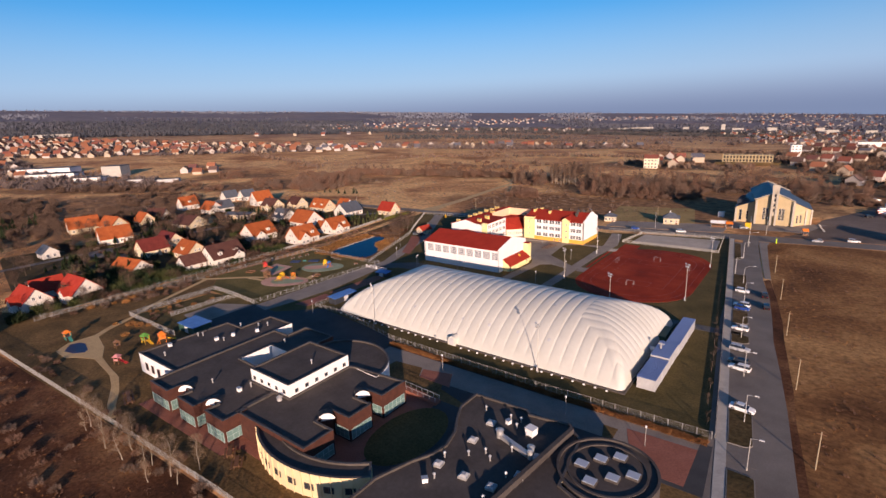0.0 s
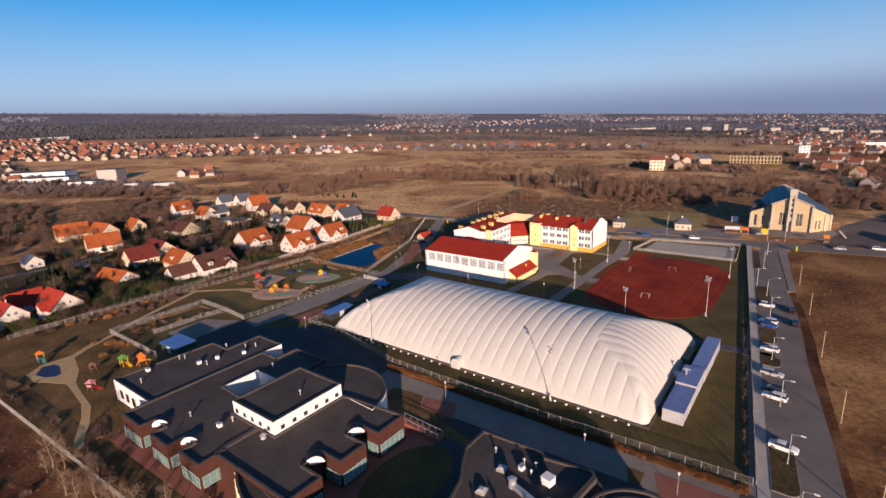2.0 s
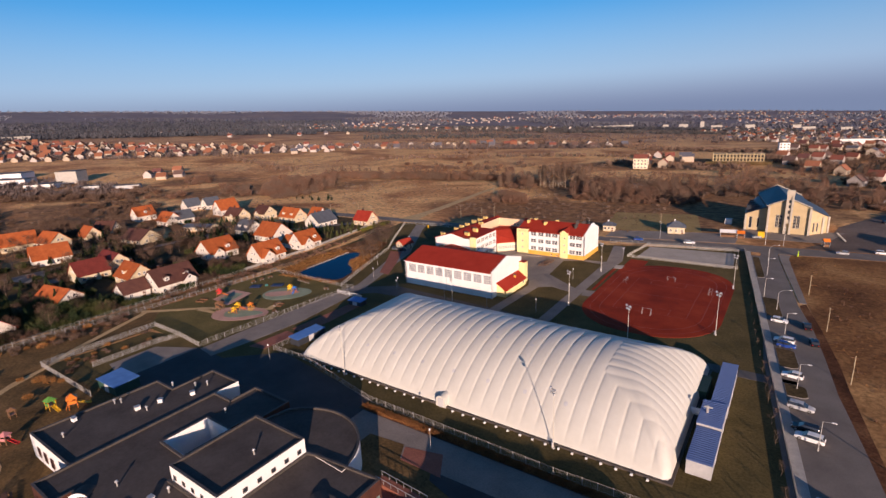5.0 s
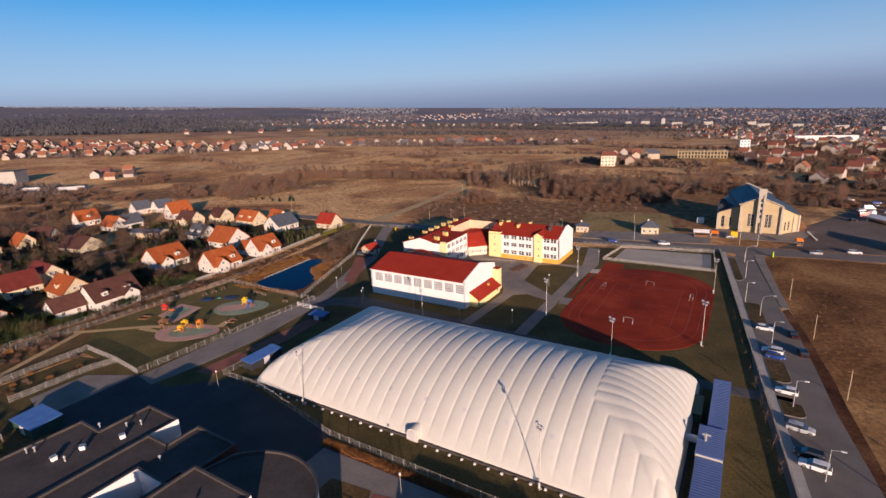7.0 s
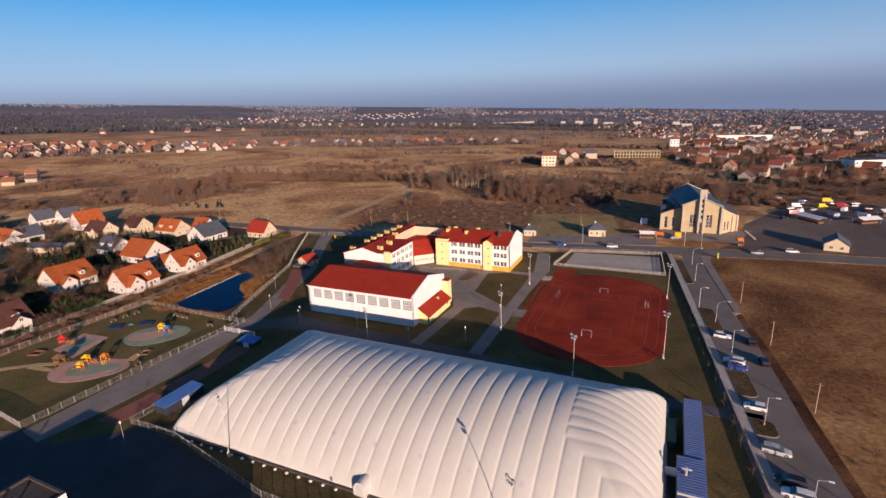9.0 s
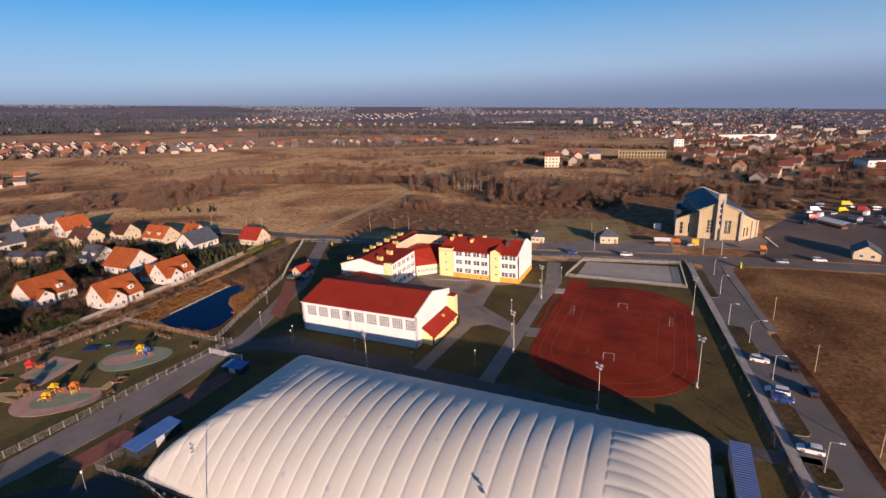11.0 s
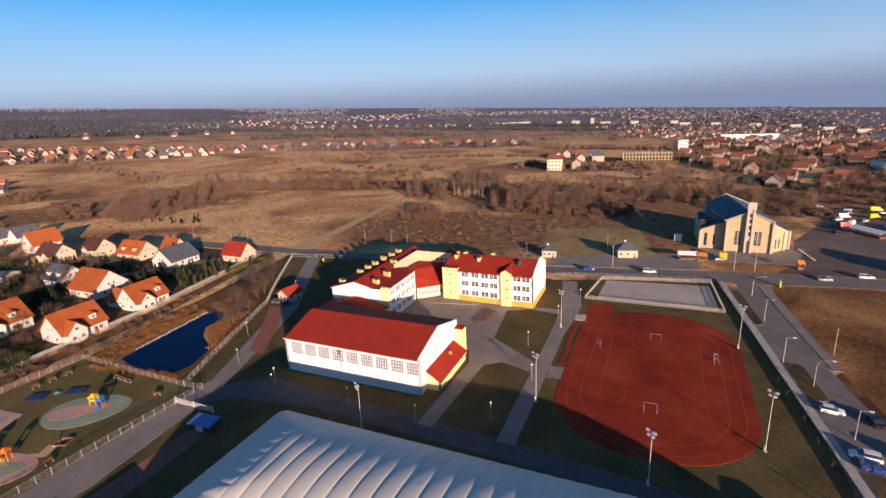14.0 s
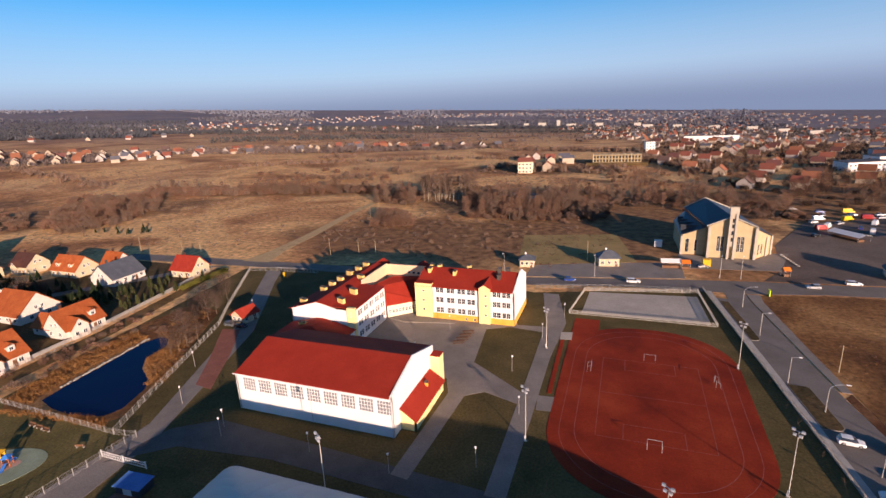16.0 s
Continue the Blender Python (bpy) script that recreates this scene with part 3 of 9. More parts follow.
def chimney(parent, x, y, z, lx, ly, h, material, turn=0.0):
    bm = bmesh.new()
    obox(bm, x, y, z, lx, ly, h, turn)
    c = bpart("chimney", bm, material, parent)
    bm = bmesh.new()
    obox(bm, x, y, z + h + 0.002, lx + 0.24, ly + 0.24, 0.14, turn)
    for i in range(2):
        ox = (i - 0.5) * lx * 0.45
        obox(bm, x + ox * math.cos(radians(turn)), y + ox * math.sin(radians(turn)), z + h + 0.14, 0.25, 0.25, 0.28, turn)
    k = part("chimney_cap", bm, M["coping"], c)
    return c

# ==== air dome ====
DX0, DX1, DY0, DY1, DH = -24.4, 67.0, -60.4, -15.8, 10.4


def dome_height(x, y):
    dx, dy = min(x - DX0, DX1 - x), min(y - DY0, DY1 - y)
    s, e = dy / ((DY1 - DY0) / 2), dx / (22.5 if x < 20 else 15.5)
    k = 0.1
    hh = max(0.0, min(1.0, 0.5 + 0.5 * (e - s) / k))
    d = min(1.0, e * (1 - hh) + s * hh - k * hh * (1 - hh))
    d = max(0.0, d)
    z = DH * (1 - (1 - d) ** 2.0) ** (0.84 * hh + (0.62 if x > 20 else 0.68) * (1 - hh))
    # panels run across the hall, and lengthwise in the two ends, mitred at the corners
    pitch = (DX1 - DX0) / 30
    lengthwise = dx < 5 * pitch and dy > 1.9 + dx * 2.4 / pitch
    seam = (dy - 1.9) / 2.4 if lengthwise else (x - DX0) / pitch
    puff = abs(math.sin(math.pi * seam)) ** 0.4
    z += (0.2 * puff - 0.06) * min(1.0, d * 9)
    return max(0.0, z) if d > 0 else 0.0


dome = thing("air_dome", "large white inflated membrane sports dome with arched seams", "air dome", (DX0 + DX1) / 2, (DY0 + DY1) / 2)
NX, NY = 450, 170
vs, fc = [], []
for j in range(NY + 1):
    v = 0.5 - 0.5 * math.cos(math.pi * j / NY)
    v = 0.5 * v + 0.5 * j / NY
    y = DY0 + (DY1 - DY0) * v
    for i in range(NX + 1):
        x = DX0 + (DX1 - DX0) * i / NX
        vs.append((x, y, dome_height(x, y) + 0.35))
for j in range(NY):
    for i in range(NX):
        a = j * (NX + 1) + i
        fc.append((a, a + 1, a + NX + 2, a + NX + 1))
me = bpy.data.meshes.new("membrane")
me.from_pydata(vs, [], fc)
me.materials.append(M["dome"])
me.polygons.foreach_set("use_smooth", [True] * len(me.polygons))
skin = new("membrane", me)
skin.parent = dome
skin.matrix_parent_inverse = dome.matrix_world.inverted()
# round grey reinforcing patches
for py, first in ((-55.0, -4.6), (-44.0, -8.2), (-35.0, -8.4)):
    for i in range(7):
        px = first + 8.6 * i
        if px > 50:
            continue
        bm = bmesh.new()
        mid = bm.verts.new((px, py, dome_height(px, py) + 0.385))
        rim = [bm.verts.new((a, b, dome_height(a, b) + 0.375)) for a, b in ring(px, py, 0.42, 0.42, 10)]
        for k in range(10):
            bm.faces.new((mid, rim[k], rim[(k + 1) % 10]))
        bpart("patch", bm, M["grey_plinth"], dome, "round grey reinforcing patch")
bm = bmesh.new()
for a, b in (((DX0 - 0.5, DY0 - 0.5), (DX1 + 0.5, DY0 + 0.3)), ((DX0 - 0.5, DY1 - 0.3), (DX1 + 0.5, DY1 + 0.5)), ((DX0 - 0.5, DY0 + 0.3), (DX0 + 0.3, DY1 - 0.3)), ((DX1 - 0.3, DY0 + 0.3), (DX1 + 0.5, DY1 - 0.3))):
    box(bm, a[0], a[1], 0, b[0], b[1], 0.38)
bpart("anchor_beam", bm, M["coping"], dome, "dark anchor rail")
# entrance porch
bm = bmesh.new()
n = 10
pr = [(1.25 * math.cos(math.pi * i / n), 1.2 + 1.35 * math.sin(math.pi * i / n)) for i in range(n + 1)]
pr = [(1.25, 0)] + pr + [(-1.25, 0)]
fa = [bm.verts.new((21.6 + a, -61.1, z)) for a, z in pr]
fb = [bm.verts.new((21.6 + a, -58.6, z)) for a, z in pr]
bm.faces.new(fa)
for i in range(len(pr) - 1):
    bm.faces.new((fa[i], fb[i], fb[i + 1], fa[i + 1]))
bmesh.ops.recalc_face_normals(bm, faces=bm.faces)
bpart("entrance_porch", bm, M["dome"], dome, "white rounded entrance porch")
bm = bmesh.new()
box(bm, 20.9, -61.17, 0.02, 22.3, -61.11, 2.1)
bpart("door", bm, M["grey_plinth"], dome, "grey entrance door")
for i in range(34):
    x = -22 + i * 2.6
    if abs(x - 21.6) < 2.2:
        continue
    if i == 0:
        bm = bmesh.new()
        box(bm, -0.2, -0.18, 0, 0.2, 0.18, 0.3)
        weight = bpart("ballast_block", bm, M["white"], dome)
        weight.matrix_basis = pose(x, DY0 - 1.0, 0)
    else:
        o = weight.copy()
        scene.collection.objects.link(o)
        o.matrix_basis = pose(x, DY0 - 1.0, 0, 0, 0, (i * 37) % 13 - 6)


# blower containers at the east end
def site_container(y0, y1, x0, x1, top):
    t = thing("container", "grey site container with a blue ribbed roof beside the dome", "container", (x0 + x1) / 2, (y0 + y1) / 2, group="containers by the dome")
    bm = bmesh.new()
    box(bm, x0, y0, 0.12, x1, y1, top)
    bpart("body", bm, M["container_wall"], t)
    bm = bmesh.new()
    box(bm, x0 - 0.08, y0 - 0.08, top + 0.002, x1 + 0.08, y1 + 0.08, top + 0.1)
    top_sheet = bpart("roof", bm, M["container"], t, "blue ribbed metal roof")
    n = int((y1 - y0) / 0.62)
    bm = bmesh.new()
    box(bm, x0 - 0.06, 0, top + 0.1, x1 + 0.06, 0.3, top + 0.17)
    rib = finish("rib", bm, M["container"])
    for i in range(n):
        o = new("rib", rib)
        o.parent = top_sheet
        o.matrix_basis = pose(0, y0 + (i + 0.3) * (y1 - y0) / n, 0)
    for y in (y0 + 0.1, y1 - 0.4):
        bm = bmesh.new()
        box(bm, x0, y, 0, x1, y + 0.3, 0.118)
        bpart("skid", bm, M["steel"], t)
    bm = bmesh.new()
    box(bm, x1 + 0.001, (y0 + y1) / 2 - 0.5, 0.15, x1 + 0.05, (y0 + y1) / 2 + 0.5, 2.2)
    bpart("door", bm, M["grey_plinth"], t)
    return t


site_container(-56.2, -45.4, 68.6, 72.5, 2.75)
site_container(-45.1, -36.2, 68.4, 72.5, 3.25)
site_container(-35.9, -17.2, 69.6, 72.6, 3.0)
# flue on the middle container and the air duct into the dome
bm = bmesh.new()
rod(bm, (69.6, -41, 3.4), (69.6, -41, 4.9), 0.22, n=10)
rod(bm, (69.0, -41, 4.6), (70.4, -41, 4.6), 0.18, n=8)
whole("flue", bm, M["steel"], "short steel flue with a tee on the container roof", "flue")
bm = bmesh.new()
rod(bm, (68.5, -38.5, 1.6), (66.4, -38.5, 1.6), 0.7, n=14)
whole("air_duct", bm, M["white"], "fat white air duct into the dome", "duct")
bm = bmesh.new()
box(bm, 66.4, -31, 0, 68.2, -24, 2.1)
box(bm, 66.3, -31.2, 2.102, 68.3, -23.8, 2.22)
whole("airlock", bm, M["green_metal"], "dark green airlock box at the dome's end", "airlock")

# ==== gym ====
gym = thing("gym_hall", "white rendered school gym with a red gable roof and window band", "gym", -18.3, 11.2)
holes = [(1.42 + i * 3.98, 4.75, 3.3, 3.1, 5, 4, "white", "glass_grey", 0.09) for i in range(9)]
wall(gym, (-36.9, 0.3), (-0.3, 0.3), 0, 8.9, M["white"], holes)
wall(gym, (-0.3, 0.3), (-0.3, 22.1), 0, 8.9, M["white"], (), top=[(0, 9.2), (10.9, 12.2), (21.8, 9.2)], label="white gable wall with a raised parapet")
wall(gym, (-0.3, 22.1), (-36.9, 22.1), 0, 8.9, M["white"])
wall(gym, (-36.9, 22.1), (-36.9, 0.3), 0, 8.9, M["white"], (), top=[(0, 8.9), (10.9, 11.9), (21.8, 8.9)])
bm = bmesh.new()
sheet(bm, gable_faces(-36.9, 0.3, -0.68, 22.1, 8.8, 11.9, "x", 0.45, 0.0), 0.16)
bpart("roof", bm, M["red_roof"], gym, "red sheet-metal gable roof")
for x, y0, z0, z1 in ((-37.0, -0.08, 0.02, 8.6), (-18.6, -0.08, 0.02, 8.6), (-0.45, -0.08, 0.02, 8.6)):
    bm = bmesh.new()
    rod(bm, (x, 0.16, z0), (x, 0.16, z1), 0.07, n=8)
    bpart("downpipe", bm, M["grey_plinth"], gym)
bm = bmesh.new()
box(bm, -37.3, -0.34, 8.55, -0.3, -0.16, 8.7)
bpart("gutter", bm, M["white"], gym)

annex = thing("gym_annex", "yellow lean-to of the gym with a red sloping roof", "annex", 2, 11)
wall(annex, (-0.28, 3.4), (3.0, 3.4), 0, 2.4, M["lemon"], (), top=[(0, 4.6), (3.28, 2.4)])
wall(annex, (3.0, 3.4), (3.0, 19.0), 0, 2.4, M["lemon"], [(13.2, 0.9, 1.0, 1.1, 1, 1, "white", "glass_dark")])
wall(annex, (3.0, 19.0), (-0.28, 19.0), 0, 2.4, M["lemon"], (), top=[(0, 2.4), (3.28, 4.6)])
bm = bmesh.new()
sheet(bm, [[(-0.28, 3.0, 4.62), (3.35, 3.0, 2.2), (3.35, 19.4, 2.2), (-0.28, 19.4, 4.62)]], 0.14)
bpart("roof", bm, M["red_roof"], annex, "red sheet-metal roof")
chimney(annex, 1.1, 14.0, 3.3, 0.6, 0.6, 1.3, M["orange_plinth"])
stair = thing("gym_stair_block", "yellow stair block at the gym's rear corner", "annex", 1.5, 21)
bm = bmesh.new()
box(bm, -0.25, 19.9, 0, 2.0, 22.4, 7.6)
bpart("wall", bm, M["lemon"], stair)
bm = bmesh.new()
box(bm, -0.25, 19.8, 7.602, 2.1, 22.5, 7.72)
bpart("roof", bm, M["red_roof"], stair)

# low connecting roof behind the gym
link = thing("connecting_wing", "low red-roofed wing between the gym and the classrooms", "school wing", -36, 28)
bm = bmesh.new()
box(bm, -47.0, 22.2, 0, -27.4, 33.9, 4.6)
bpart("wall", bm, M["white"], link)
bm = bmesh.new()
sheet(bm, [[(-47.4, 22.1, 4.62), (-27.0, 22.1, 4.62), (-37, 28.5, 6.6), (-39, 28.5, 6.6)], [(-27.0, 22.1, 4.62), (-27.0, 33.9, 4.62), (-37, 33.9, 6.6), (-37, 28.5, 6.6)],
           [(-47.4, 22.1, 4.62), (-39, 28.5, 6.6), (-39, 33.9, 6.6), (-47.4, 33.9, 4.62)], [(-39, 28.5, 6.6), (-37, 28.5, 6.6), (-37, 33.9, 6.6), (-39, 33.9, 6.6)]], 0.15)
bpart("roof", bm, M["red_roof"], link, "dark red roof")
chimney(link, -41.5, 30.5, 5.5, 2.2, 0.8, 1.2, M["yellow"])

# ==== classroom blocks ====
west = thing("classroom_wing_west", "white two-storey classroom wing with a red roof", "school wing", -37, 55)
wall(west, (-47.5, 34), (-29.4, 34), 0, 8.6, M["white"], [(8.4, 5.4, 1.0, 1.3, 1, 1, "white", "glass_dark"), (9.8, 5.4, 1.0, 1.3, 1, 1, "white", "glass_dark")], top=[(0, 8.7), (8.7, 11.3), (14.6, 9.7), (18.1, 9.7)])
hl = []
for r, z in enumerate((1.4, 4.6, 7.6)):
    for i in range(5):
        for k in range(2):
            if r < 2 or i > -1:
                hl.append((1.2 + i * 3.3 + k * 1.25, z, 1.12, 1.65, 2, 2, "white", "glass_dark", 0.045))
wall(west, (-27.2, 34.6), (-27.2, 51.5), 0, 10.2, M["white"], hl)
wall(west, (-47.5, 69.6), (-47.5, 34), 0, 8.6, M["white"])
wall(west, (-34.3, 51.6), (-34.3, 68), 0, 12.0, M["peach"], label="peach rendered courtyard wall")
wall(west, (-27.2, 51.85), (-34.3, 51.85), 0, 10.2, M["white"])
wall(west, (-34.4, 69.6), (-47.5, 69.6), 0, 8.6, M["white"], (), top=[(0, 10.6), (4.4, 11.5), (13.1, 8.6)])
bm = bmesh.new()
box(bm, -29.39, 33.6, 0, -27.0, 34.59, 10.6)
bpart("corner_tower", bm, M["lemon"], west, "yellow corner pier")
for z in (1.8, 5.0, 8.0):
    window(west, pose(-28.7, 33.52, z), 0.7, 1.4, 1, 1, "white", "glass_dark")
bm = bmesh.new()
sheet(bm, [[(-48.0, 33.7, 8.62), (-38.8, 33.7, 11.4), (-38.8, 69.9, 11.55), (-48.0, 69.9, 8.62)],
           [(-38.8, 33.7, 11.4), (-34.4, 34.2, 10.2), (-34.4, 69.9, 10.7), (-38.8, 69.9, 11.55)],
           [(-34.4, 34.2, 10.2), (-26.8, 34.2, 10.1), (-26.8, 51.8, 10.35), (-34.4, 51.8, 10.55)]], 0.16)
bpart("roof", bm, M["red_roof"], west, "red sheet-metal roof")
for x, y, z, lx in ((-45.2, 37.0, 9.0, 2.6), (-33.0, 37.2, 10.2, 2.4), (-33.0, 44.0, 10.5, 2.6), (-44.0, 45.5, 9.6, 2.4), (-43.5, 49.5, 9.9, 2.4), (-43.0, 53.5, 10.1, 2.4), (-42.5, 58.5, 10.5, 2.6), (-36.2, 54.2, 11.0, 2.6), (-42.2, 63.5, 10.3, 2.4), (-41.5, 67.5, 10.6, 2.4)):
    chimney(west, x, y, z, lx, 0.9, 1.6, M["yellow"], -20)

court = thing("courtyard_link", "low cream link with a window band and a red hipped roof", "school wing", -25, 58)
dx, dy = 7.3, 6.8
ln = math.hypot(dx, dy)
wall(court, (-27.0, 52.4), (-19.6, 59.2), 0, 3.9, M["cream"], [(0.5 + i * 1.05, 1.2, 0.8, 1.4, 2, 2, "white", "glass_dark") for i in range(9)])
bm = bmesh.new()
sheet(bm, [[(-27.3, 51.9, 3.92), (-18.9, 59.3, 3.92), (-20.5, 68, 8.6), (-30, 64, 9.2), (-34.2, 53, 8.6)]], 0.15)
bpart("roof", bm, M["red_roof"], court, "red sloping roof with small skylights")
for x, y in ((-27.5, 58.2), (-24.0, 61.5)):
    bm = bmesh.new()
    obox(bm, x, y, 6.0 + (0.55 if x > -25 else 0.25), 1.1, 0.9, 0.35, 40)
    bpart("skylight", bm, M["glass_grey"], court)
back = thing("classroom_wing_north", "peach rear wing of the school with a red roof", "school wing", -27, 74)
wall(back, (-34.3, 68), (-19.2, 68), 0, 12.0, M["peach"], [(7.5 + k * 1.7, 9.1, 1.1, 0.9, 1, 1, "white", "glass_dark") for k in range(4)])
for a, b in (((-19.2, 84), (-47.5, 84)), ((-47.5, 84), (-47.5, 69.8)), ((-19.2, 73.6), (-19.2, 83.6))):
    wall(back, a, b, 0, 6.0, M["peach"])
bm = bmesh.new()
sheet(bm, [[(-47.9, 69.95, 8.4), (-34.6, 69.95, 8.4), (-34.6, 84.4, 5.95), (-47.9, 84.4, 5.95)], [(-34.6, 68.4, 8.66), (-19.0, 68.4, 8.66), (-19.0, 84.4, 5.95), (-34.6, 84.4, 5.95)]], 0.16)
bpart("roof", bm, M["red_roof"], back, "red roof falling towards the street")
for x in (-40.3, -25.0):
    bm = bmesh.new()
    box(bm, x - 2.3, 72.2, 6.0, x + 2.3, 77.6, 9.3)
    d = bpart("dormer", bm, M["peach"], back, "peach dormer with a small red gable roof")
    bm = bmesh.new()
    sheet(bm, gable_faces(x - 2.3, 72.2, x + 2.3, 77.6, 9.31, 10.7, "y", 0.4, 0.3), 0.14)
    part("dormer_roof", bm, M["red_roof"], d)
    bm = bmesh.new()
    sheet(bm, [[(x - 2.75, 71.6, 9.1), (x, 71.6, 10.75), (x, 71.88, 10.75), (x - 2.75, 71.88, 9.1)], [(x, 71.6, 10.75), (x + 2.75, 71.6, 9.1), (x + 2.75, 71.88, 9.1), (x, 71.88, 10.75)]], 0.22)
    part("bargeboard", bm, M["white"], d, "white bargeboard")

east = thing("classroom_wing_east", "white three-storey classroom wing with yellow towers and red roof", "school wing", -3, 65)
hf = []
for z in (1.75, 4.95, 8.0):
    zz = z
    for x in (1.0, 5.0, 8.9, 12.4):
        for k in range(2):
            hf.append((x + k * 1.45, zz, 1.2, 1.5, 2, 2, "white", "glass_dark"))
    for x in (18.6, 21.9, 25.2):
        for k in range(2):
            hf.append((x - 0.6 + k * 1.45, zz, 1.2, 1.5, 2, 2, "white", "glass_dark"))
SX0, SX1, SY0, SY1 = -13.4, 11.2, 56.0, 73.5
sc = (SX1 - SX0) / 28.9
hf = [(o[0] * sc + 0.15, o[1], 1.12, 1.65, *o[4:], 0.045) for o in hf]
wall(east, (SX0, SY0), (SX1, SY0), 1.85, 10.1, M["white"], [(o[0], o[1] - 1.55, *o[2:]) for o in hf])
wall(east, (SX0 - 0.1, SY0 - 0.08), (SX1 + 0.1, SY0 - 0.08), 0, 1.848, M["orange_plinth"], [(10 + i * 2.6, 0.35, 0.9, 0.7, 1, 1, "white", "glass_dark") for i in range(2)], name="plinth", label="orange plinth")
wall(east, (SX1, SY0), (SX1, SY1), 1.85, 10.1, M["white"], (), top=[(0, 10.4), (8.7, 13.7), (11.0, 13.7), (13.0, 12.6), (17.5, 10.6)], label="white gable wall with a raised parapet")
wall(east, (SX1 + 0.08, SY0 + 0.28), (SX1 + 0.08, SY1), 0, 1.848, M["orange_plinth"], (), name="plinth", label="orange plinth")
wall(east, (SX1, SY1), (-19, SY1), 0, 10.1, M["white"])
wall(east, (-19.0, SY1), (-19.0, 60.0), 0, 10.1, M["peach"])
bm = bmesh.new()
sheet(bm, gable_faces(-19.0, SY0, SX1 - 0.4, SY1, 10.12, 13.2, "x", 0.4, 0.0), 0.16)
bpart("roof", bm, M["red_roof"], east, "red sheet-metal gable roof")
# stair towers
for x0, x1, y0, top in ((-18.9, -13.6, 55.6, 11.0), (1.0, 4.3, 55.3, 10.9)):
    wall(east, (x0, y0), (x1, y0), 0, top, M["lemon"], [((x1 - x0) / 2 - 0.4 + (0 if x0 < 0 else 0.4), z, 0.75, 0.7, 1, 1, "white", "glass_dark") for z in (2.4, 5.3, 8.3)], name="stair_tower", label="yellow stair tower")
    wall(east, (x1, y0 + 0.36), (x1, y0 + 1.6), 0, top, M["lemon"], name="stair_tower")
    wall(east, (x0, y0 + 1.6), (x0, y0 + 0.36), 0, top, M["lemon"], name="stair_tower")
bm = bmesh.new()
prism(bm, [(-19.0, 55.5), (-13.5, 55.5), (-13.5, 58.5), (-19.0, 58.5)], 11.002, 11.1)
bpart("tower_roof", bm, M["red_roof"], east)
bm = bmesh.new()
sheet(bm, [[(0.8, 55.1, 10.85), (2.65, 55.1, 12.0), (2.65, 61.8, 12.3), (0.8, 57.5, 10.85)], [(2.65, 55.1, 12.0), (4.5, 55.1, 10.85), (4.5, 57.5, 10.85), (2.65, 61.8, 12.3)]], 0.14)
bpart("tower_roof", bm, M["red_roof"], east)
bm = bmesh.new()
f = bm.faces.new([bm.verts.new(p) for p in ((1.0, 55.31, 10.902), (4.3, 55.31, 10.902), (2.65, 55.31, 11.95))])
g = bmesh.ops.extrude_face_region(bm, geom=[f])
for v in [q for q in g["geom"] if isinstance(q, bmesh.types.BMVert)]:
    v.co.y += 0.33
bmesh.ops.recalc_face_normals(bm, faces=bm.faces)
bpart("tower_gable", bm, M["lemon"], east)
for x, y, z in ((-16.4, 62.5, 12.3), (-14.3, 65.5, 12.6), (-8.2, 62.0, 12.1), (-17.6, 67.5, 12.0), (-5.6, 68.5, 12.0), (5.6, 61.5, 12.0), (5.0, 64.6, 13.0), (7.2, 66.0, 12.6)):
    chimney(east, x, y, z - 0.4, 0.9, 1.8, 1.7, M["yellow"] if x < 3 else M["coping"])
bm = bmesh.new()
prism(bm, [(-21, 50.5), (-6, 53.3), (-6, 55.1), (-13, 55.1), (-19.5, 58.5), (-26.5, 52)], 0.02, 0.32)
whole("terrace", bm, M["paving"], "low paved terrace in front of the entrance", "terrace", kind="structure")

# ==== kindergarten ====
# the sky's bluish reflection is put into this pane colour
M["skylight"] = glass("sky_toned_pane", (0.42, 0.46, 0.52), 0.25)
KZ = 5.0
kg = thing("kindergarten", "flat-roofed kindergarten with bitumen roofs and brown brick", "kindergarten", -5, -100)


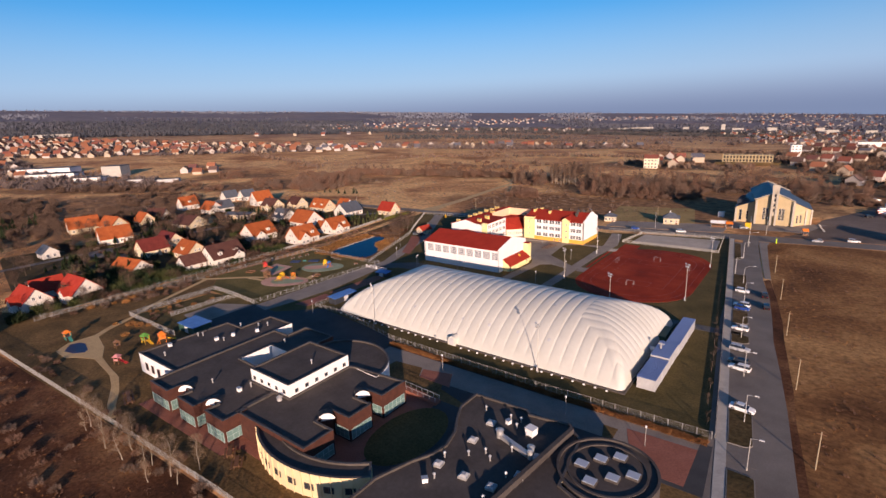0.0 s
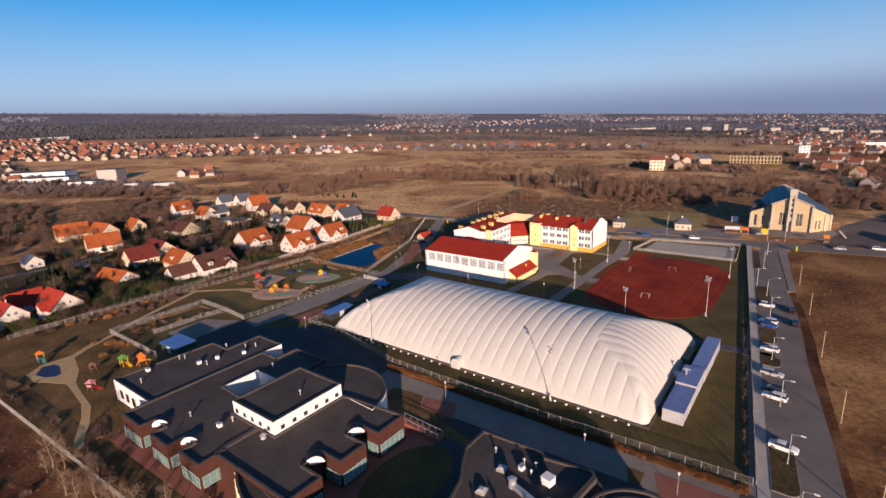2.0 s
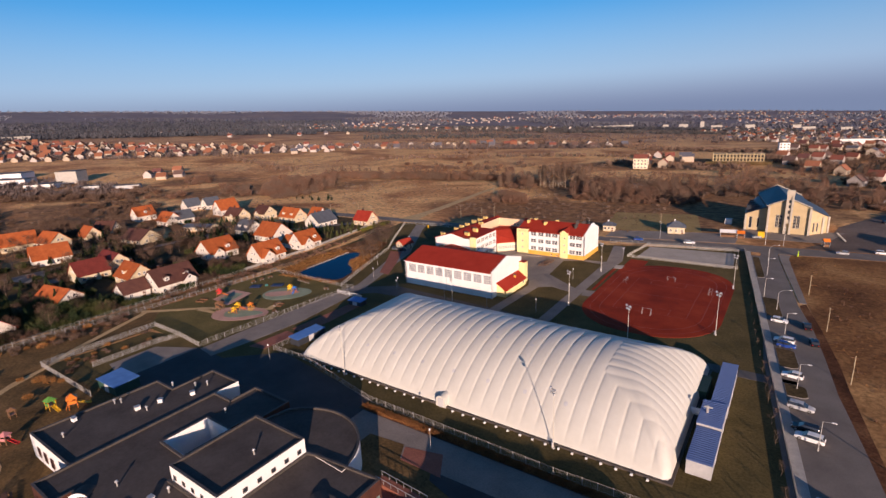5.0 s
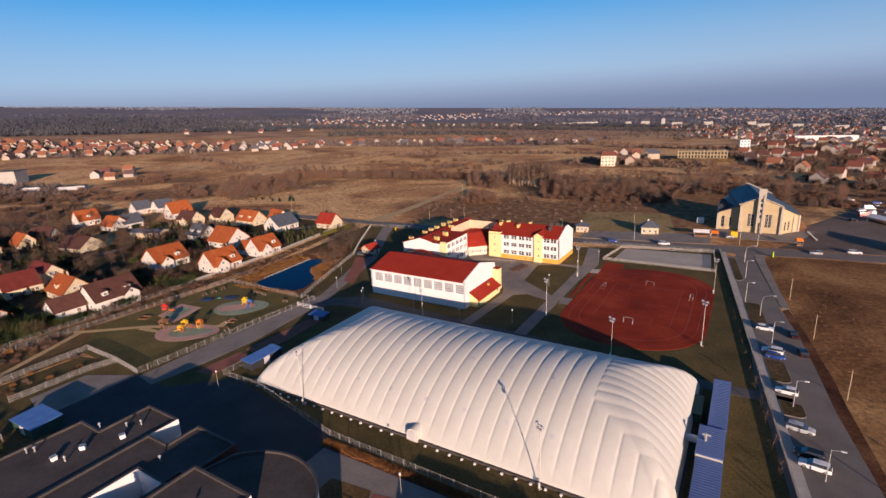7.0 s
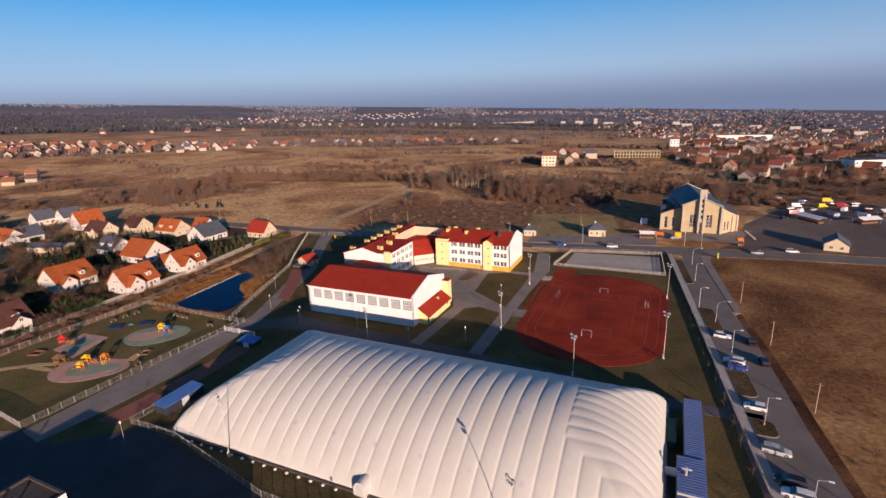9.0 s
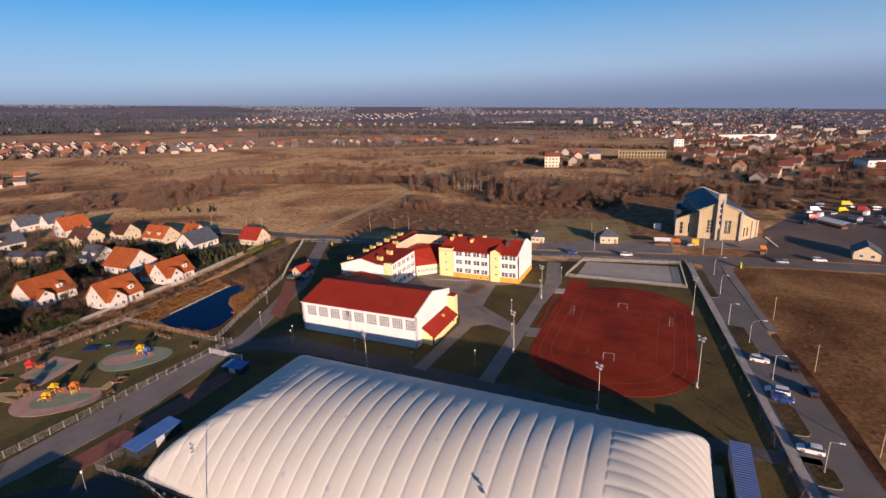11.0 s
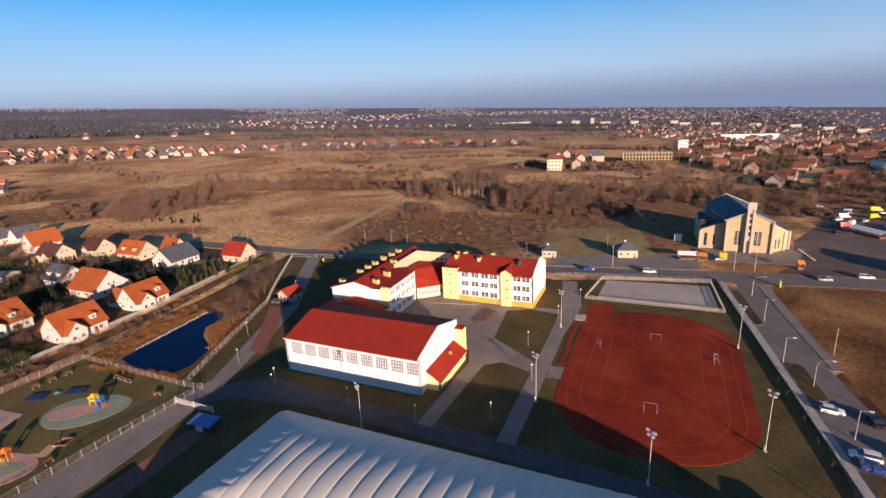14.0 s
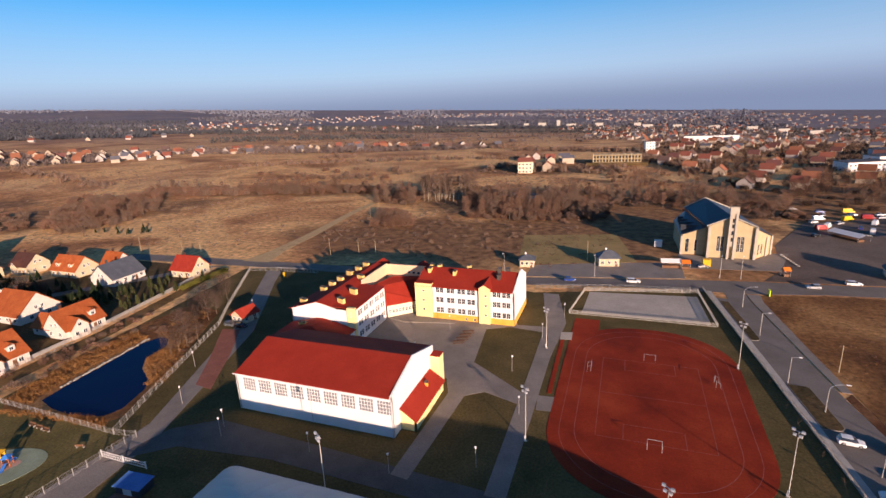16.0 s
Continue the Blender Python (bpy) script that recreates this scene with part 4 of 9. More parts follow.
def flat_block(parent, poly, z1, wmat, label="", parapet=0.35, roof="bitumen", z0=0.0, cop="coping"):
    """A flat-roofed block: wall shell, sunk roof, and a coping round it."""
    poly = list(poly)
    if area2(poly) < 0:
        poly.reverse()
    bm = bmesh.new()
    prism(bm, poly, z0, z1 - parapet)
    w = bpart("wall", bm, M[wmat], parent, label)
    inner = inset(poly, 0.35)
    bm = bmesh.new()
    n = len(poly)
    a = [bm.verts.new((*p, z1 - parapet + 0.002)) for p in poly]
    b = [bm.verts.new((*p, z1)) for p in poly]
    c = [bm.verts.new((*p, z1)) for p in inner]
    d = [bm.verts.new((*p, z1 - parapet + 0.002)) for p in inner]
    for i in range(n):
        j = (i + 1) % n
        bm.faces.new((a[i], a[j], b[j], b[i]))
        bm.faces.new((b[i], b[j], c[j], c[i]))
        bm.faces.new((c[i], c[j], d[j], d[i]))
    bpart("parapet", bm, M[wmat], parent)
    bm = bmesh.new()
    outer, inn = inset(poly, -0.05), inset(poly, 0.37)
    a = [bm.verts.new((*p, z1 + 0.003)) for p in outer]
    b = [bm.verts.new((*p, z1 + 0.06)) for p in outer]
    c = [bm.verts.new((*p, z1 + 0.06)) for p in inn]
    d = [bm.verts.new((*p, z1 - parapet + 0.035)) for p in inn]
    for i in range(n):
        j = (i + 1) % n
        for q, r in ((a, b), (b, c), (c, d)):
            bm.faces.new((q[i], q[j], r[j], r[i]))
    bpart("coping", bm, M[cop], parent)
    bm = bmesh.new()
    prism(bm, inset(poly, 0.34), z1 - parapet - 0.05, z1 - parapet + 0.03)
    bpart("roof", bm, M[roof], parent, "dark bitumen flat roof")
    return w


def inset(poly, d):
    out = []
    n = len(poly)
    for i in range(n):
        p, q, r = Vector(poly[i - 1]), Vector(poly[i]), Vector(poly[(i + 1) % n])
        e1, e2 = (q - p).normalized(), (r - q).normalized()
        n1, n2 = Vector((-e1.y, e1.x)), Vector((-e2.y, e2.x))
        m = (n1 + n2)
        k = max(0.3, 1 + n1.dot(n2))
        out.append(tuple(q + m * (d / k)))
    return out


# west wing
flat_block(kg, [(-36.2, -115.2), (-18.3, -115.0), (-18.3, -82.3), (-28.3, -82.3), (-28.3, -91.7), (-35.0, -91.7)], KZ + 0.1, "white")
# middle and south bays
flat_block(kg, [(-18.2, -120.3), (-10.2, -120.3), (-10.2, -117.4), (-6.0, -117.4), (-6.0, -120.2), (0.6, -120.2), (0.6, -116.8), (3.9, -116.8), (3.9, -119.6), (10.6, -119.6), (10.6, -114.5),
                (9.6, -114.3), (9.6, -107.4), (1.0, -107.4), (1.0, -103.0), (-3.4, -103.0), (-10.7, -102.8), (-10.7, -94.2), (-3.4, -94.2), (-3.4, -91.3), (-1.3, -91.0), (-1.3, -82.0), (-12.4, -82.0), (-12.4, -88.0), (-18.2, -88.0)], KZ + 0.25, "brown_brick")
flat_block(kg, [(9.75, -116.2), (30.4, -116.2), (30.4, -109.5), (25.6, -109.5), (25.6, -105.4), (30.1, -105.4), (30.1, -99.5), (25.4, -99.5), (25.4, -96.2), (29.9, -96.2), (29.9, -89.2), (16.2, -90.4), (14.6, -90.9), (14.6, -107.3), (9.75, -107.3)], KZ + 0.25, "brown_brick")
flat_block(kg, [(-3.3, -102.9), (0.9, -102.9), (0.9, -91.2), (-3.3, -94.1)], KZ + 0.25, "white")
# white inner walls of the light court
for x0, y0, x1, y1 in ((-10.69, -102.78, -10.61, -94.22), (-10.6, -94.3, -3.45, -94.22), (-10.6, -102.78, -3.45, -102.7)):
    bm = bmesh.new()
    box(bm, x0, y0, 0.03, x1, y1, KZ + 0.2)
    bpart("court_wall", bm, M["white"], kg, "white rendered court wall")
# raised centre
flat_block(kg, [(1.1, -107.2), (14.5, -107.2), (14.5, -91.0), (1.1, -91.0)], 8.0, "white")
# round north hall
flat_block(kg, [(-1.1, -90.9)] + ring(10.4, -92.2, 12.9, 12.9, 28, 150, 5)[2:] + [(16.1, -90.7)], KZ + 0.1, "white")
# curved south gallery
gal = thing("curved_gallery", "curved cream gallery with square windows and a dark roof", "gallery", 30, -117)
arc_o = ring(29.0, -97.5, 22.6, 22.6, 24, 234, 313)
arc_i = ring(29.0, -97.5, 18.9, 18.9, 24, 313, 237)
M["warm_cream"] = shade("warm_cream_render", [(0.62, 0.49, 0.29), (0.69, 0.55, 0.33)], 0.85, 0.25, 6, 0.02, 10, fine=0.05)
flat_block(gal, arc_o + arc_i, 4.6, "warm_cream", "warm cream rendered curved wall")
for i in range(17):
    a = radians(236.5 + i * 4.6)
    bm = bmesh.new()
    obox(bm, 29 + 22.66 * math.cos(a), -97.5 + 22.66 * math.sin(a), 0.02, 0.16, 0.28, 4.5, math.degrees(a) + 90)
    bpart("pilaster", bm, M["warm_cream"], gal)
for i in range(8):
    a = radians(240 + i * 9.2)
    px, py = 29 + 22.6 * math.cos(a), -97.5 + 22.6 * math.sin(a)
    at = pose(px, py, 1.5, 0, 0, math.degrees(a) + 90) @ pose(-0.9, -0.16, 0)
    window(gal, at, 1.8, 1.2, 2, 1, "coping", "glass_dark")

# south house with the round skylight hall
sh = thing("south_house", "flat bitumen-roofed school house with many roof vents", "house", 58, -105)
flat_block(sh, [(45.5, -114.2), (47.6, -107.8), (49.4, -104.4), (49.9, -101.4), (48.9, -97.5), (46.9, -94.0), (45.2, -90.4), (45.2, -84.8), (56.6, -84.3), (57.6, -85.4), (65.2, -84.2), (66.2, -85.6), (68.4, -87.4), (70, -99.5), (75, -101.5), (82.4, -99), (82.4, -128), (45.5, -128)], KZ + 0.2, "cream")
hall = thing("round_hall", "oval hall with a ring parapet and six skylights", "hall", 74.6, -92.5)
flat_block(hall, ring(74.6, -92.2, 7.7, 7.9, 40), KZ + 0.35, "bitumen", parapet=0.3, cop="bitumen")
bm = bmesh.new()
o1, i1 = ring(74.6, -92.2, 6.2, 6.4, 40), ring(74.6, -92.2, 5.8, 6.0, 40)
lo = [[bm.verts.new((*p, z)) for p in r] for r, z in ((o1, KZ), (o1, KZ + 0.3), (i1, KZ + 0.3), (i1, KZ))]
for k in range(3):
    for i in range(40):
        j = (i + 1) % 40
        bm.faces.new((lo[k][i], lo[k][j], lo[k + 1][j], lo[k + 1][i]))
bpart("roof_ring", bm, M["bitumen"], hall, "raised round kerb")
for cx, cy in ((70.9, -93.3), (73.0, -90.5), (75.4, -88.4), (73.4, -96.4), (76.0, -93.8), (78.4, -91.6)):
    bm = bmesh.new()
    obox(bm, cx, cy, KZ + 0.03, 2.0, 1.7, 0.42, 0)
    s = bpart("skylight", bm, M["coping"], hall)
    bm = bmesh.new()
    obox(bm, cx, cy, KZ + 0.452, 1.85, 1.55, 0.1, 0)
    part("pane", bm, M["skylight"], s)

# ==== church ====
M["church_trim"] = shade("pale_concrete_trim", [(0.40, 0.35, 0.28), (0.50, 0.45, 0.37)], 0.85, 0.6, fine=0.1)
ch = thing("church", "pale brick modern church with a dark roof and bell tower", "church", 77, 150)
win_c = [(3.6, 2.6, 1.2, 6.0, 2, 4, "pole", "glass_dark"), (4.9, 2.6, 1.2, 6.0, 2, 4, "pole", "glass_dark"), (10.4, 2.6, 1.2, 6.0, 2, 4, "pole", "glass_dark"), (11.7, 2.6, 1.2, 6.0, 2, 4, "pole", "glass_dark")]
wall(ch, (69.4, 137.6), (86.0, 137.6), 0, 12.2, M["church_wall"], win_c, 0.5, top=[(0, 12.4), (8.2, 16.0), (16.6, 12.4)])
wall(ch, (86.0, 137.6), (93.2, 146.3), 0, 7.0, M["church_wall"], [(2.2, 1.2, 1.0, 4.2, 1, 3, "pole", "glass_dark"), (4.4, 1.2, 1.0, 4.2, 1, 3, "pole", "glass_dark")], 0.5, top=[(0, 11.8), (11.2, 7.2)])
wall(ch, (61.0, 140.4), (69.3, 140.4), 0, 7.8, M["church_wall"], [(1.3, 0.9, 1.4, 5.6, 1, 3, "pole", "glass_dark"), (4.6, 1.5, 1.0, 4.6, 1, 3, "pole", "glass_dark")], 0.5, top=[(0, 7.9), (8.3, 11.2)])
wall(ch, (93.2, 146.3), (91, 166), 0, 7.0, M["church_wall"], (), 0.5)
wall(ch, (91, 166), (60, 166), 0, 7.0, M["church_wall"], (), 0.5)
wall(ch, (60, 166), (61.0, 140.4), 0, 7.8, M["church_wall"], (), 0.5)
wall(ch, (69.4, 140.4), (69.4, 137.6), 0, 12.0, M["church_wall"], (), 0.5)
bm = bmesh.new()
sheet(bm, [[(69.0, 137.3, 12.2), (77.6, 137.3, 16.1), (71.5, 166.3, 18.0), (63.6, 166.3, 13.6)], [(77.6, 137.3, 16.1), (86.4, 137.3, 12.2), (82.0, 166.3, 13.4), (71.5, 166.3, 18.0)]], 0.3)
bpart("roof", bm, M["dark_roof"], ch, "dark sheet-metal nave roof")
bm = bmesh.new()
sheet(bm, [[(60.4, 140.0, 7.8), (69.2, 140.0, 11.3), (64.0, 166.3, 12.4), (59.5, 166.3, 7.8)], [(86.2, 137.5, 11.9), (93.6, 146.2, 7.2), (91.4, 166.3, 7.2), (82.0, 166.3, 12.4)]], 0.25)
bpart("aisle_roof", bm, M["dark_roof"], ch, "dark aisle roof")
for i in range(4):
    bm = bmesh.new()
    y0 = 144 + i * 5.0
    box(bm, 60.6, y0, 8.3, 67.2 - i * 0.5, y0 + 0.5, 11.3)
    bpart("roof_rib", bm, M["dark_roof"], ch)
bm = bmesh.new()
sheet(bm, [[(63.4, 166.4, 13.7), (71.5, 166.4, 18.1), (71.5, 166.9, 18.1), (63.4, 166.9, 13.7)], [(71.5, 166.4, 18.1), (82.2, 166.4, 13.5), (82.2, 166.9, 13.5), (71.5, 166.9, 18.1)]], 0.5)
bpart("gable_trim", bm, M["church_trim"], ch, "pale gable trim")
bm = bmesh.new()
sheet(bm, [[(69.0, 137.0, 12.45), (77.6, 137.0, 16.3), (77.6, 137.5, 16.3), (69.0, 137.5, 12.45)], [(77.6, 137.0, 16.3), (86.4, 137.0, 12.45), (86.4, 137.5, 12.45), (77.6, 137.5, 16.3)]], 0.35)
bpart("gable_trim", bm, M["church_trim"], ch, "pale gable trim")
bm = bmesh.new()
box(bm, 76.4, 135.8, 0, 77.2, 137.0, 19.6)
box(bm, 78.4, 135.8, 0, 79.2, 137.0, 19.6)
box(bm, 77.2, 136.2, 5.0, 78.4, 137.0, 19.0)
box(bm, 76.3, 135.7, 17.8, 79.3, 137.1, 20.4)
bpart("bell_tower", bm, M["church_trim"], ch, "pale slender bell tower")
for z in (7.0, 9.6, 12.2, 14.4):
    bm = bmesh.new()
    box(bm, 77.45, 136.1, z, 78.15, 136.19, z + 1.5)
    bpart("louvre", bm, M["glass_dark"], ch)
for x in (70.1, 86.0):
    bm = bmesh.new()
    box(bm, x - 0.45, 136.6, 0, x + 0.45, 137.58, 12.4)
    bpart("buttress", bm, M["church_trim"], ch, "pale buttress")
for x, y in ((61.0, 140.0), (93.0, 146.0), (90.9, 143.4)):
    bm = bmesh.new()
    obox(bm, x, y, 0, 0.9, 0.9, 7.6, 45 if x > 80 else 0)
    bpart("buttress", bm, M["church_trim"], ch)

# ==== sports ground ====
def stadium(x0, x1, y0, y1, r, n=10):
    pts = []
    for cx, cy, a in ((x1 - r, y0 + r, -90), (x1 - r, y1 - r, 0), (x0 + r, y1 - r, 90), (x0 + r, y0 + r, 180)):
        pts += ring(cx, cy, r, r, n, a, a + 90)
    return pts


slab("running_track", stadium(27.0, 66.0, -4.6, 62.5, 17.5), 0.07, M["track"], "red artificial sports surface with an oval track", "sports ground")
slab("jump_strip", [(27.0, 44), (34, 55), (34, 66), (27.2, 66)], 0.068, M["track"], "red run-up strip", "sports ground")
slab("gravel_court", [(28.5, 70.5), (63.2, 70.2), (61.8, 91.5), (29.5, 88.5)], 0.06, M["court"], "pale gravel court inside a low white fence", "court")
slab("pond", [(-85, -10.5), (-86, -4), (-87, 7), (-88.2, 19), (-86.5, 23), (-83, 23), (-80, 19.5), (-79, 12), (-75, 7.5), (-69, 4), (-65.5, 0.5), (-63, -7.5), (-64.5, -11), (-72, -12.7), (-79, -12.2)], 0.06, M["water"], "still dark blue pond", "pond")

# field stones along the far bank
srng = random.Random(12)
for i in range(34):
    u = i / 33
    y = -5 + 26 * u
    x = -86.4 - 0.09 * (y + 4) + srng.uniform(-0.5, 0.2)
    bm = bmesh.new()
    bmesh.ops.create_icosphere(bm, subdivisions=1, radius=srng.uniform(0.25, 0.5))
    for v in bm.verts:
        v.co = Vector((v.co.x * srng.uniform(0.8, 1.2), v.co.y * srng.uniform(0.8, 1.3), v.co.z * 0.6))
    whole("boulder", bm, M["concrete"], "pale weathered field stone on the pond bank", "stone", "stones on the pond bank", at=pose(x, y, 0.12, 0, 0, i * 50))

for i in range(8):
    bm = bmesh.new()
    bmesh.ops.create_icosphere(bm, subdivisions=1, radius=0.5)
    for v in bm.verts:
        v.co = Vector((v.co.x * srng.uniform(0.8, 1.2), v.co.y * srng.uniform(0.8, 1.2), v.co.z * 0.7))
    whole("boulder", bm, M["concrete"], "pale boulder closing off the church lot", "stone", "boulders by the church", at=pose(96.9 + 0.3 * i, 145.5 - 2.05 * i, 0.25, 0, 0, i * 40))

# ==== houses of the estate ====
ROOFS = {
    "orange": shade("orange_roof_tiles", [(0.29, 0.07, 0.022), (0.41, 0.11, 0.033)], 0.8, 0.5, 6, 0.3, 3, fine=0.18, fine_scale=3, vary=0.12, spec=0.15),
    "red": shade("red_roof_tiles", [(0.30, 0.03, 0.018), (0.40, 0.05, 0.028)], 0.75, 0.5, 6, 0.3, 3, fine=0.15, fine_scale=3, vary=0.12, spec=0.15),
    "brown": shade("brown_roof_tiles", [(0.075, 0.032, 0.026), (0.11, 0.048, 0.036)], 0.7, 0.5, 6, 0.3, 3, fine=0.15, fine_scale=3, vary=0.15, spec=0.2),
    "wine": shade("wine_roof_tiles", [(0.13, 0.025, 0.02), (0.18, 0.036, 0.028)], 0.7, 0.5, 6, 0.3, 3, fine=0.15, fine_scale=3, vary=0.1, spec=0.2),
    "slate": shade("slate_grey_roof", [(0.075, 0.085, 0.105), (0.11, 0.12, 0.145)], 0.6, 0.5, 6, 0.3, 3, fine=0.15, fine_scale=3, vary=0.12, spec=0.25),
}
WALLS = {
    "white": shade("white_house_render", [(0.58, 0.53, 0.47), (0.68, 0.63, 0.57)], 0.9, 0.4, 6, 0.03, 8, fine=0.05, vary=0.06, spec=0.15),
    "cream": shade("cream_house_render", [(0.54, 0.44, 0.29), (0.63, 0.53, 0.37)], 0.9, 0.4, 6, 0.03, 8, fine=0.05, vary=0.08, spec=0.15),
}
M["wood"] = shade("brown_wood", [(0.13, 0.06, 0.03), (0.2, 0.095, 0.045)], 0.7, 0.8, fine=0.2)


def gable_shell(bm, x0, x1, y0, y1, eave, ridge):
    """Walls of a house with its ridge along x, gables and all."""
    ym = (y0 + y1) / 2
    a = [bm.verts.new((x0, y, z)) for y, z in ((y0, 0), (y1, 0), (y1, eave), (ym, ridge), (y0, eave))]
    b = [bm.verts.new((x1, v.co.y, v.co.z)) for v in a]
    bm.faces.new(a[::-1])
    bm.faces.new(b)
    for i in range(5):
        j = (i + 1) % 5
        bm.faces.new((a[i], a[j], b[j], b[i]))
    bmesh.ops.recalc_face_normals(bm, faces=bm.faces)


def pane_set(h, at, w, hh):
    fr, pn = window_meshes(w, hh, 2, 1, "white", "glass_dark", 0.08)
    ob = new("window", fr)
    ob.parent = h
    ob.matrix_basis = at @ pose(-w / 2, -0.17, 0)
    p = new("pane", pn)
    p.parent = ob


def house(x, y, turn, L, W, eave, ridge, roof, walls="white", dormer=0, cross=0.0, label="", chim=1, cross_at=0.0, dormer_at=0.0):
    lab = label or "detached house with %s walls and a steep %s tiled roof" % (walls, {"orange": "orange", "red": "red", "brown": "dark brown", "wine": "dark wine-red", "slate": "slate grey"}[roof])
    h = thing("house", lab, "house", x, y, land(x, y) - 0.05, turn)
    bm = bmesh.new()
    gable_shell(bm, -L / 2, L / 2, -W / 2, W / 2, eave, ridge - 0.18)
    part("wall", bm, WALLS[walls], h)
    bm = bmesh.new()
    sheet(bm, gable_faces(-L / 2, -W / 2, L / 2, W / 2, eave - 0.08, ridge - 0.08, "x", 0.55, 0.45), 0.22)
    part("roof", bm, ROOFS[roof], h)
    # windows in the long sides and gables
    n = max(2, int(L / 3.4))
    for i in range(n):
        px = -L / 2 + (i + 0.5) * L / n
        for s in (-1, 1):
            if s == -1 and cross and abs(px - cross_at) < cross / 2 + 0.4:
                continue
            at = pose(px, s * W / 2, 0.9, 0, 0, 0 if s < 0 else 180)
            pane_set(h, at, 1.3, 1.35)
    for s in (-1, 1):
        for i in range(2):
            at = pose(s * L / 2, (i - 0.5) * W * 0.42, 0.9, 0, 0, 90 * s)
            pane_set(h, at, 1.3, 1.35)
        if ridge - eave > 3.0:
            for i in range(2):
                at = pose(s * L / 2, (i - 0.5) * 1.9, eave + 0.35, 0, 0, 90 * s)
                pane_set(h, at, 1.0, 1.3)
    slope = (ridge - eave) / (W / 2)
    for i in range(dormer):
        px = dormer_at if dormer == 1 else (i / (dormer - 1) - 0.5) * L * 0.5
        y0 = -W / 2 + 0.9
        z0 = eave + slope * 0.9
        d = 1.55 / slope
        bm = bmesh.new()
        box(bm, px - 0.95, y0, z0 - 0.3, px + 0.95, y0 + d, z0 + 1.5)
        dm = part("dormer", bm, WALLS[walls], h)
        bm = bmesh.new()
        sheet(bm, [[(px - 1.25, y0 - 0.3, z0 + 1.4), (px, y0 - 0.3, z0 + 2.3), (px, y0 + 2.3 / slope, z0 + 2.3), (px - 1.25, y0 + 1.4 / slope, z0 + 1.4)],
                   [(px, y0 - 0.3, z0 + 2.3), (px + 1.25, y0 - 0.3, z0 + 1.4), (px + 1.25, y0 + 1.4 / slope, z0 + 1.4), (px, y0 + 2.3 / slope, z0 + 2.3)]], 0.14)
        part("dormer_roof", bm, ROOFS[roof], dm)
        pane_set(h, pose(px, y0, z0 + 0.15), 1.1, 1.1)
    if cross:
        # cross gable towards the front
        out = W / 2 + 1.6
        zr = min(ridge - 0.5, eave + slope * cross / 2)
        bm = bmesh.new()
        c0, c1 = cross_at - cross / 2, cross_at + cross / 2
        a = [bm.verts.new((px, -out, z)) for px, z in ((c0, 0), (c1, 0), (c1, eave), (cross_at, zr - 0.18), (c0, eave))]
        b = [bm.verts.new((v.co.x, 0, v.co.z)) for v in a]
        bm.faces.new(a)
        for i in range(5):
            j = (i + 1) % 5
            bm.faces.new((a[i], a[j], b[j], b[i]))
        bmesh.ops.recalc_face_normals(bm, faces=bm.faces)
        part("front_gable", bm, WALLS[walls], h)
        bm = bmesh.new()
        bk = -W / 2 + (zr - eave) / slope
        sheet(bm, [[(c0 - 0.45, -out - 0.4, eave - 0.45 * slope), (cross_at, -out - 0.4, zr), (cross_at, bk, zr), (c0 - 0.45, -W / 2 - 0.4, eave - 0.45 * slope)],
                   [(cross_at, -out - 0.4, zr), (c1 + 0.45, -out - 0.4, eave - 0.45 * slope), (c1 + 0.45, -W / 2 - 0.4, eave - 0.45 * slope), (cross_at, bk, zr)]], 0.2)
        part("gable_roof", bm, ROOFS[roof], h)
        for k in range(2):
            pane_set(h, pose(cross_at + (k - 0.5) * cross * 0.45, -out, 0.9), 1.2, 1.35)
        pane_set(h, pose(cross_at, -out, eave + 0.2), 1.2, 1.2)
    for i in range(chim):
        px = (-0.22 + 0.5 * i) * L
        bm = bmesh.new()
        box(bm, px - 0.35, 0.5, ridge - 1.2, px + 0.35, 1.1, ridge + 0.9)
        c = part("chimney", bm, M["brown_brick"] if roof != "slate" else M["coping"], h)
        bm = bmesh.new()
        box(bm, px - 0.45, 0.4, ridge + 0.902, px + 0.45, 1.2, ridge + 1.0)
        part("chimney_cap", bm, M["coping"], c)
    bm = bmesh.new()
    box(bm, L * 0.18, -W / 2 - 0.06, 0.05, L * 0.18 + 1.0, -W / 2 - 0.005, 2.1)
    part("door", bm, M["wood"], h, "brown wooden front door")
    return h


house(-143, -11, 90, 14, 12.5, 3.6, 8.9, "orange", dormer=1, dormer_at=2.6, cross=5.0, cross_at=-3.5)
house(-115, -4, 90, 13, 10.5, 3.4, 8.7, "orange", chim=2, dormer=1, dormer_at=3.3, cross=5.6, cross_at=-3.2)
house(-117, 20, 90, 12, 9.5, 3.4, 8.4, "orange", dormer=1, dormer_at=3.2, cross=5.2, cross_at=-2.8)
house(-124, 18, 0, 8, 7, 2.8, 5.8, "orange", chim=0)
house(-147, 24, 0, 15, 13, 3.4, 9.2, "orange", label="wide house with a large plain orange tiled roof")
house(-173, 27, 0, 12, 10, 3.2, 7.8, "slate", dormer=2)
house(-244, 58, 90, 14, 10, 4.2, 10.4, "orange")
house(-214, 47, 0, 14, 9.5, 4.0, 8.4, "brown", "cream", cross=4.5, cross_at=3)
house(-203, 60, 0, 11, 9.5, 4.0, 8.4, "brown", "cream", cross=4.5)
house(-178, 62, 0, 15, 10, 3.4, 8.2, "orange", "cream", dormer=2)
house(-166, 72, 0, 9, 8, 3.2, 7.6, "orange")
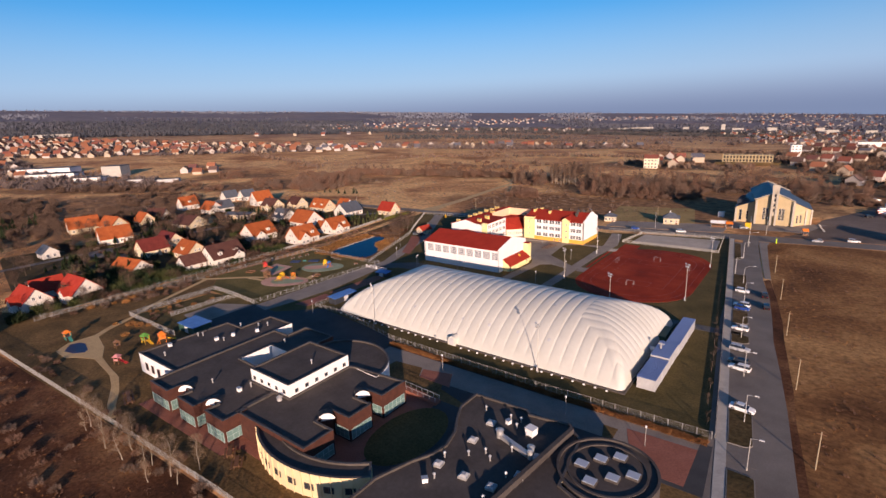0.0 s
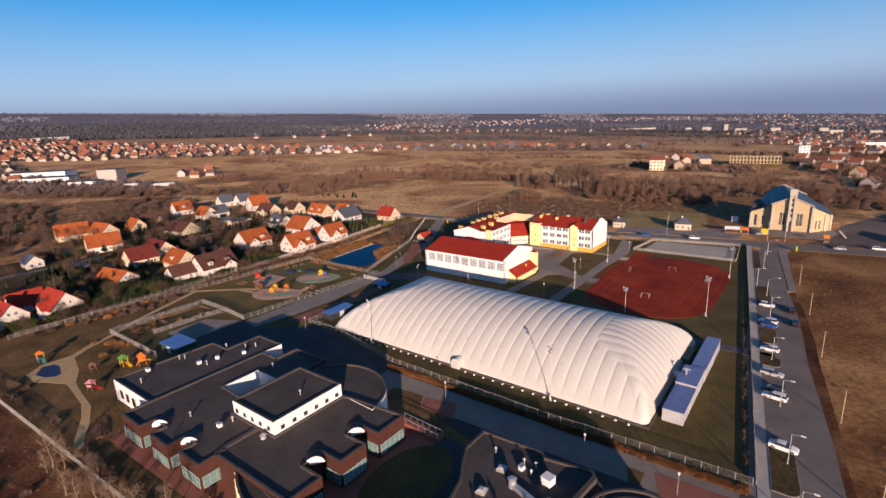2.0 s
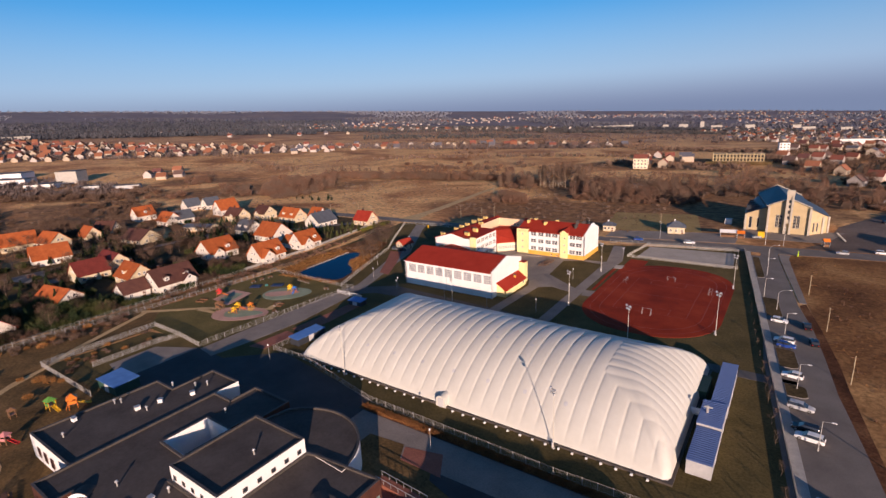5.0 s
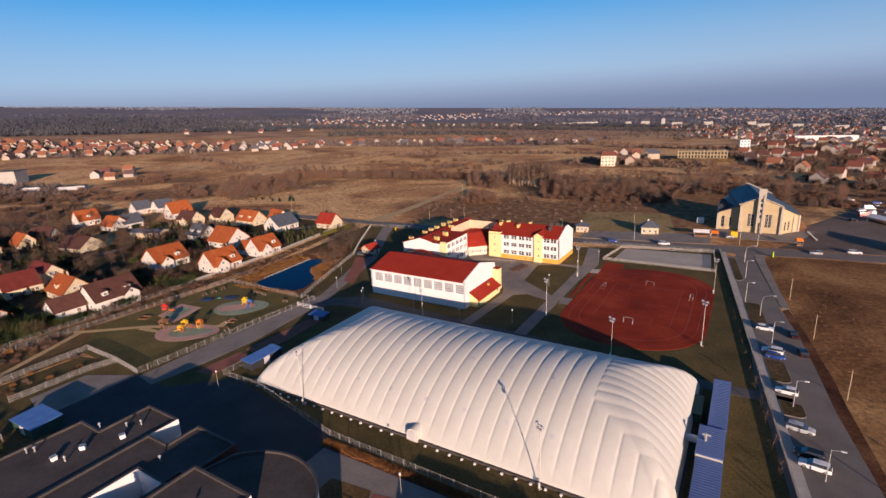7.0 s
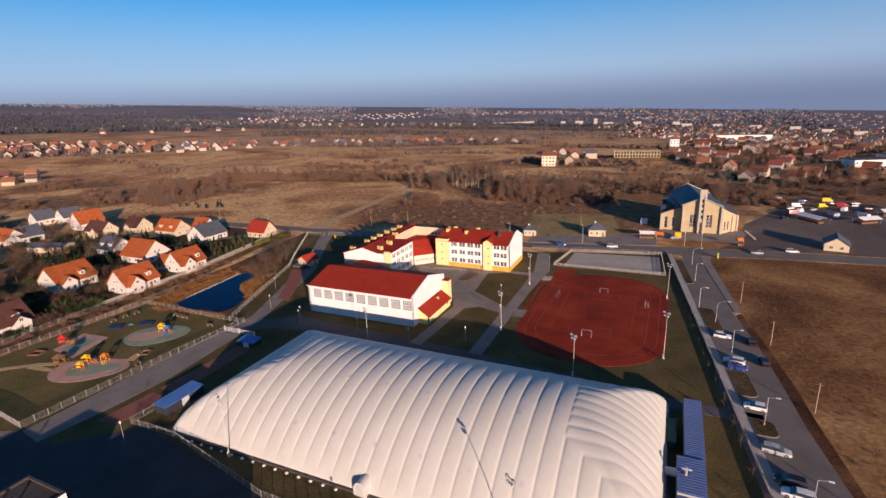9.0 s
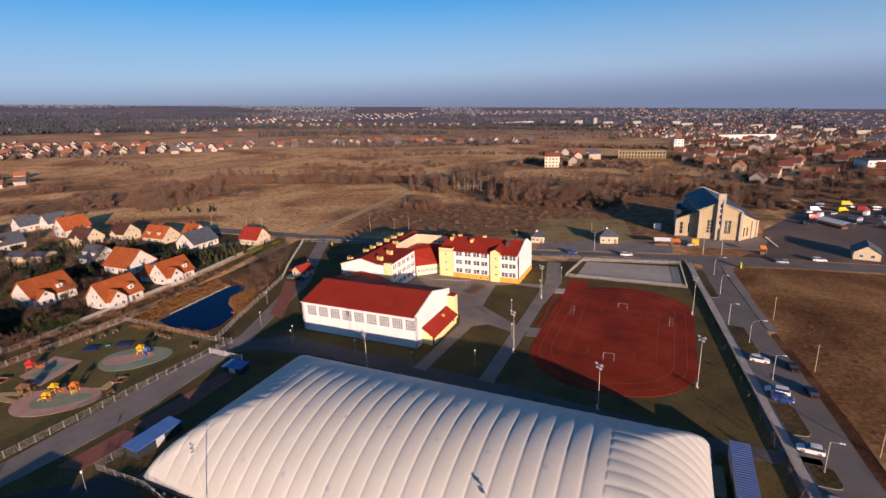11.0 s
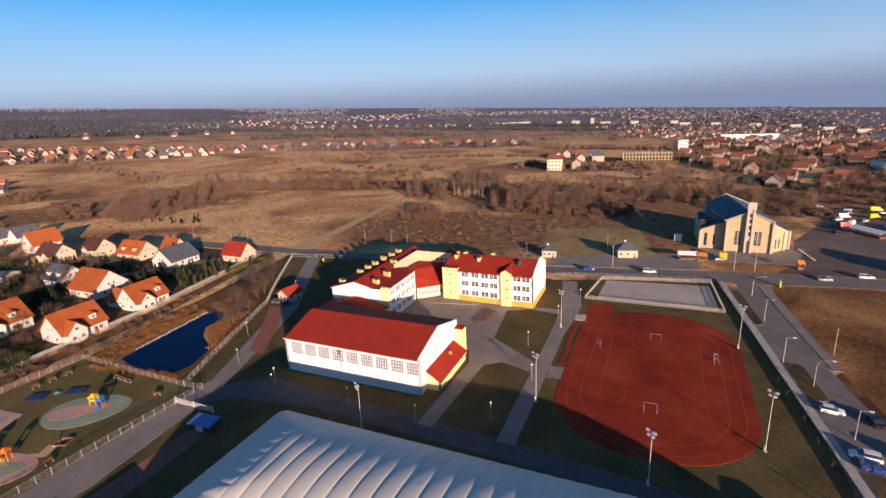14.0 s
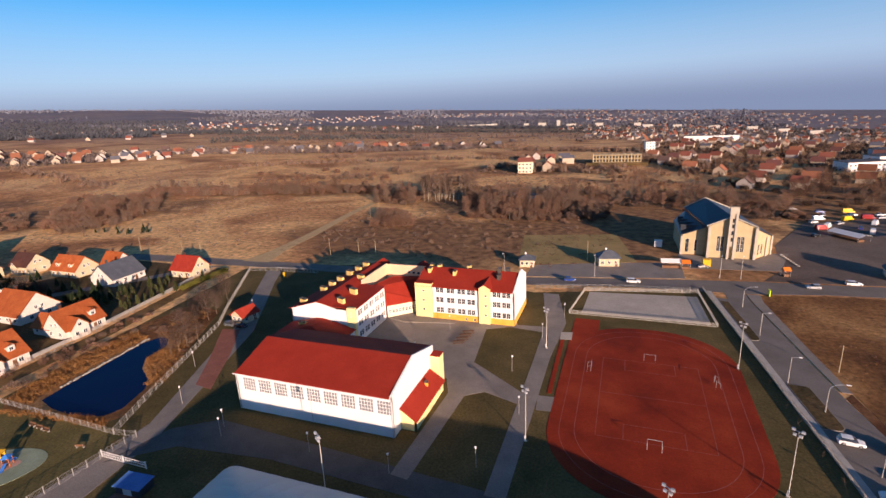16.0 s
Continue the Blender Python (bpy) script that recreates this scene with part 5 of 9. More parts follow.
house(-150, 60, 90, 14, 12, 3.2, 8.2, "slate")
house(-126, 73, 0, 11, 9, 3.4, 8.0, "red", "cream")
house(-244, 27, 90, 11, 9, 3.6, 8.2, "slate")
house(-285, 56, 90, 11, 9, 3.8, 8.6, "slate")
house(-276, 66, 90, 11, 9, 3.8, 8.6, "slate")
house(-209, 19, 20, 18, 8, 2.8, 3.9, "slate", "cream", chim=0, label="low garage row with a flat dark roof")
house(-116, -47, 90, 15, 12, 3.8, 8.8, "brown", dormer=2, cross=5.0, cross_at=3.5)
house(-119, -60, 90, 9, 8, 3.0, 6.4, "brown", chim=0)
house(-139, -50, 0, 13, 10, 3.2, 8.0, "orange", "cream", dormer=1)
house(-161, -58, 90, 12, 10, 3.6, 8.4, "wine", "cream")
house(-168, -46, 0, 14, 10, 3.6, 8.2, "wine", "cream", dormer=1)
house(-137, -77, 10, 15, 9.5, 2.6, 6.2, "orange", chim=0)
house(-262, -54, 80, 16, 13, 3.6, 9.2, "orange", "cream")
house(-250, -42, 10, 14, 11, 3.4, 8.4, "orange", "cream")
house(-210, -56, 80, 15, 11, 3.6, 9.0, "orange")
house(-122, -116, 5, 12, 9, 3.4, 7.8, "red", cross=4.2)
house(-119, -102, 5, 13, 10, 3.4, 8.2, "red", cross=4.5, cross_at=2)
house(-133, -108, 90, 10, 8, 3.2, 7.0, "red", chim=0)
house(-106, -137, 8, 12, 10, 4.6, 7.6, "red", chim=0)
house(-247, -25, 0, 11, 9, 3.4, 8.2, "orange", "cream")
house(-257, -12, 30, 12, 9, 3.2, 7.6, "brown", "cream")
house(-213, -13, 10, 16, 13, 2.8, 7.2, "brown", "cream")
house(-281, 20, 90, 12, 10, 4.0, 9.4, "orange", dormer=1)
house(-247, 20, 0, 13, 10, 3.4, 8.2, "orange")
house(-205, -88, 0, 9, 7, 3.0, 6.0, "slate", chim=0)
house(126, 124, 80, 9, 8, 3.0, 5.6, "slate", "cream", chim=0, label="small cream shop with a gabled roof beside the street")

# north of the cross street
def hipped_hut(x, y, turn, lx, ly, eave, ridge, label):
    h = thing("hut", label, "hut", x, y, 0.03, turn)
    bm = bmesh.new()
    box(bm, -lx / 2, -ly / 2, 0, lx / 2, ly / 2, eave)
    part("wall", bm, WALLS["cream"], h)
    a, b, r = lx / 2 + 0.6, ly / 2 + 0.6, (lx - ly) / 2 + 0.3
    e = eave + 0.004
    bm = bmesh.new()
    sheet(bm, [[(-a, -b, e), (a, -b, e), (r, 0, ridge), (-r, 0, ridge)], [(a, b, e), (-a, b, e), (-r, 0, ridge), (r, 0, ridge)], [(a, -b, e), (a, b, e), (r, 0, ridge)], [(-a, b, e), (-a, -b, e), (-r, 0, ridge)]], 0.16)
    part("roof", bm, ROOFS["slate"], h, "dark hipped roof")
    bm = bmesh.new()
    box(bm, -r - 0.1, 0.5, ridge - 0.9, -r + 0.5, 1.0, ridge + 0.8)
    part("chimney", bm, M["white"], h)
    for k in range(3):
        pane_set(h, pose(-lx / 2 + (k + 0.5) * lx / 3, -ly / 2, 0.9), 1.2, 1.3)
    pane_set(h, pose(lx / 2, 0, 0.9, 0, 0, 90), 1.2, 1.3)
    bm = bmesh.new()
    box(bm, lx / 2 - 1.5, -ly / 2 - 0.06, 0.05, lx / 2 - 0.6, -ly / 2 - 0.005, 2.1)
    part("door", bm, M["wood"], h, "brown door")


hipped_hut(33.8, 120.6, 12, 7.4, 6.2, 3.1, 5.6, "small cream house with a dark hipped roof by the street")
hipped_hut(4.2, 112.4, 8, 5.4, 4.4, 2.8, 4.4, "small cream kiosk house with a dark roof by the street")
house(-70, 40, 80, 6, 5, 2.7, 4.4, "red", "cream", chim=0, label="small gatehouse with a red roof")

# ==== trees and shrubs ====
M["bark"] = shade("grey_brown_bark", [(0.12, 0.085, 0.064), (0.19, 0.14, 0.105)], 0.95, 1.5, fine=0.3, vary=0.2, spec=0.1)
M["birch"] = shade("pale_birch_bark", [(0.22, 0.175, 0.13), (0.33, 0.27, 0.21)], 0.9, 1.2, fine=0.3, vary=0.15, spec=0.1)
M["twig"] = shade("bare_twigs", [(0.115, 0.077, 0.059), (0.195, 0.13, 0.096)], 0.95, 0.6, fine=0.25, vary=0.3, spec=0.05)
M["twig_dark"] = shade("dark_bare_twigs", [(0.07, 0.046, 0.036), (0.13, 0.084, 0.06)], 0.95, 0.6, fine=0.25, vary=0.3, spec=0.05)
M["twig_red"] = shade("russet_twigs", [(0.125, 0.07, 0.05), (0.21, 0.12, 0.082)], 0.95, 0.6, fine=0.25, vary=0.3, spec=0.05)
M["birch_twig"] = shade("tan_birch_twigs", [(0.17, 0.115, 0.075), (0.27, 0.185, 0.12)], 0.95, 0.6, fine=0.25, vary=0.2, spec=0.05)
M["needle"] = shade("dark_needles", [(0.018, 0.030, 0.014), (0.036, 0.052, 0.022)], 0.9, 0.8, fine=0.3, vary=0.3, spec=0.1)
M["thuja"] = shade("olive_conifer", [(0.045, 0.055, 0.02), (0.085, 0.09, 0.032)], 0.9, 0.8, fine=0.3, vary=0.3, spec=0.1)
M["reed"] = shade("dry_reed", [(0.24, 0.105, 0.036), (0.40, 0.20, 0.072)], 0.95, 0.5, fine=0.3, vary=0.2, spec=0.05)
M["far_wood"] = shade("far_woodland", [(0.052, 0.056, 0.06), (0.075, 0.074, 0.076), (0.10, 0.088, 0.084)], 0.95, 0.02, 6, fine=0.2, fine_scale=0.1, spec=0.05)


def sliver(vs, fs, p, d, length, width, rng):
    """One thin twig: a three-cornered blade."""
    d = d.normalized()
    s = d.cross(Vector((rng.uniform(-1, 1), rng.uniform(-1, 1), rng.uniform(-1, 1))))
    if s.length < 1e-4:
        s = d.orthogonal()
    s = s.normalized() * width / 2
    k = len(vs)
    vs += [tuple(p - s), tuple(p + s), tuple(p + d * length)]
    fs.append((k, k + 1, k + 2))


def tube(vs, fs, a, b, r0, r1, n=4):
    a, b = Vector(a), Vector(b)
    d = (b - a).normalized()
    u = d.orthogonal().normalized()
    w = d.cross(u)
    k = len(vs)
    for p, r in ((a, r0), (b, r1)):
        for i in range(n):
            t = 2 * math.pi * i / n
            vs.append(tuple(p + (u * math.cos(t) + w * math.sin(t)) * r))
    for i in range(n):
        j = (i + 1) % n
        fs.append((k + i, k + j, k + n + j, k + n + i))


def mesh_of(name, vs, fs, material):
    me = bpy.data.meshes.new(name)
    me.from_pydata(vs, [], fs)
    me.materials.append(material)
    return me


def bare_tree(seed, height, spread, bark="bark", twig="twig", twigs=520, slim=0.5, width=0.10):
    """Meshes of a leafless tree: trunk with limbs, and a crown of twigs."""
    rng = random.Random(seed)
    tv, tf, cv, cf = [], [], [], []
    tips = []
    z, p, r = 0.0, Vector((0, 0, 0)), height * 0.016
    steps = 6
    for i in range(steps):
        q = p + Vector((rng.uniform(-0.25, 0.25), rng.uniform(-0.25, 0.25), height * 0.92 / steps))
        tube(tv, tf, p, q, r, r * 0.78, 5)
        if i >= 1:
            for k in range(3):
                a = rng.uniform(0, 2 * math.pi)
                reach = spread * (1.05 - abs(i / steps - 0.45)) * rng.uniform(0.6, 1.0)
                e = q + Vector((math.cos(a) * reach, math.sin(a) * reach, reach * rng.uniform(0.5, 1.1)))
                m = q.lerp(e, 0.5) + Vector((0, 0, -0.08 * reach))
                tube(tv, tf, q, m, r * 0.42, r * 0.26, 3)
                tube(tv, tf, m, e, r * 0.26, r * 0.1, 3)
                tips += [(m, e - q), (e, e - q), (m.lerp(e, 0.5), e - q)]
        p, r = q, r * 0.78
    tips.append((p, Vector((0, 0, 1))))
    for i in range(twigs):
        c, d = rng.choice(tips)
        j = Vector((rng.gauss(0, 1), rng.gauss(0, 1), rng.gauss(0, 0.8))) * spread * 0.27
        dd = d.normalized() * 0.7 + Vector((rng.uniform(-1, 1), rng.uniform(-1, 1), rng.uniform(-0.35, 1)))
        sliver(cv, cf, c + j, dd, height * rng.uniform(0.07, 0.15), width * rng.uniform(0.6, 1.3), rng)
    return mesh_of("trunk", tv, tf, M[bark]), mesh_of("crown", cv, cf, M[twig])


def conifer(seed, height, radius, mat="needle", blades=520, column=False):
    rng = random.Random(seed)
    tv, tf, cv, cf = [], [], [], []
    tube(tv, tf, (0, 0, 0), (0, 0, height * 0.9), height * 0.018, height * 0.006, 5)
    for i in range(blades):
        u = rng.random() ** 0.8
        z = height * (0.06 + 0.9 * u)
        rr = radius * ((1 - u) ** (0.45 if column else 0.9)) * rng.uniform(0.55, 1.08)
        if column:
            rr *= min(1, 0.45 + u * 3)
        a = rng.uniform(0, 2 * math.pi)
        p = Vector((math.cos(a) * rr * 0.55, math.sin(a) * rr * 0.55, z + 0.1 * height * (1 - u)))
        d = Vector((math.cos(a), math.sin(a), rng.uniform(0.1, 1.3) if column else rng.uniform(-0.55, 0.1)))
        sliver(cv, cf, p, d, max(0.25, rr * 0.65), radius * 0.38, rng)
    return mesh_of("trunk", tv, tf, M["bark"]), mesh_of("crown", cv, cf, M[mat])


def bush(seed, r, h, mat, blades=170, width=0.13):
    rng = random.Random(seed)
    sv, sf, cv, cf = [], [], [], []
    for i in range(6):
        a = rng.uniform(0, 6.28)
        tube(sv, sf, (0, 0, 0), (math.cos(a) * r * 0.5, math.sin(a) * r * 0.5, h * 0.6), 0.05, 0.02, 3)
    for i in range(blades):
        a, q = rng.uniform(0, 6.28), math.sqrt(rng.random()) * r * 0.8
        p = Vector((math.cos(a) * q, math.sin(a) * q, h * rng.uniform(0.0, 0.6) * (1.1 - 0.5 * q / r)))
        d = Vector((math.cos(a) * 0.6 + rng.uniform(-0.6, 0.6), math.sin(a) * 0.6 + rng.uniform(-0.6, 0.6), rng.uniform(0.4, 1.3)))
        sliver(cv, cf, p, d, h * rng.uniform(0.25, 0.55), width * rng.uniform(0.7, 1.5), rng)
    return mesh_of("stem", sv, sf, M["bark"]), mesh_of("crown", cv, cf, M[mat])


def plant(kind, meshes, label, category, x, y, scale=1.0, turn=0.0, group=""):
    t = thing(kind, label, category, x, y, land(x, y) - 0.03, turn, group)
    t.scale = (scale, scale, scale)
    for nm, me in zip(("trunk" if category == "tree" else "stem", "crown"), meshes):
        o = new(nm, me)
        o.parent = t
    return t


BARE = [bare_tree(11 + i, 11.5, 3.3, "bark", "twig_dark", 1000, width=0.08) for i in range(3)] + [bare_tree(21 + i, 9.5, 3.0, "bark", "twig_dark", 900, width=0.08) for i in range(2)]
WOOD = [bare_tree(31 + i, 13.5, 3.2, "bark", "twig" if i % 2 else "twig_red", 760, width=0.15) for i in range(4)]
POPLAR = [bare_tree(41 + i, 16.5, 1.7, "birch", "twig", 340, width=0.22) for i in range(3)]
BIRCH = [bare_tree(51 + i, 9.0, 1.7, "birch", "birch_twig", 600, width=0.045) for i in range(3)]
SPRUCE = [conifer(61 + i, 8.5, 2.2) for i in range(3)]
THUJA = [conifer(71 + i, 4.2, 0.9, "thuja", 300, True) for i in range(3)]
THICKET = [bush(91 + i, 3.0, 5.2, ("twig", "twig_red")[i % 2], 540, 0.115) for i in range(4)]
DARK_THICKET = [bush(141 + i, 3.0, 4.6, "twig_dark", 540, 0.115) for i in range(3)]
SHRUB = [bush(81 + i, 1.7, 2.0, ("twig", "twig_red", "thuja", "needle")[i]) for i in range(4)]
rng = random.Random(5)


def grove(kind, variants, label, n, poly, group, lo=0.75, hi=1.25, category="tree", away=1.5):
    """Plants strewn over a patch of the plan."""
    xs, ys = [p[0] for p in poly], [p[1] for p in poly]
    done = []
    tries = 0
    while len(done) < n and tries < n * 60:
        tries += 1
        x, y = rng.uniform(min(xs), max(xs)), rng.uniform(min(ys), max(ys))
        if not inside(x, y, poly) or any((x - a) ** 2 + (y - b) ** 2 < away ** 2 for a, b in done):
            continue
        done.append((x, y))
        plant(kind, rng.choice(variants), label, category, x, y, rng.uniform(lo, hi), rng.uniform(0, 360), group)


def copse(name, variants, label, patches, lo=0.6, hi=1.1, away=4.0):
    """A stand of trees too dense to count, as one mesh with trunks and crowns."""
    vs, fs, mi, mats = [], [], [], []
    for n, poly in patches:
        xs, ys = [p[0] for p in poly], [p[1] for p in poly]
        done = []
        tries = 0
        while len(done) < n and tries < n * 60:
            tries += 1
            x, y = rng.uniform(min(xs), max(xs)), rng.uniform(min(ys), max(ys))
            if not inside(x, y, poly) or any((x - a) ** 2 + (y - b) ** 2 < away ** 2 for a, b in done):
                continue
            done.append((x, y))
            s, a = rng.uniform(lo, hi), rng.uniform(0, 6.28)
            c, d = math.cos(a) * s, math.sin(a) * s
            z = land(x, y) - 0.05
            for me in rng.choice(variants):
                k = len(vs)
                vs += [(x + v.co.x * c - v.co.y * d, y + v.co.x * d + v.co.y * c, z + v.co.z * s) for v in me.vertices]
                fs += [tuple(k + q for q in p.vertices) for p in me.polygons]
                own = me.materials[0]
                if own not in mats:
                    mats.append(own)
                mi += [mats.index(own)] * len(me.polygons)
    me = bpy.data.meshes.new(name)
    me.from_pydata(vs, [], fs)
    for own in mats:
        me.materials.append(own)
    me.polygons.foreach_set("material_index", mi)
    return tagged(new(name, me), label, "woodland", "", "stuff")


def inside(x, y, poly):
    c = False
    j = len(poly) - 1
    for i in range(len(poly)):
        (xi, yi), (xj, yj) = poly[i], poly[j]
        if (yi > y) != (yj > y) and x < (xj - xi) * (y - yi) / (yj - yi) + xi:
            c = not c
        j = i
    return c


grove("spruce", SPRUCE, "dark green spruce between the gardens", 26, [(-235, -45), (-180, -70), (-150, -40), (-170, -25), (-240, -22)], "garden spruces", 0.4, 0.8, away=3.4)
grove("spruce", SPRUCE, "dark green spruce between the gardens", 34, [(-215, 26), (-160, 30), (-158, 46), (-190, 52), (-230, 38)], "garden spruces", 0.35, 0.65, away=3)

# copse in the field behind the school
grove("bare_tree", POPLAR, "tall slender leafless poplar with a pale trunk", 34, [(-92, 236), (-58, 238), (-52, 262), (-95, 260)], "poplars in the field", 0.8, 1.1, away=2.2)
MIXED = WOOD + THICKET + THICKET
copse("field_copse", MIXED, "dense leafless brown copse in the field", [
    (430, [(-47, 192), (-66, 262), (-13, 268), (12, 284), (32, 244), (30, 194), (-11, 190)]), (100, [(-122, 228), (-92, 222), (-95, 268), (-140, 270)]),
    (190, [(20, 272), (82, 291), (120, 256), (124, 205), (89, 215), (32, 240)]), (40, [(30, 300), (110, 310), (80, 380), (20, 400)])], 0.38, 0.82, 2.4)
copse("field_trees", WOOD, "leafless brown trees standing in the field thickets", [
    (34, [(-270, 240), (-130, 258), (-128, 280), (-250, 272)]), (16, [(-300, 150), (-262, 130), (-256, 180), (-300, 215)]), (14, [(-345, 235), (-290, 245), (-290, 262), (-340, 256)]), (10, [(-110, 300), (-60, 310), (-70, 340), (-120, 330)])], 0.4, 0.8, 4.0)
copse("thicket", THICKET, "leafless brown thickets across the field", [
    (220, [(-300, 124), (-385, 205), (-321, 232), (-272, 190), (-249, 130), (-261, 115)]), (210, [(-319, 222), (-255, 240), (-211, 253), (-126, 262), (-140, 285), (-239, 278), (-295, 268), (-355, 245)]),
    (26, [(-321, 106), (-380, 140), (-347, 145), (-289, 109)]), (30, [(-421, 128), (-485, 159), (-466, 180), (-416, 150)]), (24, [(-90, 163), (-71, 167), (-87, 205), (-104, 200)]), (40, [(-320, 300), (-160, 330), (-150, 420), (-330, 380)]),
    (34, [(-500, 60), (-330, 50), (-330, 85), (-480, 105)])], 0.5, 1.35, 3.2)
copse("dark_thicket", DARK_THICKET, "dense dark brown thickets beyond the estate", [(120, [(-560, -60), (-376, -28), (-296, -38), (-264, -70), (-224, -96), (-330, -140), (-560, -120)]), (240, [(-480, -46), (-445, -16), (-323, -50), (-264, -66), (-266, -84), (-238, -102), (-330, -150), (-480, -130)]), (90, [(-494, -5), (-555, 12), (-428, 86), (-384, 65)]), (60, [(-309, -34), (-341, -14), (-295, -10), (-262, -14), (-275, -36)]), (50, [(-420, 20), (-330, 0), (-305, 40), (-330, 60), (-420, 60)])], 0.5, 1.3, 3.2)
copse("suburb_copse", DARK_THICKET + WOOD[:2], "dark leafless trees between the church and the suburb", [(120, [(118, 262), (150, 232), (230, 262), (330, 330), (260, 400), (170, 300)]), (26, [(100, 300), (140, 270), (160, 300), (110, 350)])], 0.5, 1.0, 4.0)
grove("bare_tree", BARE, "leafless tree beside the pond", 6, [(-74, 12), (-72, 13), (-72, 24), (-76, 24)], "trees by the pond", 0.6, 0.8, away=2.5)
grove("bare_tree", BARE, "leafless tree beside the pond", 9, [(-84, 30), (-79, 30), (-84, 52), (-96, 62), (-94, 44)], "trees by the pond", 0.5, 0.85, away=2.5)
grove("bare_tree", BARE, "leafless tree at the edge of the estate", 55, [(-100, -130), (-104, -60), (-150, -80), (-230, -100), (-330, -90), (-300, -130)], "trees of the estate", 0.45, 0.8, away=5)
grove("bare_tree", BARE, "leafless tree in a garden of the estate", 90, [(-340, -20), (-180, -64), (-112, -40), (-112, -18), (-150, 0), (-156, 40), (-240, 40), (-300, 30)], "trees of the estate", 0.45, 0.8, away=6)
grove("birch", BIRCH, "young leafless birch with a pale trunk", 16, [(-24, -128.2), (0, -127), (16, -125.6), (16, -133), (-24, -134)], "birches by the fence", 0.5, 0.9, away=1.4)
# saplings added, none seen, to cast the long shadow streaks on the lawn
SAPLING = [bare_tree(131 + i, 3.4, 0.7, "bark", "twig_dark", 150, width=0.04) for i in range(3)]
for i in range(15):
    y = -63 + 7.3 * i + rng.uniform(-1, 1)
    plant("sapling", SAPLING[i % 3], "young leafless sapling added to cast shadow streaks on the lawn", "tree", 66.4 - 0.129 * (y - 84) - 1.6, y, rng.uniform(0.8, 1.15) if i < 8 else rng.uniform(0.35, 0.55), rng.uniform(0, 360), "saplings along the fence")
grove("shrub", THICKET, "dry brown brush along the plot fence", 26, [(-30, -127.6), (4, -126), (22, -124.6), (22, -131), (-30, -133)], "brush along the plot fence", 0.2, 0.4, "shrub", 1.6)
grove("spruce", SPRUCE, "dark green spruce in a garden", 38, [(-170, -100), (-108, -95), (-106, -70), (-128, -64), (-150, -66), (-190, -80)], "garden spruces", 0.35, 0.8, away=3.4)
grove("spruce", SPRUCE, "dark green spruce in a garden", 18, [(-165, 38), (-128, 34), (-126, 62), (-142, 52), (-165, 54)], "garden spruces", 0.4, 0.7, away=2.6)
grove("spruce", SPRUCE, "dark green spruce in a garden", 30, [(-200, 2), (-152, -4), (-152, 12), (-190, 18)], "garden spruces", 0.4, 0.75, away=3)
grove("spruce", SPRUCE, "dark green spruce in the field", 9, [(-258, 118), (-214, 118), (-212, 130), (-240, 130)], "field spruces", 0.35, 0.6, away=3)
EVERGREEN = [bush(101 + i, 2.2, 3.4, ("thuja", "needle", "thuja")[i], 520, 0.16) for i in range(3)]
grove("shrub", EVERGREEN, "dense dark evergreen hedge shrub", 80, [(-154, -94), (-125, -96), (-108, -92), (-108, -72), (-117, -65), (-121, -73), (-143, -87)], "hedge shrubs of the estate", 0.8, 1.5, "shrub", 2.4)
grove("spruce", SPRUCE, "dark green spruce at the western edge of the estate", 34, [(-345, -52), (-285, -72), (-232, -98), (-250, -116), (-345, -100)], "spruces west of the estate", 0.45, 0.85, away=3.2)
grove("spruce", SPRUCE, "dark green spruce between the gardens", 22, [(-285, -30), (-262, -34), (-236, -30), (-232, -14), (-280, -6)], "garden spruces", 0.4, 0.75, away=3.2)
grove("bare_tree", BARE, "leafless brown tree between estate houses", 26, [(-285, -85), (-200, -95), (-200, -40), (-235, -30), (-285, -45)], "trees of the estate", 0.5, 0.9, away=5)
copse("garden_shrubs", SHRUB + EVERGREEN + DARK_THICKET[:2], "dense hedges and shrubs between the estate gardens", [(46, [(-110.5, -100), (-107, -100), (-108.6, -20), (-112, -20)]), (30, [(-152, -72), (-128, -66), (-126, -70), (-130, -86), (-150, -84)]), (40, [(-200, -50), (-178, -70), (-172, -66), (-180, -40)]), (24, [(-130, -34), (-112, -32), (-112, -14), (-130, -22)]), (260, [(-280, -60), (-200, -90), (-120, -70), (-112, -10), (-150, 50), (-230, 40), (-280, 0)])], 0.6, 1.2, 2.2)
grove("thuja", THUJA, "columnar olive-green thuja in a garden", 26, [(-138, 32), (-114, 34), (-110, 66), (-116, 70), (-124, 60)], "garden thujas", 0.7, 1.2, away=1.8)
grove("thuja", THUJA, "columnar olive-green thuja in a garden", 20, [(-132, -36), (-110, -34), (-110, -22), (-130, -24)], "garden thujas", 0.6, 1.0, away=1.8)
grove("shrub", SHRUB[:2], "leafless brown shrub along the estate fence", 60, [(-107, -60), (-100, -60), (-96, -10), (-94, 20), (-108, 40), (-107, -5)], "shrubs along the estate fence", 0.5, 1.0, "shrub", 1.6)
grove("shrub", SHRUB[:2], "leafless brown shrub on the pond bank", 26, [(-94, 24), (-80, 29), (-74, 22), (-68, 12), (-64, 2), (-61, -5), (-59, -9), (-62, -4), (-66, 6), (-72, 18), (-80, 34), (-96, 28)], "shrubs round the pond", 0.35, 0.7, "shrub", 1.2)
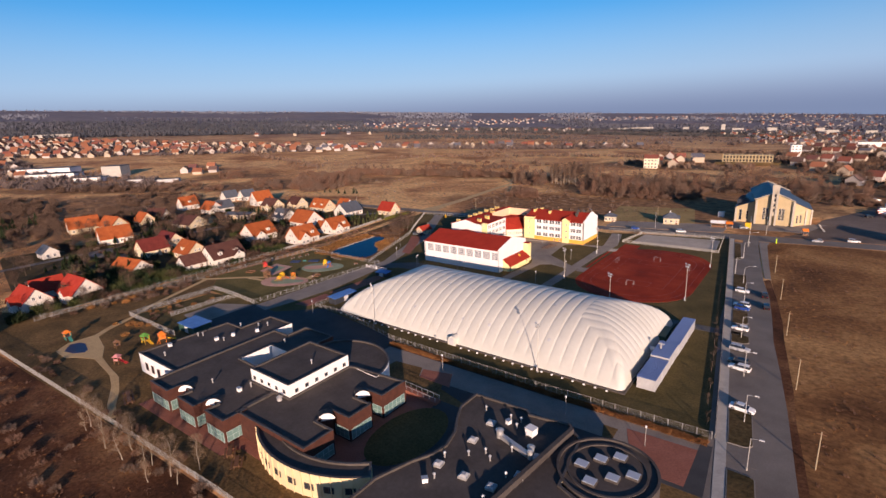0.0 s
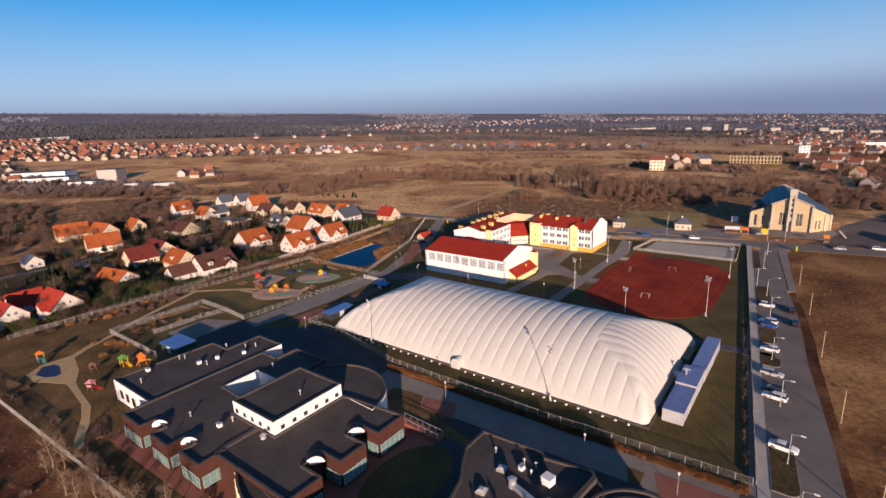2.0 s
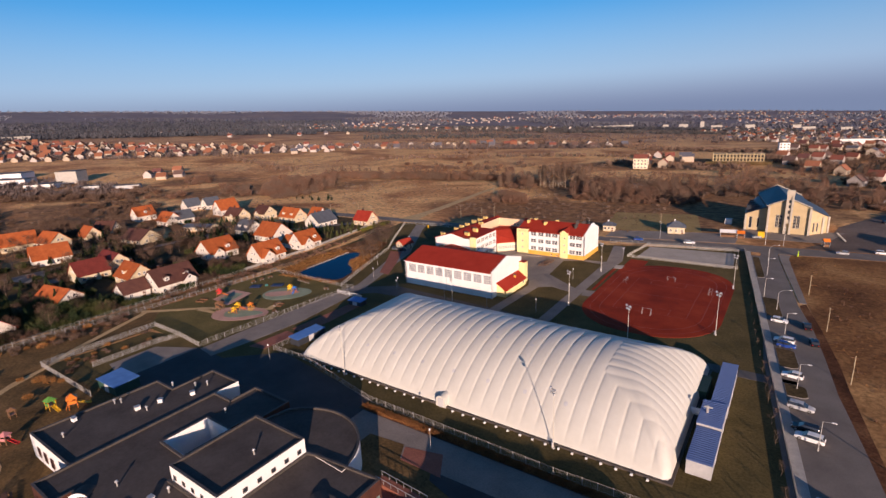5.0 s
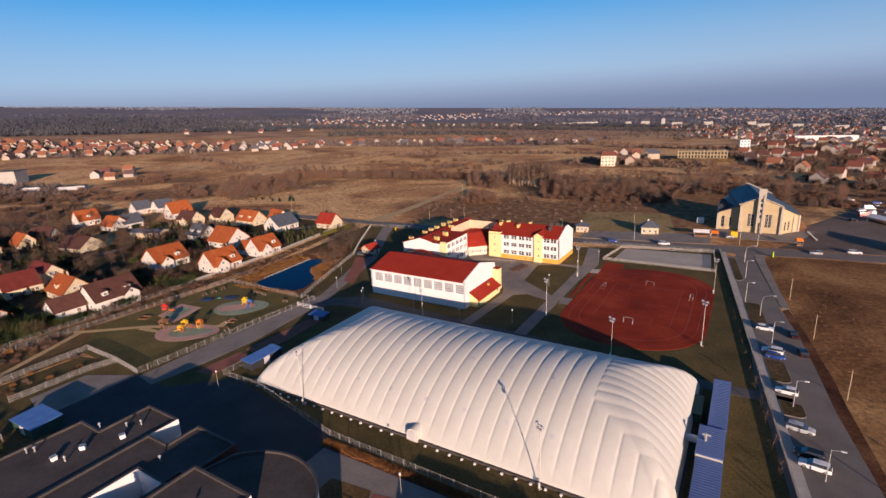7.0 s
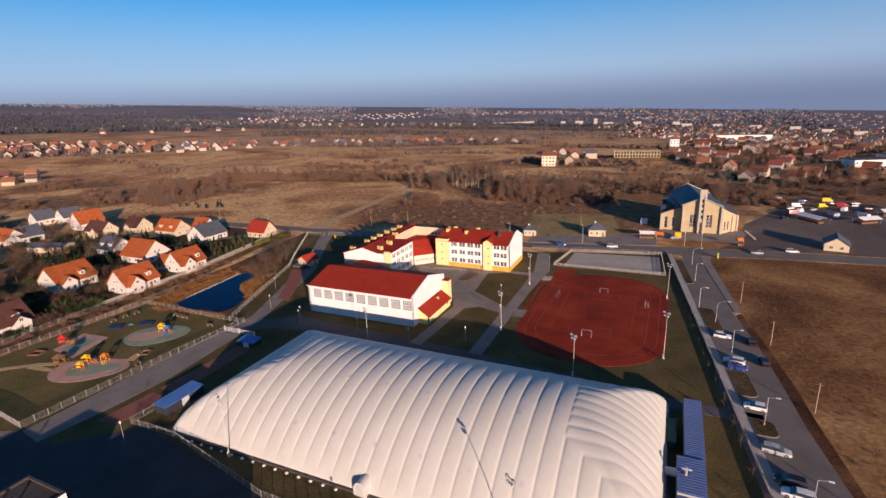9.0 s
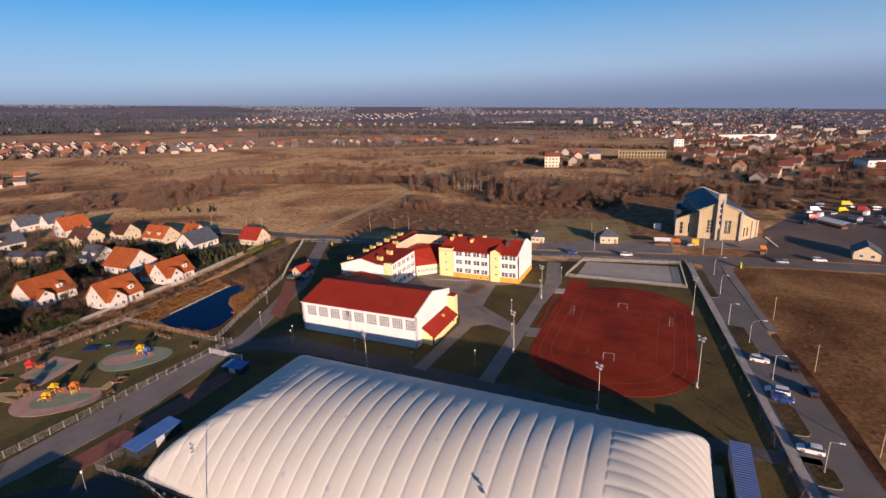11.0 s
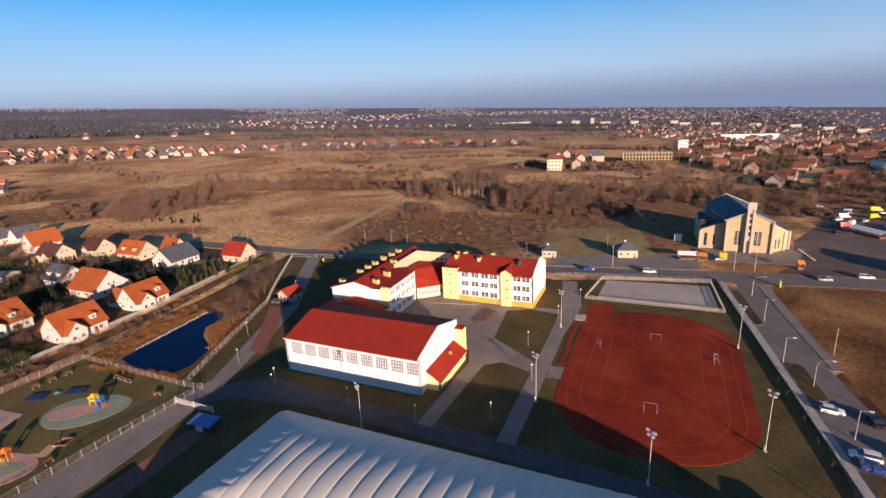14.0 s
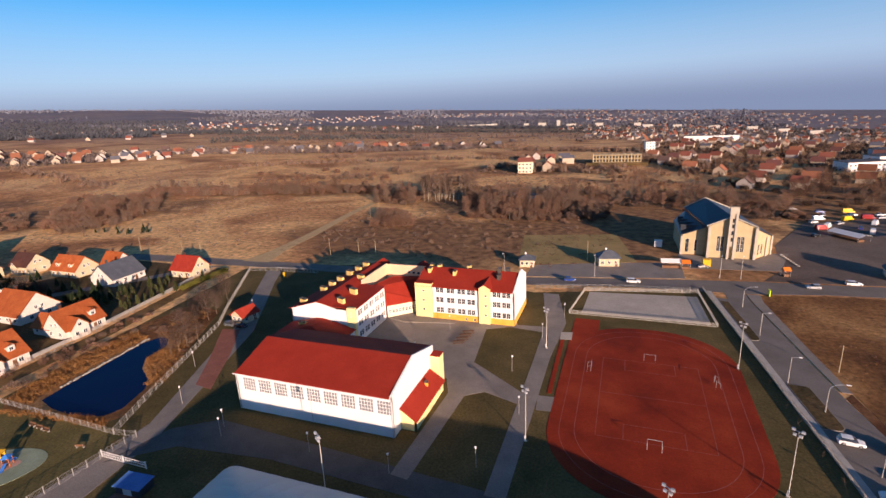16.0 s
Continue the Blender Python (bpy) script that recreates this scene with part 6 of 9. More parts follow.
grove("shrub", SHRUB, "round evergreen garden shrub", 40, [(-150, -30), (-112, -30), (-112, -20), (-122, -14), (-150, -26)], "garden shrubs", 0.4, 0.9, "shrub", 1.4)
grove("shrub", SHRUB[:2], "leafless russet shrub in the wasteland", 40, [(-90, -137), (20, -131), (30, -160), (-60, -165)], "shrubs in the wasteland", 0.5, 1.0, "shrub", 2)


RUSSET = [bush(121 + i, 1.5, 1.7, "reed", 260, 0.11) for i in range(2)]
grove("shrub", RUSSET, "russet-leaved shrub in the kindergarten garden", 5, [(-78, -106), (-64, -98), (-58, -104), (-68, -112)], "garden shrubs of the kindergarten", 0.6, 1.1, "shrub", 1.8)
grove("shrub", SHRUB[:2], "brown shrub on the kindergarten lawn", 12, [(-76, -127), (-40, -125), (-32, -128), (-70, -131.5)], "garden shrubs of the kindergarten", 0.4, 0.8, "shrub", 1.8)
grove("shrub", SHRUB[:2] + SHRUB[:2] + RUSSET[:1], "brown shrub along the lane fence", 34, [(-104, -116), (-99.5, -62), (-97, -64), (-92, -84), (-100, -116)], "shrubs along the estate fence", 0.5, 1.0, "shrub", 1.6)
grove("shrub", SHRUB[:2] + RUSSET[:1], "brown shrub along the yard fence", 18, [(-80.2, -98), (-80.6, -72), (-70, -72), (-70, -98)], "shrubs along the yard fence", 0.35, 0.7, "shrub", 1.8)
grove("shrub", EVERGREEN, "tall dark evergreen before the red-roofed houses", 10, [(-112, -124), (-108, -124), (-108, -97), (-111, -97)], "hedge shrubs of the estate", 0.9, 1.4, "shrub", 2.0)


def strewn(name, label, category, patches, material, seed, low, high, blades, width):
    """Low growth that nobody could count, as one sheet of blades."""
    r = random.Random(seed)
    vs, fs = [], []
    for poly, n in patches:
        xs, ys = [p[0] for p in poly], [p[1] for p in poly]
        k = 0
        while k < n:
            x, y = r.uniform(min(xs), max(xs)), r.uniform(min(ys), max(ys))
            if not inside(x, y, poly):
                continue
            k += 1
            h = r.uniform(low, high)
            z = land(x, y) - 0.05
            for i in range(blades):
                a, q = r.uniform(0, 6.28), r.random() * h * 0.8
                p = Vector((x + math.cos(a) * q, y + math.sin(a) * q, z + r.uniform(0, 0.25) * h))
                sliver(vs, fs, p, Vector((r.uniform(-0.8, 0.8), r.uniform(-0.8, 0.8), r.uniform(0.3, 1.2))), h * r.uniform(0.5, 1.0), width * h, r)
    ob = new(name, mesh_of(name, vs, fs, material))
    return tagged(ob, label, category, "", "stuff")


strewn("scrub", "low brown scrub scattered over the field", "scrub", [
    ([(-600, 100), (-260, 90), (-125, 110), (-125, 330), (-420, 430), (-640, 330)], 900), ([(-110, 125), (-10, 125), (20, 165), (20, 330), (-100, 420), (-110, 220)], 700),
    ([(60, 260), (110, 330), (60, 500), (-100, 480), (-60, 320)], 160), ([(-420, -80), (-280, -70), (-300, 80), (-520, 60)], 220)], M["twig"], 3, 0.5, 2.0, 26, 0.12)
strewn("heath", "low dark russet heath between the street and the copse", "heath", [([(-112, 112), (20, 112), (36, 160), (-20, 188), (-60, 190), (-110, 200)], 1100), ([(-168, 164), (-168, 211), (-138, 245), (-120, 208), (-134, 162)], 260)], M["twig_red"], 14, 0.3, 0.8, 14, 0.16)
strewn("weeds", "tangled brown weeds and saplings", "weeds", [
    ([(-240, -140), (-84, -135), (0, -131), (20, -129), (20, -190), (-240, -190)], 1500), ([(82, 92), (87, 42), (93, 0), (100, -60), (106, -110), (200, -110), (260, 78)], 1500)], M["twig_red"], 4, 0.3, 0.9, 16, 0.09)
M["straw"] = shade("dull_straw", [(0.19, 0.085, 0.034), (0.34, 0.165, 0.062)], 0.95, 0.02, 6, spread=0.3, fine=0.3, fine_scale=0.4, spec=0.05)
strewn("tall_grass", "tufts of tall tan grass on the fallow field", "grass", [([(82, 92), (87, 42), (93, 0), (100, -60), (106, -110), (180, -110), (240, 78)], 7000), ([(-120, -138), (20, -131), (20, -170), (-120, -170)], 1200)], M["straw"], 24, 0.2, 0.55, 9, 0.1)
strewn("reeds", "dry russet reeds on the pond bank", "reeds", [
    ([(-86, -12), (-88, -4), (-89.5, 10), (-90, 22), (-98, 24), (-98, 4), (-93, -14)], 520), ([(-88, -15), (-62, -11.5), (-60, -14), (-90, -17)], 130), ([(-79, 19), (-78.5, 12), (-66, 1), (-63, 4), (-70, 16), (-76, 26)], 260), ([(-88, 24), (-80, 24), (-84, 40), (-96, 44)], 200)], M["reed"], 6, 0.6, 1.4, 14, 0.08)

# ==== fences, lamps, cars ====
FENCES = {}


def fence_meshes(kind, span, h):
    key = (kind, span, h)
    if key in FENCES:
        return FENCES[key]
    bm = bmesh.new()
    box(bm, -0.05, -0.05, 0, 0.05, 0.05, h + 0.08)
    pm = finish("post", bm, M["fence"] if kind != "white" else M["concrete"])
    bm = bmesh.new()
    if kind == "wire":
        for z in (0.15, h - 0.06):
            box(bm, 0.06, -0.015, z, span - 0.06, 0.015, z + 0.03)
        n = int(span / 0.2)
        for i in range(n):
            x = 0.1 + i * (span - 0.2) / (n - 1)
            box(bm, x - 0.01, -0.008, 0.12, x + 0.01, 0.008, h)
    elif kind == "mesh":
        for z in (0.1, h * 0.5, h - 0.06):
            box(bm, 0.06, -0.015, z, span - 0.06, 0.015, z + 0.04)
        n = int(span / 0.12)
        for i in range(n):
            x = 0.1 + i * (span - 0.2) / (n - 1)
            box(bm, x - 0.014, -0.008, 0.08, x + 0.014, 0.008, h)
    elif kind == "panel":
        box(bm, 0.06, -0.03, 0.02, span - 0.06, 0.03, 0.3)
        n = int(span / 0.16)
        for i in range(n):
            x = 0.1 + i * (span - 0.2) / (n - 1)
            box(bm, x - 0.055, -0.015, 0.3, x + 0.055, 0.015, h)
        box(bm, 0.06, -0.02, h, span - 0.06, 0.02, h + 0.05)
    else:
        for z in (0.12, h * 0.5, h - 0.1):
            box(bm, 0.06, -0.025, z, span - 0.06, 0.025, z + 0.09)
        n = int(span / 0.3)
        for i in range(n):
            x = 0.15 + i * (span - 0.3) / (n - 1)
            box(bm, x - 0.03, -0.02, 0.05, x + 0.03, 0.02, h)
    gm = finish("fence_panel", bm, M["fence"] if kind != "white" else M["concrete"])
    FENCES[key] = (pm, gm)
    return FENCES[key]


def fence(label, pts, h=1.6, span=2.5, kind="wire"):
    t = thing("fence", label, "fence", pts[0][0], pts[0][1], 0)
    for (x0, y0), (x1, y1) in zip(pts, pts[1:]):
        ln = math.hypot(x1 - x0, y1 - y0)
        n = max(1, round(ln / span))
        s = round(ln / n, 3)
        pm, gm = fence_meshes(kind, round(s, 1), h)
        ang = math.degrees(math.atan2(y1 - y0, x1 - x0))
        for i in range(n):
            for nm, me in (("post", pm), ("fence_panel", gm)):
                o = new(nm, me)
                o.parent = t
                if nm == "fence_panel":
                    o["kind"] = "stuff"
                o.matrix_basis = pose(x0 + (x1 - x0) * i / n - pts[0][0], y0 + (y1 - y0) * i / n - pts[0][1], 0, 0, 0, ang)
    o = new("post", pm)
    o.parent = t
    o.matrix_basis = pose(pts[-1][0] - pts[0][0], pts[-1][1] - pts[0][1], 0)
    return t


fence("grey slatted boundary fence along the parking lot", [(64.4, 99.5), (66.4, 84), (75.6, 13), (82.4, -40), (85.8, -66.5)], 0.9, 2.5, "panel")
fence("grey wire-mesh fence in front of the dome", [(-21, -61.6), (6.5, -67.4), (50, -68.2), (85.4, -67.0)], 1.5, 2.6)
fence("grey wire-mesh fence between dome and service road", [(-21, -61.6), (-34, -61.8), (-33, -48)], 1.5, 2.6)
fence("grey wire-mesh playground fence", [(-54.5, -71.5), (-52.6, -38), (-50.6, -14.2)], 1.6, 2.5)
fence("grey wire-mesh playground fence", [(-50.6, -14.2), (-56, -15), (-95.5, -14)], 1.4, 2.5)
fence("grey wire-mesh playground fence", [(-95.5, -14), (-97.2, -40), (-98.8, -60), (-105, -118)], 1.6, 2.5)
fence("grey wire-mesh fence of the pond", [(-56, -14.8), (-60.5, -4), (-75, 34), (-84, 48), (-104, 82)], 1.6, 2.5)
fence("grey wire-mesh fence of the estate gardens", [(-104, -120), (-106, -60), (-107.5, -10), (-110, 21), (-116, 57), (-122, 80)], 1.5, 2.5)
fence("grey wire-mesh fence of the school front", [(-104, 82), (-88, 85), (-74, 86)], 1.6, 2.5)
fence("grey wire-mesh fence along the cross street", [(12, 88.6), (38, 93.4), (62.6, 95.9)], 1.5, 2.5)
fence("pale mesh fence of the kindergarten plot", [(-140, -136.5), (-84, -133.4), (-17, -129.5), (22, -127.5), (40, -127)], 1.5, 2.5, "mesh")
fence("grey mesh fence of the sand yard", [(-54.5, -71.5), (-66, -70.5), (-81.4, -70.4), (-81, -100.3), (-51.5, -99.8)], 1.6, 2.5, "mesh")
fence("grey mesh fence inside the sand yard", [(-66.1, -70.7), (-68, -76), (-68.2, -93)], 1.5, 2.5, "mesh")
fence("low white fence of the gravel court", [(25, 69), (27.9, 89.4), (62.5, 95), (64.6, 69), (25, 69)], 1.2, 2.4, "white")

# garden wall of the estate beside the lane
bm = bmesh.new()
for (x0, y0), (x1, y1) in zip([(-109, -30), (-110.5, 0), (-112, 22), (-118, 58)], [(-110.5, 0), (-112, 22), (-118, 58), (-123, 78)]):
    ln = math.hypot(x1 - x0, y1 - y0)
    obox(bm, (x0 + x1) / 2, (y0 + y1) / 2, 0, ln, 0.25, 1.0, math.degrees(math.atan2(y1 - y0, x1 - x0)))
whole("garden_wall", bm, M["concrete"], "low pale concrete garden wall", "wall", kind="structure")


def flood_mast(x, y, h, label="tall pale sports floodlight mast", turn=-35.0):
    t = thing("floodlight_mast", label, "floodlight", x, y, 0, turn, "sports floodlights")
    bm = bmesh.new()
    rod(bm, (0, 0, 0), (0, 0, h), 0.085, 0.045, 8)
    part("pole", bm, M["pole"], t)
    bm = bmesh.new()
    box(bm, -0.25, -0.25, 0.0, 0.25, 0.25, 0.25)
    part("footing", bm, M["concrete"], t)
    bm = bmesh.new()
    box(bm, -0.9, -0.06, h - 0.1, 0.9, 0.06, h + 0.02)
    part("crossbar", bm, M["steel"], t)
    bm = bmesh.new()
    box(bm, -0.16, -0.3, 0.3, 0.16, -0.18, 1.3)
    part("switch_box", bm, M["white"], t)
    for k, (dx, dz) in enumerate(((-0.65, 0.05), (0.65, 0.05), (-0.4, -0.75), (0.4, -0.75))):
        bm = bmesh.new()
        box(bm, dx - 0.24, -0.4, h + dz, dx + 0.24, -0.1, h + dz + 0.4)
        lamp = part("floodlight", bm, M["steel"], t)
        bm = bmesh.new()
        box(bm, dx - 0.2, -0.42, h + dz + 0.04, dx + 0.2, -0.402, h + dz + 0.36)
        part("lens", bm, M["white"], lamp)
    return t


for x, y, h in ((23.9, 6.5, 11.2), (65.5, 4.6, 11.9), (65.6, 45.8, 11.4), (21.9, 44.9, 10.9), (46.8, -11.2, 10.2), (-4.8, -16.7, 11.6), (-6.5, -61.8, 12.4), (47.3, -61.6, 12.0)):
    flood_mast(x, y, h)


def street_lamp(x, y, h, turn, curved=False):
    t = thing("street_lamp", "slim grey street lamp with a curved arm" if curved else "slim grey street lamp with a short arm", "street lamp", x, y, 0, turn, "street lamps")
    bm = bmesh.new()
    rod(bm, (0, 0, 0), (0, 0, h - (1.6 if curved else 0.2)), 0.09, 0.06, 8)
    part("pole", bm, M["steel"], t)
    bm = bmesh.new()
    if curved:
        pts = [(0.0 + 2.6 * (1 - math.cos(a)), 0, h - 1.6 + 1.6 * math.sin(a)) for a in [i * math.pi / 16 for i in range(9)]]
        for a, b in zip(pts, pts[1:]):
            rod(bm, a, b, 0.05, n=6)
        ex = 2.6
    else:
        rod(bm, (0, 0, h - 0.25), (1.3, 0, h), 0.045, n=6)
        ex = 1.3
    part("arm", bm, M["steel"], t)
    bm = bmesh.new()
    box(bm, ex - 0.1, -0.14, h - 0.04, ex + 0.65, 0.14, h + 0.08)
    part("lamp_head", bm, M["white"], t)
    bm = bmesh.new()
    rod(bm, (0, 0, 0), (0, 0, 0.5), 0.13, n=8)
    part("base", bm, M["concrete"], t)
    return t


for x, y, h, c in ((91.7, -73, 6.4, False), (89.5, -58.1, 6.2, False), (87.0, -38.4, 6.2, False), (83.7, -16.5, 6.2, False), (80.7, 13.7, 6.2, False), (78.2, 31.7, 6.6, True), (74.4, 42.0, 6.4, False), (74.0, 66.5, 6.4, False), (73.4, 86, 6.6, True)):
    street_lamp(x, y, h, -3, c)
for x, y in ((71, 112), (77.5, 112.5), (30, 104.5), (-2, 100)):
    street_lamp(x, y, 8.5, -95, False)


def park_lamp(x, y):
    t = thing("park_lamp", "short slim park lamp with a white head", "lamp", x, y, 0, 0, "park lamps")
    bm = bmesh.new()
    rod(bm, (0, 0, 0), (0, 0, 3.9), 0.06, 0.045, 6)
    part("pole", bm, M["fence"], t)
    bm = bmesh.new()
    rod(bm, (0, 0, 3.9), (0, 0, 4.25), 0.14, 0.2, 8)
    rod(bm, (0, 0, 4.25), (0, 0, 4.35), 0.24, 0.05, 8)
    part("lamp_head", bm, M["white"], t)


for x, y in ((-6, 49.5), (-9, 31.5), (16, 31), (20, 50.5), (24, 66), (-34, -9), (-14, -8), (3, -9), (17, -3), (21, 14.5), (-51.5, -2), (-62, 12), (-72, 46), (-35.5, -6.5), (-30, -66), (28, -73.5), (60, -74.5), (76, -76)):
    park_lamp(x, y)


M["tan_pole"] = shade("weathered_tan_pole", [(0.30, 0.235, 0.15), (0.40, 0.32, 0.21)], 0.85, 0.7, fine=0.12)


def utility_pole(x, y, h):
    t = thing("utility_pole", "weathered pale utility pole", "utility pole", x, y, land(x, y), 0, "utility poles")
    bm = bmesh.new()
    rod(bm, (0, 0, 0), (0, 0, h), 0.11, 0.08, 6)
    part("pole", bm, M["tan_pole"], t)
    bm = bmesh.new()
    box(bm, -0.7, -0.05, h - 0.5, 0.7, 0.05, h - 0.38)
    part("crossarm", bm, M["wood"], t)


for x, y, h in ((100.9, -66.5, 7.2), (96.8, -38.9, 7.2), (93.2, -8.8, 6.8), (89.8, 20.8, 6.8), (86.0, 49.8, 6.8), (-100, 180, 8.5), (-60, 109, 8.5), (-68, 108.5, 8), (-82, 108, 8), (26, 124, 8), (-150, 92, 8), (-176, 92, 8), (-137, 90, 8), (-110, 210, 8.5)):
    utility_pole(x, y, h)

# cars
PAINT = {k: shade(k + "_car_paint", [v, tuple(c * 1.06 for c in v)], 0.25, 1.0, spec=0.6) for k, v in {
    "white": (0.75, 0.75, 0.75), "silver": (0.42, 0.43, 0.45), "blue": (0.02, 0.06, 0.28), "black": (0.012, 0.013, 0.016), "red": (0.30, 0.02, 0.02), "grey": (0.10, 0.11, 0.12), "yellow": (0.75, 0.5, 0.02)}.items()}
M["rim"] = shade("alloy_rim", [(0.45, 0.45, 0.46), (0.55, 0.55, 0.56)], 0.35, 3.0, metal=0.8)
M["headlamp"] = glass("headlamp_glass", (0.6, 0.62, 0.64), 0.05)
M["taillamp"] = glass("taillamp_glass", (0.35, 0.01, 0.01), 0.1)


def loft(bm, sections):
    """Skin through cross-sections (x, half width, z low, z high, top narrowing)."""
    ringz = []
    for x, w, z0, z1, k in sections:
        h = z1 - z0
        pts = [(-w, z0), (-w * 1.02, z0 + h * 0.5), (-w * (1 - k * 0.4), z0 + h * 0.85), (-w * (1 - k), z1), (w * (1 - k), z1), (w * (1 - k * 0.4), z0 + h * 0.85), (w * 1.02, z0 + h * 0.5), (w, z0)]
        ringz.append([bm.verts.new((x, a, b)) for a, b in pts])
    for a, b in zip(ringz, ringz[1:]):
        n = len(a)
        for i in range(n):
            j = (i + 1) % n
            bm.faces.new((a[i], b[i], b[j], a[j]))
    bm.faces.new(ringz[0])
    bm.faces.new(ringz[-1][::-1])
    bmesh.ops.recalc_face_normals(bm, faces=bm.faces)


CARS = {}


def car(colour, style, x, y, turn, z=0.06):
    key = (colour, style)
    lab = "parked %s %s" % (colour, {"hatch": "hatchback car", "estate": "estate car", "saloon": "saloon car", "van": "delivery van"}[style])
    if key in CARS:
        return copy_thing(CARS[key], pose(x, y, z, 0, 0, turn))
    t = thing("car", lab, "car", x, y, z, turn, "cars")
    L, H, W = {"hatch": (4.1, 1.48, 0.87), "estate": (4.6, 1.5, 0.9), "saloon": (4.6, 1.44, 0.89), "van": (5.6, 2.3, 1.0)}[style]
    a = L / 2
    bm = bmesh.new()
    belt = 0.92 if style != "van" else 1.15
    loft(bm, [(-a, W * 0.78, 0.36, belt - 0.18, 0.1), (-a + 0.15, W * 0.95, 0.24, belt - 0.03, 0.08), (-a + 0.9, W, 0.2, belt, 0.06), (a - 1.25, W, 0.2, belt - 0.02, 0.06), (a - 0.45, W * 0.97, 0.22, belt - 0.14, 0.1), (a - 0.08, W * 0.85, 0.28, belt - 0.26, 0.12), (a, W * 0.7, 0.34, belt - 0.34, 0.12)])
    part("body", bm, PAINT[colour], t, smooth=False)
    rear = {"hatch": (-a + 0.1, -a + 0.5), "estate": (-a + 0.1, -a + 0.4), "saloon": (-a + 0.75, -a + 1.35), "van": (-a + 0.03, -a + 0.1)}[style]
    front = {"van": (a - 0.95, a - 1.55)}.get(style, (a - 1.15, a - 1.95))
    bm = bmesh.new()
    loft(bm, [(rear[0], W * 0.9, belt - 0.02, belt + 0.02, 0.05), (rear[1], W * 0.92, belt - 0.02, H - 0.03, 0.2), ((rear[1] + front[1]) / 2, W * 0.94, belt - 0.02, H, 0.18), (front[1], W * 0.92, belt - 0.02, H - 0.04, 0.2), (front[0], W * 0.88, belt - 0.03, belt + 0.01, 0.05)])
    part("window_band", bm, M["glass_dark"] if style != "van" else PAINT[colour], t, "dark window band" if style != "van" else "high cargo body")
    bm = bmesh.new()
    loft(bm, [(rear[1] - 0.02, W * 0.74, H - 0.06, H - 0.005, 0.1), ((rear[1] + front[1]) / 2, W * 0.78, H - 0.04, H + 0.025, 0.1), (front[1] + 0.02, W * 0.74, H - 0.07, H - 0.012, 0.1)])
    part("roof", bm, PAINT[colour], t)
    for sx in (-1, 1):
        for sy in (-1, 1):
            wx = sx * (a - 0.82)
            bm = bmesh.new()
            rod(bm, (wx, sy * (W - 0.2), 0.32), (wx, sy * (W + 0.015), 0.32), 0.32, n=14)
            wh = part("wheel", bm, M["black"], t)
            bm = bmesh.new()
            rod(bm, (wx, sy * (W + 0.016), 0.32), (wx, sy * (W + 0.03), 0.32), 0.2, n=10)
            part("rim", bm, M["rim"], wh)
    for sy in (-1, 1):
        bm = bmesh.new()
        box(bm, a - 0.3, sy * W * 0.62 - 0.17, belt - 0.38, a - 0.03, sy * W * 0.62 + 0.17, belt - 0.22)
        part("headlight", bm, M["headlamp"], t)
        bm = bmesh.new()
        box(bm, -a - 0.012, sy * W * 0.66 - 0.13, belt - 0.34, -a + 0.16, sy * W * 0.66 + 0.13, belt - 0.16)
        part("tail_light", bm, M["taillamp"], t)
        bm = bmesh.new()
        box(bm, front[0] - 0.45, sy * (W + 0.1) - 0.09, belt - 0.02, front[0] - 0.3, sy * (W + 0.1) + 0.09, belt + 0.12)
        part("wing_mirror", bm, PAINT[colour], t)
    CARS[key] = t
    return t


for col, st, x, y, tn in (("white", "saloon", 88.6, -53.8, -6), ("white", "estate", 85.8, -35.6, 172), ("black", "estate", 85.2, -32.6, 174), ("silver", "estate", 84.4, -24.8, -6), ("white", "hatch", 82.8, -11.2, 174),
                          ("blue", "hatch", 81.2, 5.2, -6), ("white", "estate", 80.7, 8.2, 173), ("white", "hatch", 79.2, 21.9, -6),
                          ("black", "estate", 86.9, 10.0, 97), ("black", "saloon", 85.5, 20.6, 97),
                          ("blue", "hatch", 22, 98.2, 8), ("white", "estate", 43, 101.2, 8), ("grey", "hatch", 67, 123, 20), ("silver", "hatch", 97, 107.5, 184), ("black", "estate", -40.2, 6.5, 85), ("grey", "hatch", -71.5, 35.2, 0), ("black", "hatch", -67.5, 35.0, 0),
                          ("white", "estate", 109.6, 113.5, 4), ("red", "van", 123.3, 192.2, 20), ("white", "van", 140.5, 187.4, 70), ("yellow", "van", 146.5, 233.5, 5), ("white", "hatch", 123, 238, 20), ("red", "van", 150, 219, 0), ("silver", "van", 128, 213, 15), ("white", "estate", 133, 224, 80), ("grey", "estate", 152, 200, 60), ("white", "saloon", 158, 228, 20), ("black", "hatch", 117, 178, 40), ("blue", "estate", 134, 232, 10), ("white", "van", 127, 197, 60), ("silver", "estate", 134, 205, 40), ("white", "hatch", 124, 206, 30), ("yellow", "van", 140, 214, 30), ("white", "van", 148, 206, 60), ("blue", "hatch", 139, 196, 80), ("white", "van", 152, 190, 120), ("silver", "hatch", 156, 221, 20), ("red", "hatch", 160, 214, 10), ("white", "hatch", 146, 226, 10)):
    car(col, st, x, y, tn, land(x, y) + 0.06)

